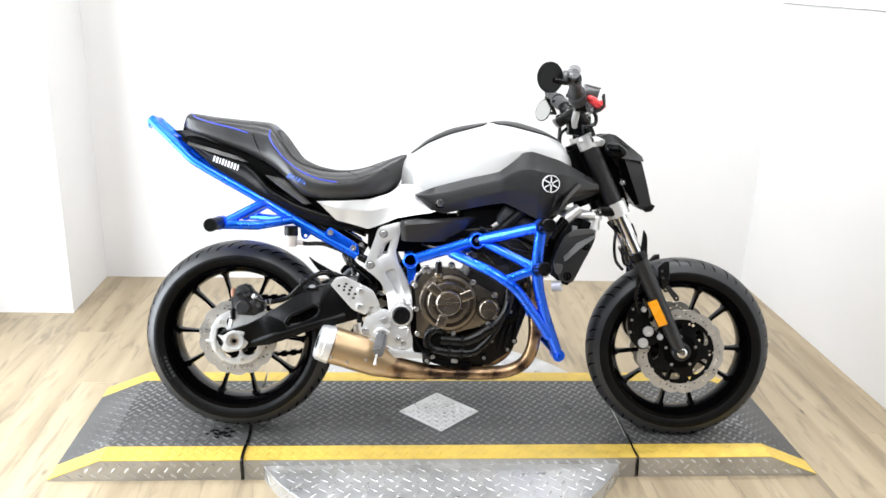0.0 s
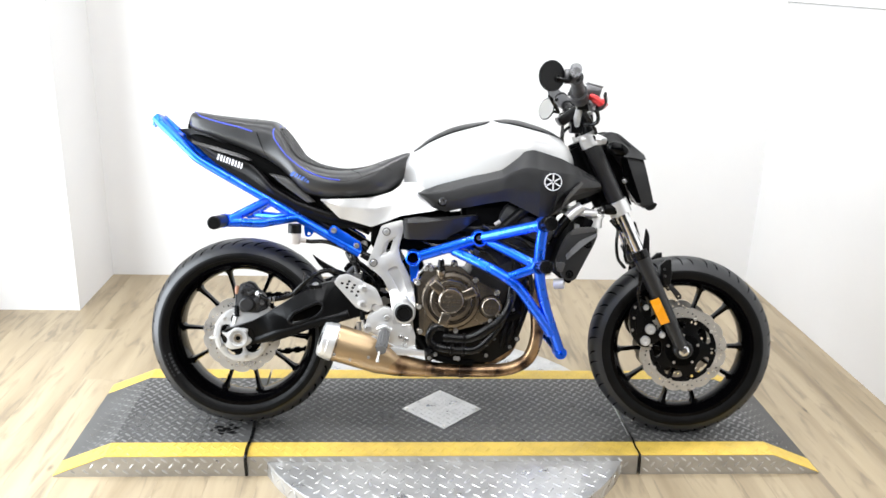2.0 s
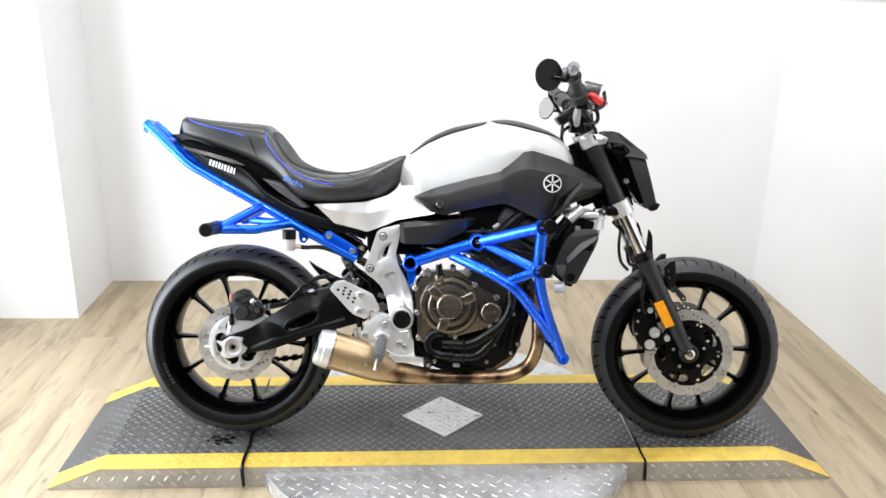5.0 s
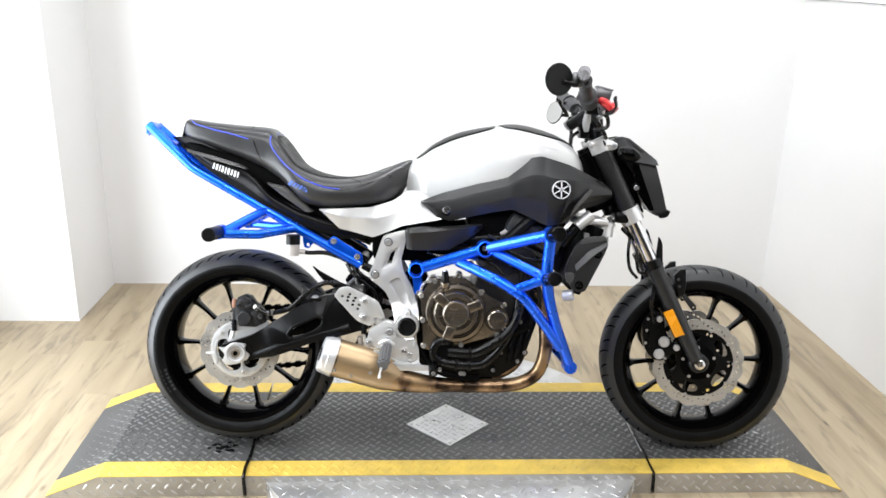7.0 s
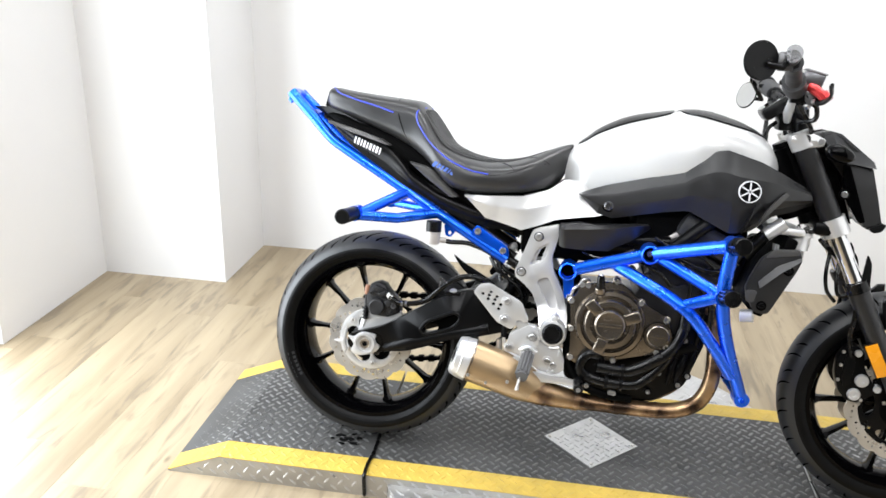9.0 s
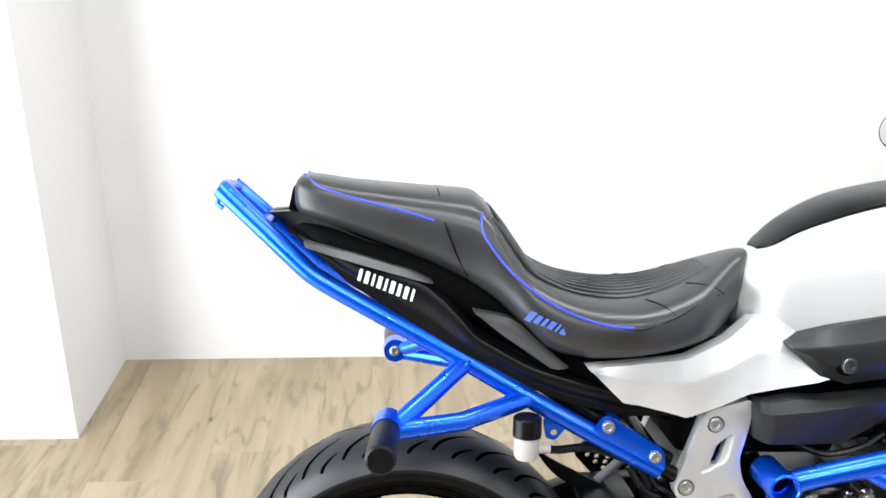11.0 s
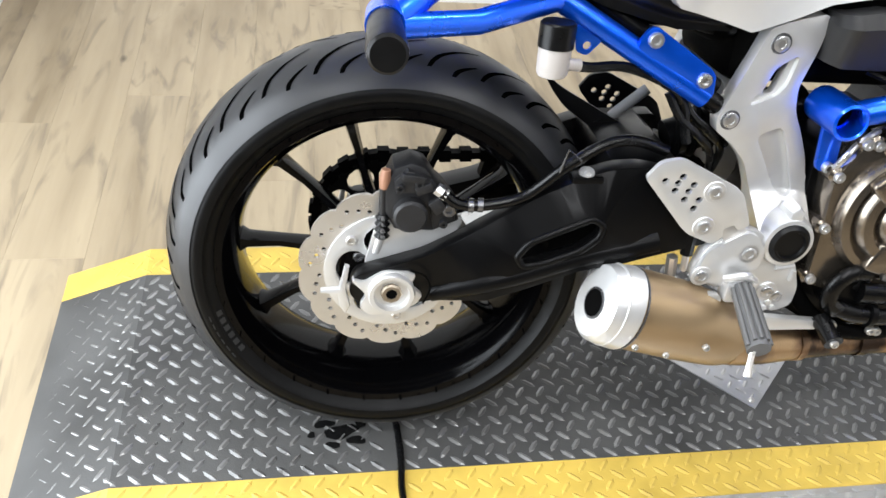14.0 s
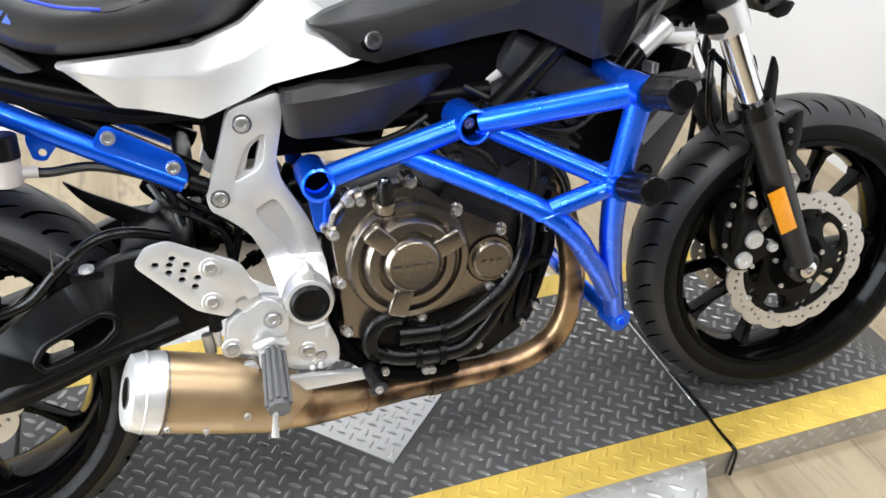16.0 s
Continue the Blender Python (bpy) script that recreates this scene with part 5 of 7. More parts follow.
# airbox side
box_top = [(-0.166, 0.7025), (-0.155, 0.705), (-0.117, 0.711), (-0.08, 0.7085), (-0.031, 0.7125), (0.0385, 0.7195), (0.058, 0.7210)]
box_crease = [(-0.168, 0.690), (-0.155, 0.692), (-0.0933, 0.6963), (-0.0321, 0.7043), (0.0387, 0.7169), (0.060, 0.7200)]
box_low = [(-0.164, 0.643), (-0.152, 0.6405), (-0.1007, 0.6395), (-0.0356, 0.6414), (-0.0193, 0.6535), (0.0207, 0.6748), (0.0632, 0.7077), (0.066, 0.714)]
for s in (-1, 1):
    ac = part("airbox_cover", skin(box_crease, box_low, lambda u, v: 0.156 - 0.020 * v - 0.010 * u - 0.020 * max(0.0, 1 - u / 0.07) ** 2, 0.05, n=40, m=10, curve=False, side=s), M_INTAKE, bike, "black plastic intake cover")
    part("cover_shoulder", skin(box_top, box_crease, lambda u, v: 0.143 + 0.013 * v - 0.010 * u - 0.020 * max(0.0, 1 - u / 0.07) ** 2, 0.03, n=40, m=6, curve=False, side=s), M_INTAKE, ac)

# blue crash cage
RT = 0.0165
A, B, C, D, F = (-0.133, 0.142, 0.583), (0.067, 0.19, 0.654), (0.240, 0.322, 0.710), (0.238, 0.285, 0.583), (0.336, 0.135, 0.297)
L1, L2, L3 = (-0.010, 0.165, 0.612), (0.150, 0.262, 0.543), (0.236, 0.228, 0.448)
for s in (-1, 1):
    def at(p, dy=0.0):
        return (p[0], s * (p[1] + dy), p[2])
    tip = [Vector(at(p)) for p in (A, B, C)]
    cage = part("crash_cage", tube([tip[1].lerp(tip[2], 0.075), tip[2]], RT, n=16), M_BLUE, bike, "blue tubular engine crash cage")
    part("cage_tube", tube([tip[0].lerp(tip[1], 0.085), tip[1].lerp(tip[0], 0.075)], RT, n=16), M_BLUE, cage)
    part("cage_tube", tube([at(C), at(D), (0.268, s * 0.225, 0.462), at(F)], RT, n=16, curve=6), M_BLUE, cage)
    part("cage_tube", tube([at(L1), at(L2), at(L3), (0.297, s * 0.178, 0.362)], RT * 0.93, n=16, curve=6), M_BLUE, cage)
    part("cage_tube", tube([(0.090, s * 0.195, 0.648), at(D)], RT * 0.85, n=16), M_BLUE, cage)
    part("cage_tube", tube([(0.150, s * 0.260, 0.545), at(D)], RT * 0.85, n=16), M_BLUE, cage)
    part("mount_strap", plate([(-0.148, 0.585), (-0.118, 0.585), (-0.112, 0.505), (-0.138, 0.505)], s * 0.132, s * 0.124, (), 0.002), M_BLUE, cage)
    bolt(cage, -0.125, s * 0.132, 0.512, 0.009, s * 0.008)
    for p, rr in ((A, 0.0235), (B, 0.0235)):
        part("cage_ring", revolve([(rr, s * (p[1] - 0.05)), (rr, s * (p[1] + 0.021)), (rr - 0.003, s * (p[1] + 0.023)), (rr - 0.005, s * (p[1] + 0.021)), (rr - 0.005, s * (p[1] - 0.05))], p[0], p[2], 28, closed=True), M_BLUE, cage)
        # Black disc in the ring, painted as the shade of its open bore.
        part("ring_bore", disc_at(p[0], s * (p[1] - 0.045), p[2], rr - 0.005, s * (p[1] - 0.006)), M_DEEP, cage)
    bolt(cage, B[0], s * (B[1] - 0.007), B[2], 0.010, s * 0.006)
    for p in (C, D):
        part("slider_boss", tube([at(p, -0.03), at(p, 0.022)], 0.0205, n=20), M_BLUE, cage)
        sl = tube([(p[0] + 0.004, s * (p[1] + 0.020), p[2] + 0.002), (p[0] + 0.012, s * (p[1] + 0.066), p[2] + 0.008), (p[0] + 0.012, s * (p[1] + 0.069), p[2] + 0.008)], [0.0205, 0.0205, 0.0180], n=20)
        part("slider", sl, M_HOSE, cage, "black round frame slider")
    part("cage_foot", tube([(F[0] - 0.003, s * (F[1] - 0.018), F[2]), (F[0] + 0.002, s * (F[1] + 0.018), F[2] - 0.004)], 0.0195, n=20), M_BLUE, cage)
    bolt(cage, F[0] + 0.002, s * (F[1] + 0.016), F[2] - 0.004, 0.010, s * 0.006, M_BLUE)
    # weld beads
    for p, d in ((L1, 0.018), ((0.090, 0.195, 0.648), 0.016), (L2, 0.018), ((0.222, 0.275, 0.588), 0.016), ((0.220, 0.281, 0.577), 0.016), ((0.295, 0.18, 0.368), 0.018)):
        part("weld", tube([(p[0] + d * 0.9 * math.cos(t), s * (p[1] + d * 0.9 * math.sin(t) * 0.9), p[2] + 0.35 * d * math.cos(t)) for t in (2 * math.pi * i / 16 for i in range(16))], 0.003, n=6, closed=True), M_BLUE, cage)
part("cage_crossbar", tube([(0.240, -0.320, 0.710), (0.29, -0.10, 0.70), (0.29, 0.10, 0.70), (0.240, 0.320, 0.710)], 0.0145, curve=5), M_BLUE, bike, "blue cage cross tube")
part("cage_crossbar", tube([(0.334, -0.13, 0.297), (0.30, 0.0, 0.33), (0.334, 0.13, 0.297)], 0.013, curve=5), M_BLUE, bike, "blue cage cross tube")

# blue tail cage
for s in (-1, 1):
    tail = part("tail_cage", tube([(-0.300, s * 0.106, 0.590), (-0.400, s * 0.104, 0.644), (-0.505, s * 0.098, 0.702), (-0.592, s * 0.088, 0.751), (-0.711, s * 0.074, 0.814), (-0.800, s * 0.064, 0.862), (-0.826, s * 0.060, 0.880), (-0.850, s * 0.056, 0.902), (-0.953, s * 0.038, 0.997)], 0.0145, n=16, curve=2), M_BLUE, bike, "blue tubular tail cage")
    gp = [(-0.405, 0.652), (-0.386, 0.679), (-0.296, 0.624), (-0.294, 0.588)]
    part("gusset", plate(gp, s * 0.118, s * 0.110, (), 0.002), M_BLUE, tail)
    for x, z in ((-0.382, 0.661), (-0.311, 0.615)):
        bolt(tail, x, s * 0.1175, z, 0.0115, s * 0.007)
    part("peg_stay", tube([(-0.592, s * 0.090, 0.747), (-0.69, s * 0.190, 0.690)], 0.0138, n=14), M_BLUE, tail)
    part("peg_stay", tube([(-0.500, s * 0.100, 0.697), (-0.60, s * 0.150, 0.680), (-0.695, s * 0.195, 0.684)], 0.0138, n=14), M_BLUE, tail)
    part("peg_collar", tube([(-0.701, s * 0.176, 0.690), (-0.703, s * 0.214, 0.689)], 0.0205, n=20), M_BLUE, tail)
    bolt(tail, -0.701, s * 0.176, 0.690, 0.012, -s * 0.004)
    pg = part("passenger_peg", tube([(-0.703, s * 0.211, 0.690), (-0.704, s * 0.23, 0.690), (-0.706, s * 0.300, 0.690), (-0.706, s * 0.306, 0.690), (-0.706, s * 0.309, 0.690)], [0.0180, 0.0185, 0.0200, 0.0195, 0.0165], n=20), M_PLASTIC, tail, "black plastic stunt peg")
    part("weld", tube([(-0.598 + 0.013 * math.cos(t), s * (0.096 + 0.012 * math.sin(t)), 0.744 + 0.010 * math.cos(t)) for t in (2 * math.pi * i / 14 for i in range(14))], 0.0028, n=6, closed=True), M_BLUE, tail)
    part("tab", plate([(-0.478, 0.672), (-0.448, 0.69), (-0.438, 0.66), (-0.458, 0.636), (-0.472, 0.640)], s * 0.110, s * 0.105, [ellipse(-0.460, 0.648, 0.005, 0.005, 8)], 0.001), M_BLUE, tail)
part("tail_crossbar", tube([(-0.945, -0.042, 0.990), (-0.952, 0.0, 0.997), (-0.945, 0.042, 0.990)], 0.0115, n=14, curve=4), M_BLUE, bike, "blue tail cage cross tube")
part("tail_crossbar", tube([(-0.895, -0.046, 0.944), (-0.895, 0.046, 0.944)], 0.0090, n=14), M_BLUE, bike, "blue tail cage cross tube")
part("hook", tube([(-0.955, -0.038, 0.993), (-0.958, -0.040, 0.974), (-0.950, -0.042, 0.968)], 0.004, n=8), M_BLUE, bike)

# rear brake fluid pot
pot = part("fluid_pot", tube([(-0.502, -0.125, 0.616), (-0.502, -0.125, 0.620), (-0.502, -0.125, 0.652)], [0.0160, 0.0185, 0.0195], n=20), M_CLEAR, bike, "milky brake fluid pot")
part("pot_cap", tube([(-0.502, -0.125, 0.650), (-0.502, -0.125, 0.677), (-0.502, -0.125, 0.679)], [0.0210, 0.0210, 0.0185], n=20), M_PLASTIC, pot, "black pot cap")
part("pot_nipple", tube([(-0.488, -0.122, 0.629), (-0.468, -0.118, 0.627)], 0.0075, n=10), M_CLEAR, pot)
part("pot_hose", tube([(-0.475, -0.120, 0.628), (-0.455, -0.115, 0.624), (-0.40, -0.105, 0.622), (-0.33, -0.10, 0.59), (-0.31, -0.11, 0.53)], 0.0065, curve=5, n=8), M_HOSE, pot)

# seat
seat_sections = [(-0.845, 0.972, 0.998, 0.036), (-0.832, 0.955, 1.018, 0.062), (-0.76, 0.930, 1.010, 0.080), (-0.66, 0.893, 1.002, 0.096), (-0.60, 0.866, 0.998, 0.108), (-0.575, 0.852, 0.992, 0.114), (-0.552, 0.838, 0.968, 0.121), (-0.528, 0.818, 0.930, 0.129), (-0.502, 0.795, 0.893, 0.140), (-0.47, 0.768, 0.873, 0.150), (-0.42, 0.757, 0.856, 0.158), (-0.36, 0.758, 0.850, 0.157), (-0.30, 0.762, 0.857, 0.140), (-0.25, 0.770, 0.873, 0.118), (-0.215, 0.778, 0.889, 0.086), (-0.185, 0.800, 0.901, 0.056), (-0.165, 0.835, 0.907, 0.036), (-0.153, 0.860, 0.908, 0.020)]
seat = part("seat", loft(dense(seat_sections), n=36, e=3.0), M_LEATHER, bike, "black vinyl stepped custom seat")


def seat_point(x, v, lift=0.001):
    """A point on the near flank of the seat; v is the angle up from the middle of the flank."""
    a = np.array([s[:4] for s in seat_sections])
    zl, zh, w = (float(np.interp(x, a[:, 0], a[:, k])) for k in (1, 2, 3))
    t = radians(v)
    return Vector((x, -(w * math.cos(t) ** (2 / 3.0)) - lift * math.cos(t), (zl + zh) / 2 + (zh - zl) / 2 * math.copysign(abs(math.sin(t)) ** (2 / 3.0), t) + lift * math.sin(t)))


for s in (-1, 1):
    def flip(p):
        return (p.x, -s * p.y, p.z)
    line = [(-0.560, 0.978), (-0.572, 0.968), (-0.570, 0.944), (-0.556, 0.921), (-0.530, 0.890), (-0.498, 0.864), (-0.465, 0.844), (-0.432, 0.831), (-0.400, 0.822), (-0.362, 0.818)]
    a = np.array([q[:4] for q in seat_sections])
    pts = []
    for x, z in line:
        zl, zh, wd = (float(np.interp(x, a[:, 0], a[:, k])) for k in (1, 2, 3))
        q = min(0.985, abs(z - (zl + zh) / 2) / ((zh - zl) / 2))
        pts.append((x, s * (wd * (1 - q ** 3) ** (1 / 3) + 0.0012), z))
    part("piping", tube(pts, 0.0019, n=8, curve=4), M_PIPING, seat, "blue seat piping")
    line = [(-0.832, 74), (-0.815, 40), (-0.797, 26), (-0.741, 17), (-0.684, 13), (-0.640, 9)]
    part("piping", tube([flip(seat_point(x, v)) for x, v in line], 0.0018, n=8, curve=4), M_PIPING, seat, "blue seat piping")
    part("seam", tube([flip(seat_point(x, v, 0.0)) for x, v in ((-0.634, 80), (-0.632, 55), (-0.624, 8), (-0.606, -14), (-0.590, -40))], 0.0010, n=6, curve=4), M_DEEP, seat)
    for line in (((-0.373, 0.816), (-0.350, 0.815), (-0.322, 0.821), (-0.294, 0.829), (-0.263, 0.842), (-0.219, 0.853)), ((-0.332, 0.848), (-0.310, 0.842), (-0.297, 0.831)), ((-0.263, 0.866), (-0.244, 0.867), (-0.225, 0.862), (-0.210, 0.852))):
        pts = []
        for x, z in line:
            zl, zh, wd = (float(np.interp(x, a[:, 0], a[:, k])) for k in (1, 2, 3))
            q = min(0.985, abs(z - (zl + zh) / 2) / ((zh - zl) / 2))
            pts.append((x, s * wd * (1 - q ** 3) ** (1 / 3), z))
        part("seam", tube(pts, 0.0009, n=6, curve=4), M_DEEP, seat)
for k in range(9):
    y = -0.088 + 0.022 * k
    pts = []
    for x in (-0.556, -0.54, -0.52, -0.50, -0.475, -0.43, -0.36, -0.29, -0.22):
        a = np.array([q[:4] for q in seat_sections])
        zl, zh, w = (float(np.interp(x, a[:, 0], a[:, j])) for j in (1, 2, 3))
        yy = y * float(np.interp(x, (-0.56, -0.45, -0.36, -0.22), (1.0, 1.1, 1.0, 0.45)))
        pts.append((x, yy, (zl + zh) / 2 + (zh - zl) / 2 * (1 - min(0.999, abs(yy) / w) ** 3.0) ** (1 / 3.0) + 0.0005))
    if k:
        # Dark lines painted as the shade in the creases between pleats.
        part("pleat_seam", tube([(x, y - 0.011, z + 0.0015) for x, y, z in pts[:4]], 0.0011, n=6, curve=3), M_DEEP, seat)
    part("pleat", tube(pts, [0.003, 0.0055, 0.0065, 0.006, 0.0034, 0.0020, 0.0014, 0.0008, 0.0003], n=10, curve=5), M_LEATHER, seat, "stitched seat pleat")

# tail panels
for s in (-1, 1):
    tp = part("tail_panel", skin([(-0.840, 0.936), (-0.78, 0.916), (-0.70, 0.894), (-0.648, 0.879), (-0.618, 0.853), (-0.577, 0.800), (-0.50, 0.755), (-0.40, 0.724), (-0.30, 0.69)], [(-0.832, 0.922), (-0.765, 0.862), (-0.68, 0.812), (-0.62, 0.778), (-0.56, 0.745), (-0.50, 0.714), (-0.44, 0.690), (-0.35, 0.668), (-0.28, 0.668)], lambda u, v: 0.052 + 0.046 * min(1, u * 2.2) + 0.008 * math.sin(math.pi * min(1, v * 1.4)) - 0.018 * max(0.0, 1 - v / 0.2) - 0.02 * max(0, u - 0.7), 0.03, n=36, m=20, side=s, curve=False), M_PLASTIC, bike, "black plastic tail side panel")
    # The insert's sheen is painted on as a lighter grey.
    part("tail_insert", skin([(-0.583, 0.832), (-0.526, 0.819), (-0.485, 0.785), (-0.442, 0.748)], [(-0.575, 0.824), (-0.541, 0.797), (-0.505, 0.772), (-0.468, 0.746)], lambda u, v: 0.112 + 0.006 * math.sin(math.pi * v), 0.02, side=s), M_LIT_FACET, tp, "tail insert, painted greyer for its sheen")
for s in (-1, 1):
    # Light on the upward chamfer is painted in with lighter grey.
    part("panel_ridge", skin([(-0.826, 0.926), (-0.752, 0.909), (-0.670, 0.886), (-0.645, 0.874)], [(-0.822, 0.919), (-0.748, 0.897), (-0.652, 0.8715), (-0.640, 0.870)], lambda u, v: 0.090 + 0.012 * v + 0.008 * u, 0.02, side=s, curve=False), M_LIT_FACET, bike, "tail panel chamfer, painted lighter as if lit")
# Added core whose near-black stands for the shade between the tail panels.
part("tail_core", loft(dense([(-0.86, 0.93, 0.96, 0.03), (-0.78, 0.88, 0.95, 0.075), (-0.60, 0.79, 0.90, 0.09), (-0.42, 0.70, 0.80, 0.10), (-0.28, 0.64, 0.76, 0.10)]), n=24), M_DEEP, bike, "near-black filler, shade inside the tail")
for s in (-1, 1):
    part("tail_lip", skin([(-0.886, 0.962), (-0.83, 0.962), (-0.75, 0.932), (-0.66, 0.900), (-0.60, 0.862)], [(-0.86, 0.946), (-0.82, 0.930), (-0.75, 0.905), (-0.66, 0.878), (-0.605, 0.845)], lambda u, v: 0.036 + 0.034 * min(1, u * 2), 0.03, side=s), M_PLASTIC, bike, "black tail edge moulding")
part("seat_strap", plate([(-0.856, 0.966), (-0.848, 1.000), (-0.838, 1.006), (-0.842, 0.960)], -0.030, 0.030, (), 0.001, False), M_DEEP, seat, "black strap at the seat end")
part("tail_lamp", loft([(-0.870, 0.947, 0.957, 0.015), (-0.855, 0.938, 0.960, 0.032), (-0.83, 0.930, 0.958, 0.045)], n=20), M_PLASTIC, bike, "black tail end")
part("plate_stub", box(-0.725, -0.70, -0.03, -0.01, 0.795, 0.815, bevel=0.003), M_PLASTIC, bike)

# side cover and tank
for s in (-1, 1):
    part("side_cover", skin([(-0.422, 0.758), (-0.36, 0.760), (-0.27, 0.765), (-0.205, 0.785), (-0.165, 0.815), (-0.125, 0.815), (-0.095, 0.795), (-0.055, 0.765)], [(-0.415, 0.752), (-0.364, 0.700), (-0.30, 0.684), (-0.2665, 0.6745), (-0.2147, 0.694), (-0.177, 0.711), (-0.126, 0.7205), (-0.076, 0.7285), (-0.052, 0.736)],
         lambda u, v: float(np.interp(u, (0, 0.35, 0.55, 0.75, 1), (0.150, 0.128, 0.094, 0.076, 0.085))) * (1 - v) + float(np.interp(u, (0, 0.25, 1), (0.150, 0.120, 0.118))) * v + 0.009 * max(0.0, min(v / 0.42, (1 - v) / 0.58)), 0.03, n=44, m=20, side=s, curve=False), M_SILVER, bike, "silver painted side cover")
tank_sections = [(-0.168, 0.80, 0.890, 0.034), (-0.152, 0.775, 0.902, 0.046), (-0.12, 0.750, 0.927, 0.074), (-0.083, 0.738, 0.957, 0.090), (-0.012, 0.745, 0.991, 0.118), (0.086, 0.775, 1.011, 0.158), (0.166, 0.80, 1.019, 0.178), (0.256, 0.82, 0.998, 0.166), (0.321, 0.84, 0.967, 0.142), (0.352, 0.855, 0.93, 0.115), (0.366, 0.87, 0.90, 0.08)]
tank = part("fuel_tank", loft(dense(tank_sections), n=48, e=2.7), M_SILVER, bike, "silver metallic fuel tank")


def tank_strip(x0, x1, a0, a1, lift=0.004):
    a = np.array([q[:4] for q in dense(tank_sections)])
    bm = bmesh.new()
    rows = []
    for i in range(25):
        x = x0 + (x1 - x0) * i / 24
        zl, zh, w = (float(np.interp(x, a[:, 0], a[:, j])) for j in (1, 2, 3))
        k = math.sin(math.pi * min(1, max(0, i / 24))) ** 0.4
        row = []
        for j in range(13):
            t = radians(90 + (a0 + (a1 - a0) * j / 12 - 90) * (0.35 + 0.65 * k))
            c, sn = math.cos(t), math.sin(t)
            row.append(bm.verts.new((x, (w + lift) * math.copysign(abs(c) ** (2 / 2.7), c), (zl + zh) / 2 + ((zh - zl) / 2 + lift) * abs(sn) ** (2 / 2.7))))
        rows.append(row)
    for u, v in zip(rows, rows[1:]):
        for j in range(12):
            bm.faces.new((u[j], u[j + 1], v[j + 1], v[j]))
    r = bmesh.ops.extrude_face_region(bm, geom=list(bm.faces), use_keep_orig=True)
    bmesh.ops.translate(bm, vec=(0, 0, -lift), verts=[g for g in r["geom"] if isinstance(g, bmesh.types.BMVert)])
    return bm


part("tank_trim", tank_strip(-0.14, 0.098, 57, 123), M_PLASTIC, tank, "black tank top trim")
part("tank_trim", tank_strip(0.115, 0.335, 48, 132), M_PLASTIC, tank, "black tank top trim")
part("fuel_cap", tube([(0.17, 0, 1.005), (0.169, 0, 1.0195)], [0.036, 0.032], n=24), M_CHROME, tank, "round fuel cap")

# tank shroud
for s in (-1, 1):
    sh = part("tank_shroud", skin([(-0.124, 0.785), (-0.06, 0.811), (0.03, 0.837), (0.132, 0.867), (0.16, 0.895), (0.195, 0.920), (0.225, 0.926), (0.31, 0.902), (0.385, 0.868), (0.44, 0.838)], [(-0.122, 0.781), (-0.074, 0.738), (-0.036, 0.728), (0.088, 0.758), (0.148, 0.769), (0.2, 0.745), (0.25, 0.722), (0.30, 0.732), (0.345, 0.768), (0.447, 0.806)],
              lambda u, v: float(np.interp(u, (0, 0.11, 0.26, 0.45, 0.65, 0.8, 1), (0.106, 0.116, 0.134, 0.168, 0.182, 0.165, 0.110))) + 0.020 * max(0.0, min(v / 0.28, 1.0, (1 - v) / 0.35)) + 0.004 * math.sin(math.pi * v), 0.04, n=48, m=22, side=s, curve=False), M_INTAKE, bike, "matt black tank shroud", angle=14)
    # The scoop's bright edge is painted: lighter grey in place of light.
    part("scoop_edge", skin([(0.3245, 0.7840), (0.3480, 0.8110), (0.3722, 0.8339)], [(0.3130, 0.7545), (0.3440, 0.7880), (0.3809, 0.8274)], lambda u, v: 0.206 - 0.030 * u - 0.004 * v, 0.012, n=14, m=4, side=s), M_LIT_FACET, sh, "bevelled scoop edge, painted lighter as if lit")
    part("shroud_scoop", skin([(0.30, 0.80), (0.345, 0.845), (0.40, 0.858), (0.445, 0.835)], [(0.275, 0.727), (0.33, 0.765), (0.40, 0.785), (0.448, 0.803)], lambda u, v: 0.198 - 0.085 * u + 0.012 * math.sin(math.pi * v), 0.03, side=s), M_PLASTIC, sh, "black shroud scoop")
    # Black disc, not sunk in; recess shade is given by its colour.
    part("bolt_recess", disc_at(-0.046, s * 0.11, 0.762, 0.017, s * 0.1420), M_DEEP, sh)
    bolt(sh, -0.046, s * 0.1415, 0.762, 0.0145, s * 0.006, M_SOCKET)
    bd = part("round_badge", revolve([(0.0, s * 0.200), (0.026, s * 0.200), (0.026, s * 0.213), (0.0235, s * 0.215), (0.0215, s * 0.213), (0, s * 0.213)], 0.281, 0.831, 36), M_SATIN, sh, "round badge with silver fork-like emblem")
    # Ring and arms in white: the chrome's bright reflection is painted on.
    part("badge_ring", revolve([(0.0262, s * 0.208), (0.0262, s * 0.2155), (0.0238, s * 0.2155), (0.0238, s * 0.208)], 0.281, 0.831, 36, closed=True), M_WHITE, sh)
    for a in range(6):
        mm2 = Matrix.Translation((0.281, 0, 0.831)) @ Matrix.Rotation(radians(30 + 60 * a), 4, "Y")
        part("badge_arm", box(0.003, 0.0225, min(s * 0.213, s * 0.2155), max(s * 0.213, s * 0.2155), -0.0017, 0.0017, m=mm2), M_WHITE, sh)

# ---- front end ----
before_front = set(bpy.data.objects)
M_GRIP = mat("grip_rubber", (0.035, 0.035, 0.037), 0.55, vary=0.15)
AX = Vector((0.753, 0, 0.296))
TOPF = Vector((0.413, 0, 0.9715))


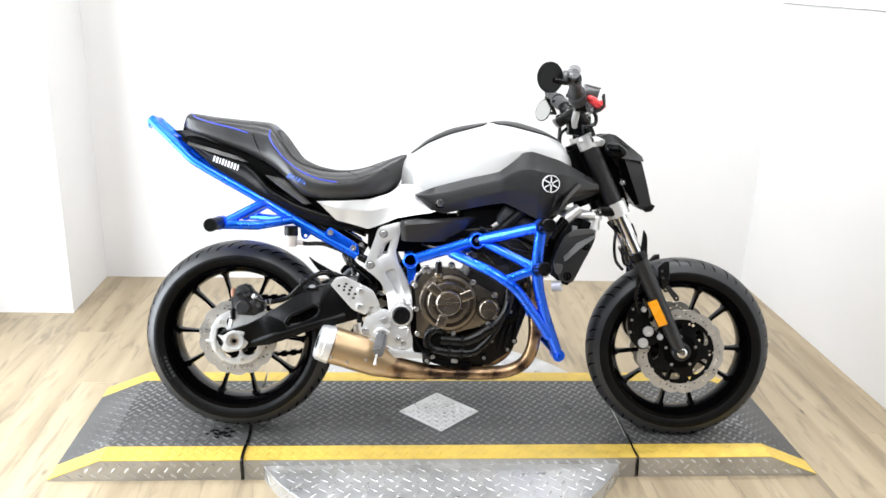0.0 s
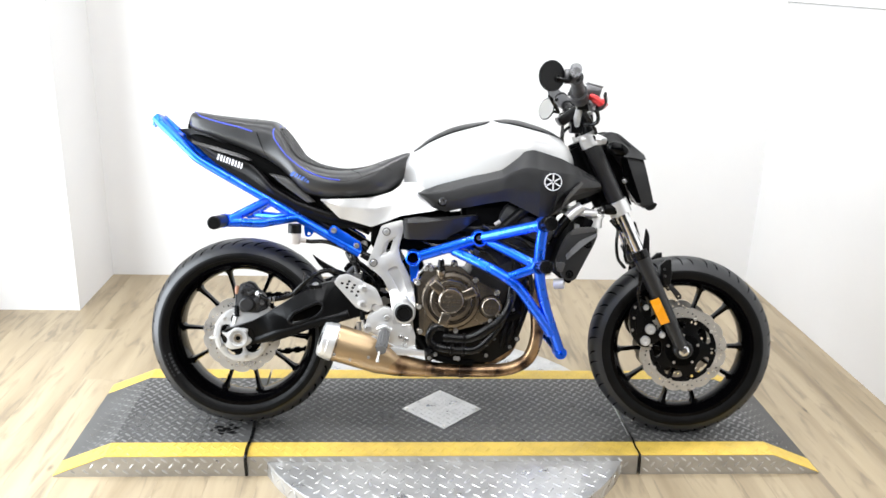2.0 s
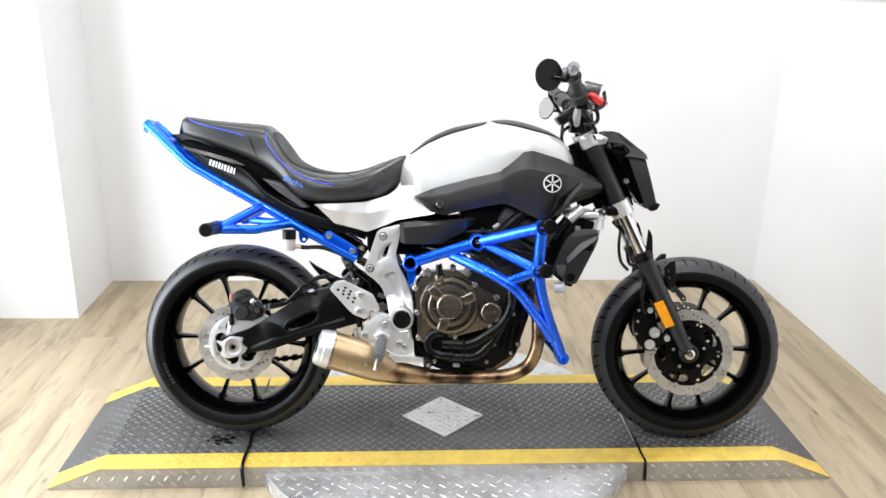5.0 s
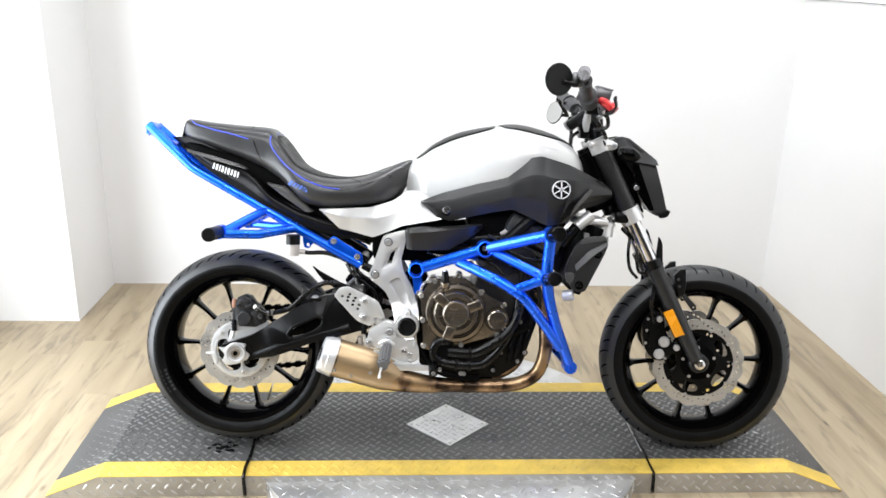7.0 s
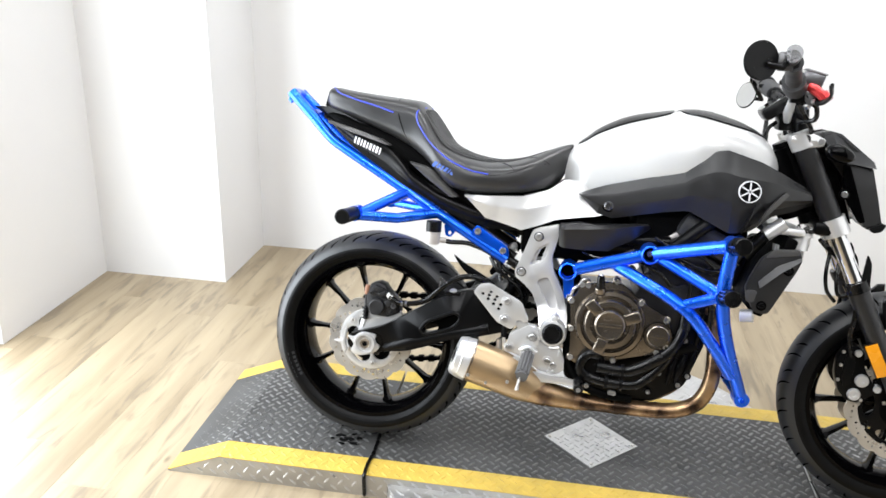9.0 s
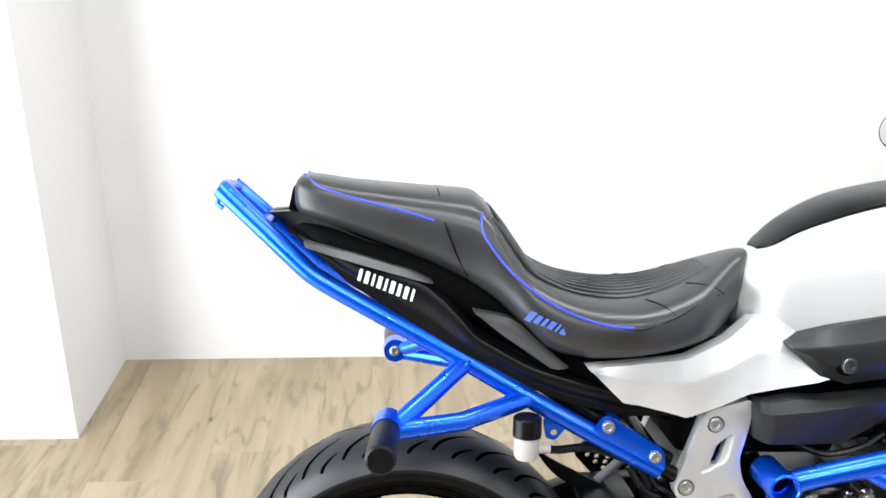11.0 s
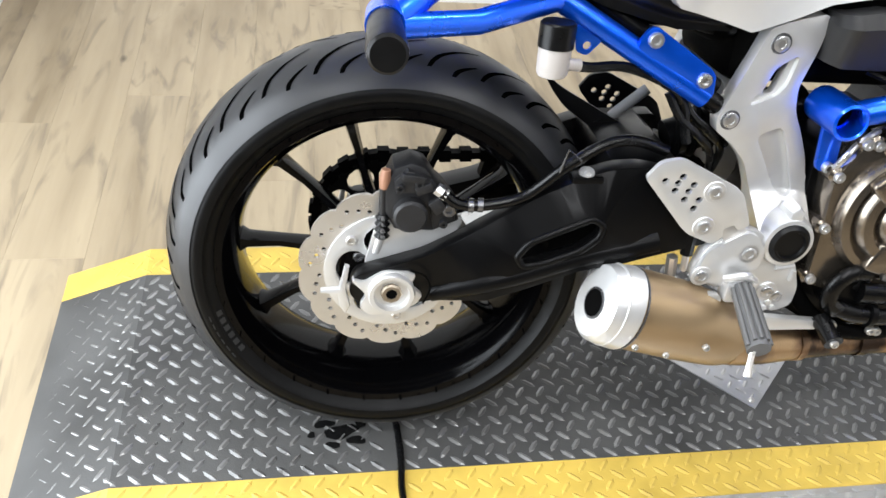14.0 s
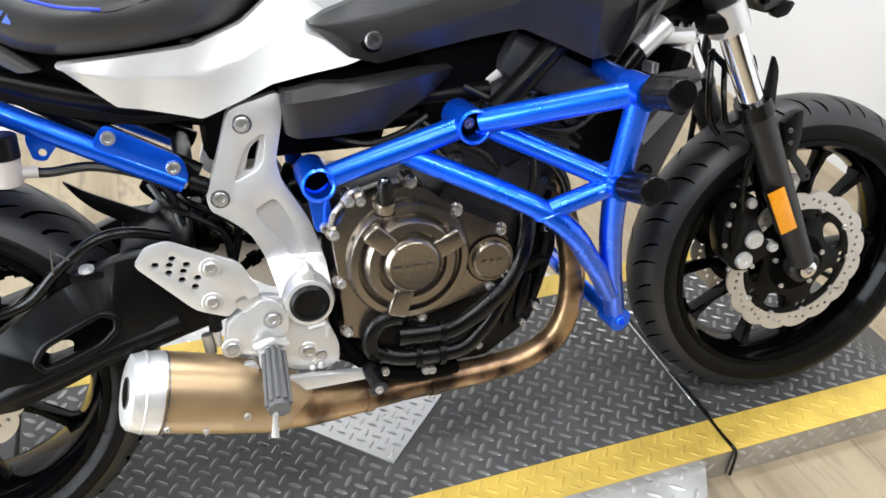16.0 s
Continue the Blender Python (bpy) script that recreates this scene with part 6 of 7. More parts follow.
def on_fork(t, y):
    p = TOPF.lerp(AX, t)
    return (p.x, y, p.z)


for s in (-1, 1):
    y = s * 0.091
    fk = part("fork_leg", tube([on_fork(0.53, y), on_fork(0.56, y), on_fork(0.80, y), on_fork(0.97, y)], [0.027, 0.0265, 0.024, 0.021], n=20), M_INTAKE, bike, "satin dark grey lower fork leg")
    part("fork_seal", tube([on_fork(0.515, y), on_fork(0.55, y)], 0.030, n=20), M_HOSE, fk)
    part("stanchion", tube([on_fork(0.30, y), on_fork(0.53, y)], 0.0205, n=20), M_CHROME, fk, "chrome fork tube")
    part("fork_cover", tube([on_fork(0.02, y), on_fork(0.31, y)], 0.027, n=20), M_INTAKE, fk, "black upper fork tube")
    part("axle_lug", revolve([(0, y - s * 0.024), (0.029, y - s * 0.024), (0.030, y - s * 0.002), (0.025, y + s * 0.004), (0.020, y + s * 0.004), (0.018, y + s * 0.001), (0, y + s * 0.001)], FC[0] - 0.002, FC[1] + 0.002, 28), M_INTAKE, fk)
    part("axle_end", revolve([(0.007, y), (0.016, y), (0.016, y + s * 0.010), (0.012, y + s * 0.013), (0.007, y + s * 0.013), (0.007, y + s * 0.004), (0, y + s * 0.004)], FC[0] - 0.002, FC[1] + 0.002, 20), M_CHROME, fk, "bright hollow axle end")
    part("lower_clamp", tube([on_fork(0.285, y), on_fork(0.345, y)], 0.033, n=20), M_ALU, bike, "silver lower fork clamp")
    part("top_clamp", tube([on_fork(-0.02, y), on_fork(0.035, y)], 0.032, n=20), M_ALU, bike, "silver top fork clamp")
    part("pinch_lug", plate([(0.405, 0.985), (0.440, 0.985), (0.468, 0.972), (0.464, 0.956), (0.430, 0.950), (0.402, 0.958)], s * 0.118, s * 0.09, (), 0.005), M_ALU, bike, "silver clamp lug")
    part("pinch_bolt", disc_at(0.456, s * 0.117, 0.967, 0.0075, s * 0.124), M_ZINC, bike)
    part("stem_cap", disc_at(0.420, s * 0.117, 0.970, 0.012, s * 0.121), M_SOCKET, bike)
    # guards and hose beside the legs
    part("fork_fin", plate([(0.605, 0.70), (0.618, 0.675), (0.622, 0.60), (0.600, 0.60), (0.60, 0.64)], s * 0.098, s * 0.106, (), 0.002), M_PLASTIC, bike)
    part("fork_fin", plate([(0.578, 0.70), (0.588, 0.68), (0.602, 0.60), (0.585, 0.60)], s * 0.085, s * 0.092, (), 0.002), M_PLASTIC, bike)
    stay = part("fender_stay", plate([(0.6646, 0.5751), (0.6817, 0.5937), (0.6978, 0.5959), (0.7022, 0.5504), (0.6988, 0.5138), (0.681, 0.5079), (0.6733, 0.5315)], s * 0.062, s * 0.080, (), 0.003, False), M_PLASTIC, bike, "black bracket for a missing fender")
    part("stay_link", plate([(0.6879, 0.5135), (0.7003, 0.5193), (0.7369, 0.4816), (0.7377, 0.4687), (0.7252, 0.4648), (0.7154, 0.4774)], s * 0.070, s * 0.076, [ellipse(0.7291, 0.4759, 0.0032, 0.0032, 10)], 0.001, False), M_CAST, stay, "grey bracket tab")
    for k in range(2):
        bolt(stay, 0.6766 + 0.004 * k, s * 0.080, 0.5631 - 0.022 * k, 0.0055, s * 0.004, M_SOCKET)
    # caliper behind the leg
    cal = part("front_caliper", plate([(0.598, 0.446), (0.622, 0.456), (0.642, 0.440), (0.646, 0.400), (0.668, 0.366), (0.684, 0.350), (0.678, 0.330), (0.640, 0.304), (0.616, 0.306), (0.592, 0.330), (0.580, 0.372), (0.582, 0.420)], s * 0.078, s * 0.038, (), 0.007), M_SATIN, bike, "black front brake caliper")
    part("caliper_bridge", plate([(0.600, 0.430), (0.616, 0.436), (0.624, 0.400), (0.616, 0.350), (0.602, 0.344), (0.594, 0.380)], s * 0.084, s * 0.07, (), 0.004), M_SATIN, cal)
    for x, z, r in ((0.645, 0.365, 0.0175), (0.631, 0.3255, 0.0165), (0.684, 0.3475, 0.0100), (0.627, 0.4365, 0.0095)):
        part("caliper_bolt", revolve([(0, s * 0.068), (r, s * 0.068), (r, s * 0.082), (r * 0.85, s * 0.086), (r * 0.35, s * 0.086), (r * 0.3, s * 0.083), (0, s * 0.083)], x, z, 20), M_ALU, cal, "bright round caliper bolt")
    for x, z in ((0.592, 0.436), (0.590, 0.400), (0.588, 0.360), (0.650, 0.312), (0.660, 0.386)):
        bolt(cal, x, s * 0.077, z, 0.0055, s * 0.006, M_STEEL)
    part("brake_hose", tube([(0.612, s * 0.080, 0.425), (0.597, s * 0.092, 0.48), (0.600, s * 0.096, 0.56), (0.575, s * 0.09, 0.64), (0.52, s * 0.06, 0.70)], 0.006, curve=5, n=8), M_HOSE, bike)
    rf = part("side_reflector", plate([(0.629, 0.466), (0.657, 0.478), (0.697, 0.400), (0.669, 0.389)], s * 0.120, s * 0.114, (), 0.0012, False), M_AMBER, bike, "amber side reflector")
    part("reflector_base", plate([(0.6265, 0.468), (0.658, 0.481), (0.700, 0.399), (0.668, 0.3865)], s * 0.1145, s * 0.104, (), 0.001, False), M_PLASTIC, rf)

part("steering_stem", tube([(0.39, 0, 0.96), (0.485, 0, 0.76)], 0.035, n=20), M_SATIN, bike)
part("top_bridge", box(0.385, 0.455, -0.12, 0.12, 0.958, 0.978, bevel=0.008), M_ALU, bike, "silver top bridge")
part("lower_bridge", box(0.47, 0.54, -0.12, 0.12, 0.735, 0.77, bevel=0.01), M_SATIN, bike, "black lower bridge")
part("head_tube", tube([(0.36, 0, 0.93), (0.44, 0, 0.77)], 0.045, n=20), M_SATIN, bike)
part("cable_loop", tube([(0.53, -0.05, 0.70), (0.522, -0.07, 0.64), (0.53, -0.07, 0.59), (0.555, -0.06, 0.56)], 0.005, curve=5, n=8), M_HOSE, bike)
part("cable_loop", tube([(0.555, -0.05, 0.68), (0.548, -0.075, 0.62), (0.560, -0.08, 0.58), (0.60, -0.08, 0.60)], 0.005, curve=5, n=8), M_HOSE, bike)

# headlight and its cowl
cowl = [(0.470, 0.945), (0.466, 0.985), (0.486, 0.9915), (0.508, 0.985), (0.588, 0.923), (0.593, 0.905), (0.618, 0.792), (0.632, 0.776), (0.626, 0.761), (0.600, 0.756), (0.580, 0.776), (0.532, 0.870)]
hl = part("headlight", plate(cowl, -0.080, 0.080, (), 0.010, False), M_PLASTIC, bike, "black angular headlight cowl")
for s in (-1, 1):
    part("visor", skin([(0.463, 0.989), (0.486, 0.9935), (0.509, 0.988), (0.592, 0.9245)], [(0.480, 0.950), (0.497, 0.967), (0.524, 0.9185), (0.595, 0.909)], lambda u, v: 0.074 + 0.020 * v, 0.02, n=20, m=6, curve=False, side=s), M_CAST, hl, "grey headlight visor")
    part("cowl_cheek", skin([(0.530, 0.915), (0.592, 0.905)], [(0.588, 0.762), (0.630, 0.772)], lambda u, v: 0.086 + 0.006 * math.sin(math.pi * v) - 0.008 * u, 0.02, n=10, m=12, side=s), M_INTAKE, hl, "dark grey cowl cheek")
    part("cowl_bracket", plate([(0.520, 0.912), (0.534, 0.915), (0.588, 0.776), (0.574, 0.772), (0.544, 0.815), (0.528, 0.860)], s * 0.099, s * 0.080, (), 0.003), M_RIM, hl, "gloss black cowl bracket")
    part("cowl_lip", plate([(0.600, 0.760), (0.632, 0.776), (0.640, 0.772), (0.632, 0.755), (0.612, 0.749)], s * 0.086, s * 0.07, (), 0.002), M_PLASTIC, hl)
    part("bolt_washer", disc_at(0.530, s * 0.098, 0.842, 0.0135, s * 0.103), M_DEEP, hl)
    bolt(hl, 0.530, s * 0.1025, 0.842, 0.0095, s * 0.005)
# Added black filler, so no bright wall shows between fork and cowl.
part("cowl_filler", plate([(0.4512, 0.9443), (0.5028, 0.9256), (0.5659, 0.7641), (0.5049, 0.772)], -0.055, 0.055, (), 0.004, False), M_DEEP, hl, "black filler closing the gap behind the cowl")
part("lens", loft([(0.596, 0.79, 0.885, 0.070), (0.612, 0.795, 0.86, 0.064), (0.622, 0.80, 0.83, 0.05)], n=24, e=3), M_MIRROR, hl, "clear headlight lens")
for s in (-1, 1):
    bm = loft(dense([(-0.036, -0.004, 0.004, 0.006), (-0.030, -0.015, 0.014, 0.016), (-0.012, -0.022, 0.021, 0.023), (0.010, -0.021, 0.018, 0.022), (0.026, -0.013, 0.010, 0.015), (0.033, -0.004, 0.002, 0.005)], 4), n=20, e=2.2)
    bmesh.ops.transform(bm, matrix=Matrix.Translation((0.499, s * 0.150, 0.943)) @ Matrix.Rotation(radians(14), 4, "Y"), verts=bm.verts)
    sig = part("indicator", bm, M_RIM, bike, "small black turn signal")
    part("indicator_stem", tube([(0.502, s * 0.080, 0.938), (0.500, s * 0.13, 0.942)], 0.010, n=12), M_HOSE, sig)

# radiator
rad = part("radiator", box(-0.012, 0.018, -0.155, 0.155, -0.11, 0.10, bevel=0.006, m=Matrix.Translation((0.375, 0, 0.625)) @ Matrix.Rotation(radians(18), 4, "Y")), M_DEEP, bike, "black radiator")
for k in range(18):
    mm2 = Matrix.Translation((0.375, 0, 0.625)) @ Matrix.Rotation(radians(18), 4, "Y")
    part("core_fin", box(0.018, 0.021, -0.13, 0.13, -0.10 + k * 0.0112, -0.097 + k * 0.0112, m=mm2), M_GREYP, rad)
for s in (-1, 1):
    shroud = part("radiator_shroud", plate([(0.339, 0.667), (0.365, 0.688), (0.425, 0.696), (0.434, 0.669), (0.424, 0.642), (0.368, 0.526), (0.335, 0.528), (0.32, 0.557), (0.307, 0.587), (0.318, 0.62)], s * 0.165, s * 0.145, (), 0.005), M_INTAKE, bike, "black radiator side cover")
    # Facets angled to the light get a lighter grey that paints it in.
    part("shroud_facet", skin([(0.336, 0.607), (0.379, 0.652), (0.431, 0.677)], [(0.341, 0.592), (0.383, 0.632), (0.43, 0.668)], lambda u, v: 0.166 + 0.007 * v, 0.02, n=12, m=4, curve=False, side=s), M_LIT_FACET, shroud)
    part("shroud_facet", plate([(0.364, 0.692), (0.422, 0.695), (0.429, 0.683), (0.345, 0.668)], s * 0.168, s * 0.16, (), 0.002), M_LIT_FACET, shroud)
    part("shroud_facet", plate([(0.306, 0.585), (0.338, 0.585), (0.33, 0.553), (0.314, 0.554)], s * 0.168, s * 0.16, (), 0.002), M_LIT_FACET, shroud)
    for x, z in [(0.404, 0.641), (0.351, 0.547)]:
        # Raised black disc painted as the shade of the bolt's recess.
        part("bolt_recess", disc_at(x, s * 0.160, z, 0.0125, s * 0.1672), M_DEEP, shroud)
        bolt(shroud, x, s * 0.167, z, 0.0095, s * 0.004, M_SATIN)
    part("rad_neck", tube([(0.345, s * 0.13, 0.721), (0.387, s * 0.13, 0.756)], 0.0175, n=20), M_ALU, bike, "silver sleeve on the radiator hose")
    part("rad_hose", tube([(0.306, s * 0.12, 0.663), (0.321, s * 0.127, 0.689), (0.345, s * 0.13, 0.721)], 0.0165, n=16, curve=4), M_HOSE, bike, "black radiator hose")
    part("rad_outlet", tube([(0.309, s * 0.14, 0.512), (0.338, s * 0.15, 0.516)], 0.0165, n=16), M_ALU, bike, "silver radiator outlet")
filler = part("rad_filler", tube([(0.432, -0.085, 0.690), (0.436, -0.085, 0.722)], [0.030, 0.028], n=24), M_ALU, bike, "silver radiator filler neck")
part("rad_cap", tube([(0.436, -0.085, 0.722), (0.4365, -0.085, 0.729), (0.437, -0.085, 0.733)], [0.033, 0.033, 0.026], n=24), M_ALU, filler, "ribbed silver radiator cap")
for k in range(10):
    part("neck_fin", box(0.372 + k * 0.0075, 0.3755 + k * 0.0075, -0.128, -0.10, 0.684 - k * 0.0012, 0.700 - k * 0.0012), M_ALU, rad)
for k in range(9):
    a = k * 2.4
    part("crumpled_foil", plate([(0.420 + 0.007 * k, 0.735 + 0.004 * math.sin(a)), (0.430 + 0.007 * k, 0.748 + 0.006 * math.cos(a)), (0.436 + 0.007 * k, 0.733 + 0.004 * math.cos(a * 1.7))], -0.105 + 0.006 * math.sin(a * 1.3), -0.095 + 0.006 * math.cos(a), (), 0.0, False), M_CHROME, rad, "", smooth=False)
part("rad_tank", box(0.34, 0.44, -0.135, 0.135, 0.725, 0.745, bevel=0.008), M_ALU, bike)

# handlebar
bar = part("handlebar", tube([(0.332, -0.40, 1.142), (0.352, -0.29, 1.108), (0.378, -0.16, 1.068), (0.408, -0.07, 1.030), (0.412, 0, 1.028), (0.408, 0.07, 1.030), (0.378, 0.16, 1.068), (0.352, 0.29, 1.108), (0.332, 0.40, 1.142)], 0.0125, n=14, curve=5), M_SATIN, bike, "black tubular handlebar")
for s in (-1, 1):
    part("riser", tube([(0.418, s * 0.05, 0.975), (0.410, s * 0.05, 1.045)], 0.019, n=16), M_SATIN, bar, "black bar riser")
    part("grip", tube([(0.334, s * 0.385, 1.138), (0.337, s * 0.365, 1.132), (0.354, s * 0.275, 1.104)], [0.0205, 0.018, 0.019], n=18), M_GRIP, bar, "dark grey rubber grip")
    part("grip_flange", tube([(0.353, s * 0.280, 1.105), (0.355, s * 0.268, 1.102)], 0.026, n=18), M_GRIP, bar)
    part("bar_end", tube([(0.334, s * 0.386, 1.138), (0.330, s * 0.40, 1.142), (0.327, s * 0.425, 1.150)], [0.013, 0.012, 0.014], n=18), M_SOCKET, bar, "dark bar end weight")
    part("switch_box", tube([(0.356, s * 0.262, 1.100), (0.362, s * 0.235, 1.092), (0.370, s * 0.20, 1.080)], [0.026, 0.028, 0.022], n=14, flat=0.85), M_GRIP, bar, "dark switch housing")
    part("switch", box(-0.012, 0.012, -0.010, 0.010, -0.006, 0.006, bevel=0.003, m=Matrix.Translation((0.340, s * 0.235, 1.10))), M_PLASTIC, bar)
    part("lever", tube([(0.398, s * 0.20, 1.068), (0.424, s * 0.24, 1.060), (0.428, s * 0.32, 1.074), (0.416, s * 0.380, 1.094)], [0.009, 0.008, 0.006, 0.008], n=10, curve=4, flat=0.6), M_SATIN, bar, "black lever blade")
    part("perch", box(-0.022, 0.030, -0.02, 0.02, -0.015, 0.018, bevel=0.005, m=Matrix.Translation((0.382, s * 0.195, 1.070))), M_SATIN, bar)
red = part("lever_adjuster", tube([(0.396, -0.215, 1.096), (0.410, -0.222, 1.088), (0.432, -0.232, 1.072)], [0.009, 0.0125, 0.010], n=10), M_RED, bar, "red anodised lever adjuster")
part("adjuster_knob", tube([(0.424, -0.230, 1.080), (0.438, -0.236, 1.064)], 0.0135, n=8), M_RED, bar)
part("red_collar", tube([(0.370, -0.205, 1.118), (0.380, -0.212, 1.106)], 0.006, n=8), M_RED, bar)
tilt = Matrix.Translation((0.408, -0.180, 1.113)) @ Matrix.Rotation(radians(14), 4, "Y")
part("fluid_box", box(-0.024, 0.022, -0.026, 0.026, -0.016, 0.014, bevel=0.004, m=tilt), M_SOCKET, bar, "grey brake fluid reservoir")
part("box_lid", box(-0.026, 0.024, -0.028, 0.028, 0.0145, 0.019, bevel=0.002, m=tilt), M_GREYP, bar)
for k, (x, y, z) in enumerate(((0.395, -0.205, 1.072), (0.408, -0.212, 1.060), (0.388, -0.19, 1.055), (0.402, -0.18, 1.046), (0.380, -0.21, 1.088))):
    part("control_screw", tube([(x, y, z), (x + 0.004, y - 0.012, z + 0.002)], 0.0065 - 0.0005 * k, n=8), M_ZINC if k % 2 else M_SATIN, bar)
part("lever_pivot", plate([(0.388, 1.085), (0.408, 1.082), (0.420, 1.064), (0.408, 1.050), (0.392, 1.058)], -0.218, -0.196, (), 0.003), M_SOCKET, bar, "grey lever pivot block")
part("mirror_arm_bolt", tube([(0.318, -0.398, 1.150), (0.314, -0.400, 1.160)], 0.007, n=8), M_CHROME, bar)
part("clamp_block", box(-0.016, 0.016, -0.012, 0.012, -0.020, 0.020, bevel=0.004, m=Matrix.Translation((0.316, -0.395, 1.140))), M_SOCKET, bar, "grey mirror clamp block")
for dz in (-0.010, 0.010):
    part("clamp_screw", tube([(0.316, -0.404, 1.140 + dz), (0.316, -0.412, 1.140 + dz)], 0.0045, n=8), M_CHROME, bar)
part("cable_run", tube([(0.40, -0.19, 1.06), (0.422, -0.19, 1.05), (0.424, -0.18, 1.02), (0.39, -0.16, 1.012)], 0.006, curve=5, n=8), M_HOSE, bar)
part("cable_run", tube([(0.38, -0.2, 1.055), (0.415, -0.16, 1.01), (0.43, -0.12, 0.99), (0.44, -0.06, 0.955)], 0.006, curve=5, n=8), M_HOSE, bar)
part("cable_run", tube([(0.36, 0.2, 1.07), (0.35, 0.12, 1.00), (0.345, 0.06, 0.96), (0.36, 0.02, 0.92)], 0.006, curve=5, n=8), M_HOSE, bar)
part("cable_run", tube([(0.355, -0.05, 1.005), (0.335, -0.07, 0.985), (0.335, -0.08, 0.94), (0.35, -0.08, 0.905)], 0.005, curve=5, n=8), M_HOSE, bar)
part("throttle_cable", tube([(0.372, -0.185, 1.075), (0.372, -0.12, 1.035), (0.376, -0.085, 1.012)], [0.009, 0.012, 0.009], curve=4, n=12), M_ALU, bar, "pale throttle cable elbow")
part("instrument", box(-0.036, 0.036, -0.062, 0.062, -0.017, 0.017, bevel=0.009, m=Matrix.Translation((0.352, 0.0, 1.040)) @ Matrix.Rotation(radians(-38), 4, "Y")), M_PLASTIC, bar, "black instrument housing")
part("dash_window", box(-0.030, 0.030, -0.054, 0.054, 0.0165, 0.0185, m=Matrix.Translation((0.352, 0.0, 1.040)) @ Matrix.Rotation(radians(-38), 4, "Y")), M_MIRROR, bar, "glossy display window")
part("dash_bracket", box(0.362, 0.41, -0.045, 0.045, 0.985, 1.032, bevel=0.006), M_SATIN, bar)
part("ignition", tube([(0.40, 0, 0.975), (0.396, 0, 1.0)], 0.02, n=16), M_CHROME, bar)

# the bars and wheel stand turned a little to the right
axis_p, axis_d = Vector((0.36, 0, 0.97)), Vector((0.456, 0, -0.89)).normalized()
steer = Matrix.Translation(axis_p) @ Matrix.Rotation(radians(5), 4, axis_d) @ Matrix.Translation(-axis_p)
seat_in = Matrix.Translation((0.004, 0.010, -0.004))
fixed = ("radiator", "rad_", "head_tube", "bolt")
for ob in [o for o in bpy.data.objects if o not in before_front] + front_parts:
    if ob.parent == bike and not ob.name.startswith(fixed):
        ob.matrix_basis = seat_in @ steer if ob in front_parts else steer

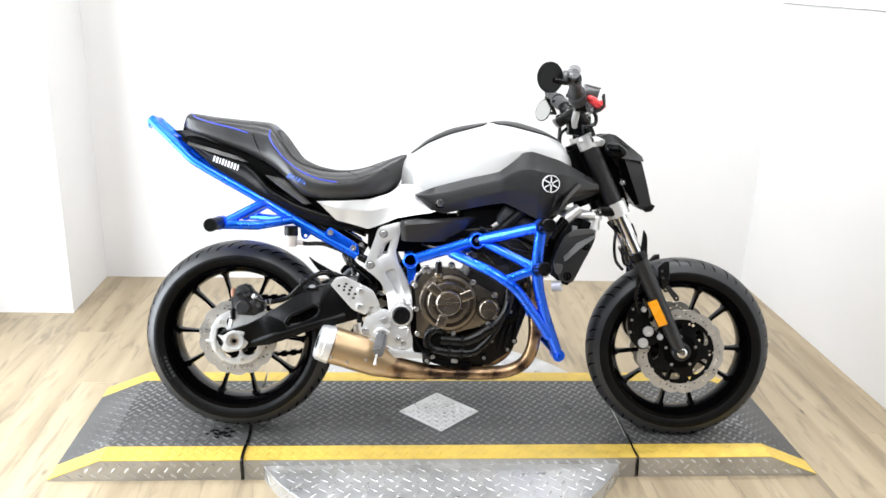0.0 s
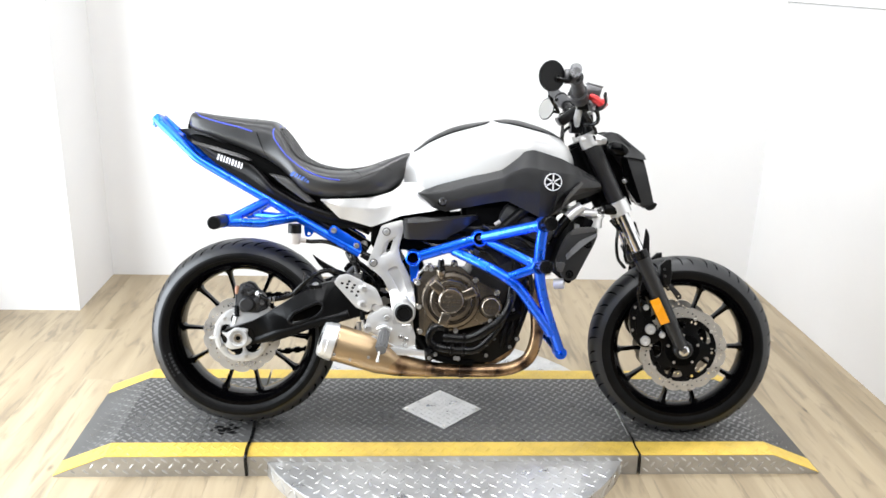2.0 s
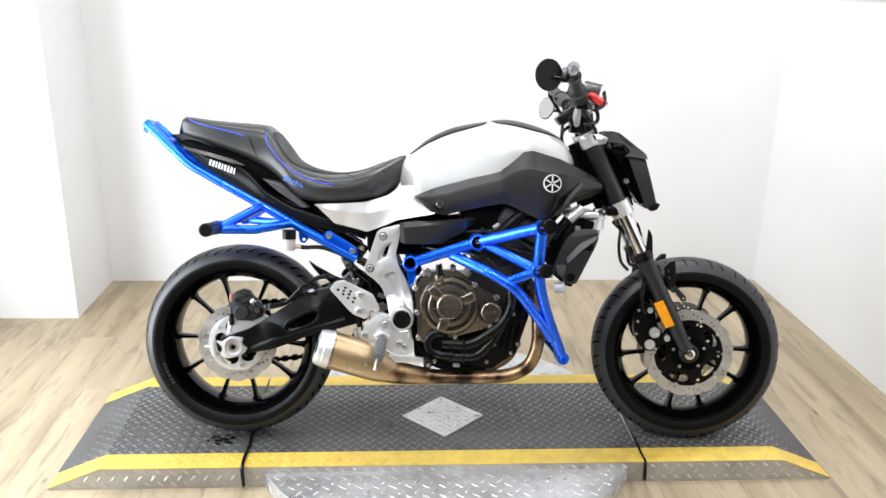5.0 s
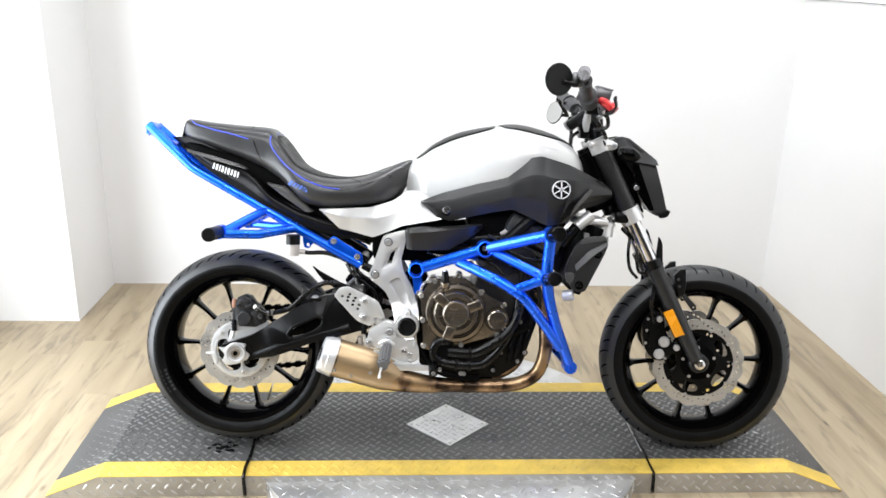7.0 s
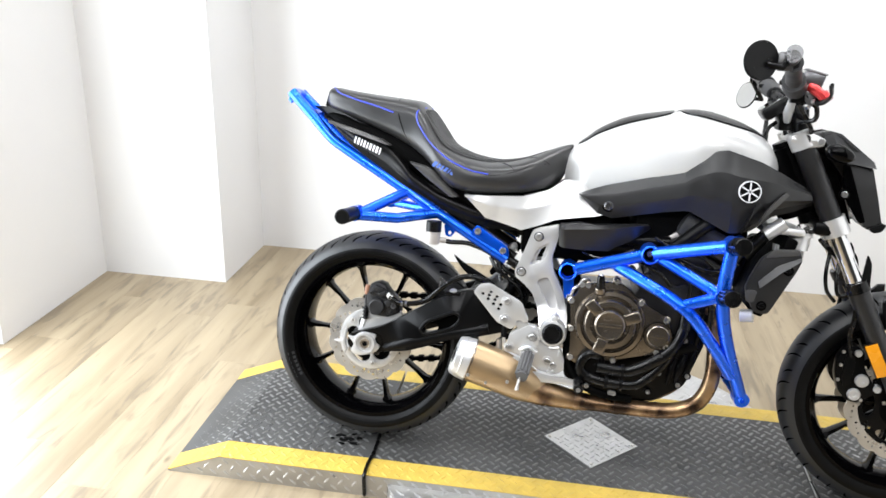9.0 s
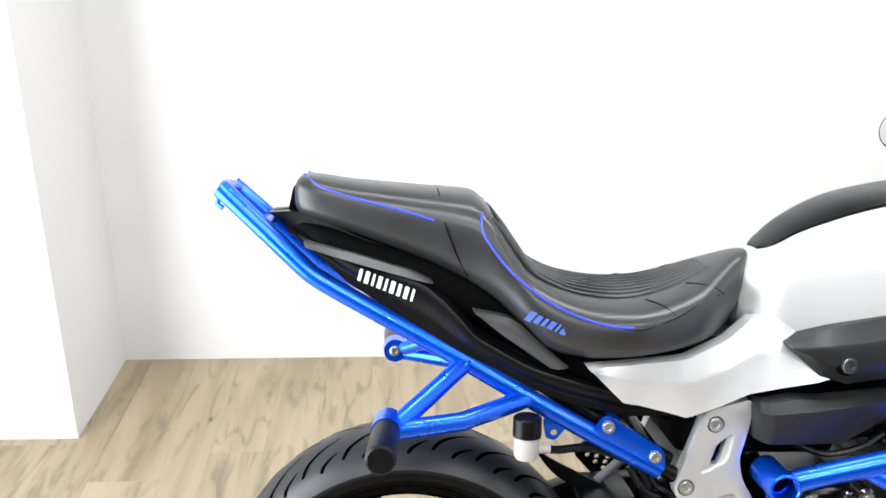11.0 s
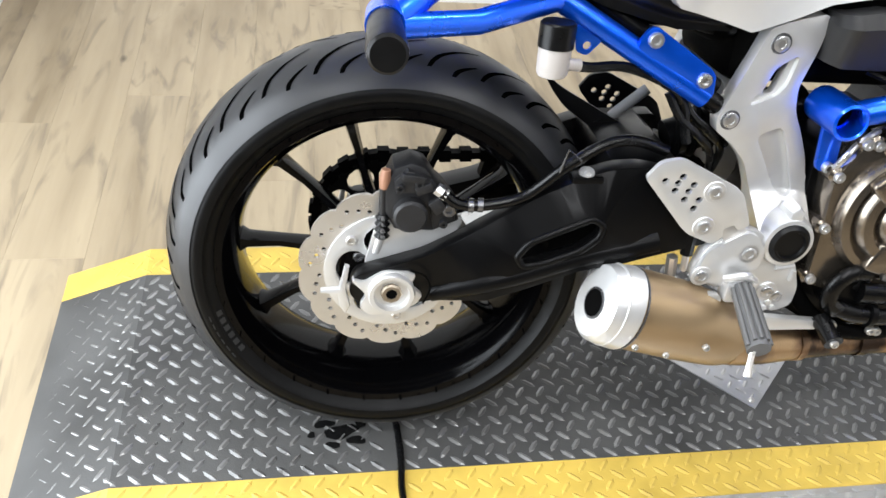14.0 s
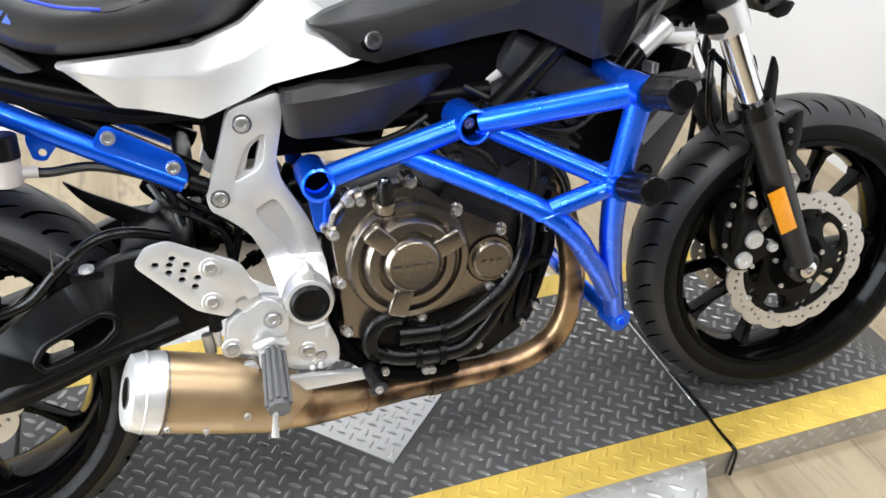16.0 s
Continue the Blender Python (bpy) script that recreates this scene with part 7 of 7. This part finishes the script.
for s in (-1, 1):
    c = Vector((0.232, -0.418, 1.122)) if s < 0 else Vector((0.357, 0.475, 1.093))
    facing = Vector((0.42, -0.90, -0.05)) if s < 0 else Vector((-0.81, -0.55, 0.17))
    mm2 = Matrix.Translation(c) @ facing.to_track_quat("Z", "Y").to_matrix().to_4x4()
    bm = bmesh.new()
    rows = []
    for r, z in ((0.0, -0.010), (0.03, -0.008), (0.038, -0.004), (0.040, 0.0), (0.039, 0.003), (0.037, 0.003)):
        rows.append([bm.verts.new(mm2 @ Vector((r * math.cos(t), r * math.sin(t), -s * z * (1 if s < 0 else -1)))) for t in (2 * math.pi * i / 32 for i in range(32))])
    for u, v in zip(rows, rows[1:]):
        for i in range(32):
            bm.faces.new((u[i], u[(i + 1) % 32], v[(i + 1) % 32], v[i]))
    bm.faces.new(rows[-1])
    bmesh.ops.remove_doubles(bm, verts=bm.verts, dist=1e-5)
    mir = part("mirror", bm, M_PLASTIC if s < 0 else M_MIRROR, bike, "round black bar-end mirror" if s < 0 else "round bar-end mirror showing its bright glass")
    part("mirror_rim", tube([mm2 @ Vector((0.040 * math.cos(t), 0.040 * math.sin(t), 0.0)) for t in (2 * math.pi * i / 36 for i in range(36))], 0.0024, n=6, closed=True), M_SATIN, mir, "thin black mirror rim")
    part("stem_clamp", tube([(0.300 if s < 0 else 0.372, s * 0.385, 1.130), (0.296 if s < 0 else 0.374, s * 0.425, 1.142)], 0.017, n=16), M_SOCKET if s < 0 else M_SATIN, mir, "round mirror clamp")
    part("mirror_stem", tube([(c.x + 0.012, c.y, c.z - 0.008), (c.x + 0.045, c.y * 0.985, c.z - 0.012), ((0.300 if s < 0 else 0.358), s * 0.405, 1.138)], [0.006, 0.007, 0.010], n=10), M_SATIN, mir)

# plain bars for the marks on tail and seat
def bars(name, parent, x, y, z, tilt, widths, gap, high, slant, material, label, turn=0.0):
    mark = None
    total = sum(widths) + gap * (len(widths) - 1)
    u = -total / 2
    for k, wd in enumerate(widths):
        m = Matrix.Translation((x, y, z)) @ Matrix.Rotation(radians(turn), 4, "Z") @ Matrix.Rotation(radians(tilt), 4, "Y")
        h = high * (1.25 if slant > 0.25 and k == 0 else 1.0)
        loop = [(u, -h / 2), (u + wd, -h / 2), (u + wd + slant * h, h / 2), (u + slant * h, h / 2)]
        bm = plate(loop, -0.0008, 0.0008, (), 0.0, False)
        bmesh.ops.transform(bm, matrix=m, verts=bm.verts)
        mark = part(name, bm, material, parent, label if mark is None else "")
        u += wd + gap
    return mark


for s in (-1, 1):
    bars("brand_bar", bike, -0.707, s * 0.0985, 0.8655, 18.5, (0.0048, 0.0062, 0.0034, 0.0058, 0.0034, 0.0064, 0.0048, 0.0060, 0.0036), 0.0052, 0.0178, -0.05, M_WHITE, "white brand mark bars", s * 13)
    bars("brand_bar", seat, -0.484, s * 0.1515, 0.824, 23, (0.009, 0.007, 0.005, 0.008, 0.003, 0.008), 0.0042, 0.0125, 0.3, M_BLUELET, "blue stitched brand mark bars")

# ---- plank floor ----
PW, PL = 0.152, 1.22
bm = box(0.0001, PW - 0.0001, 0.0001, PL - 0.0001, -0.006, 0.0, bevel=0.0004, seg=1)
plank_mesh = bpy.data.meshes.new("plank")
bm.to_mesh(plank_mesh)
bm.free()
plank_mesh.materials.append(M_WOOD)
for i in range(-15, 12):
    x = i * PW
    if x + PW < LEFT - 0.02 or x > RIGHT + 0.02:
        continue
    y = -1.0 - random.random() * PL
    while y < BACK + 0.02:
        p = new("plank", plank_mesh)
        p.parent = floor
        p.location = (x, y, 0)
        p.scale = (1, min(1.0, (BACK + 0.02 - y) / PL), 1)
        y += PL
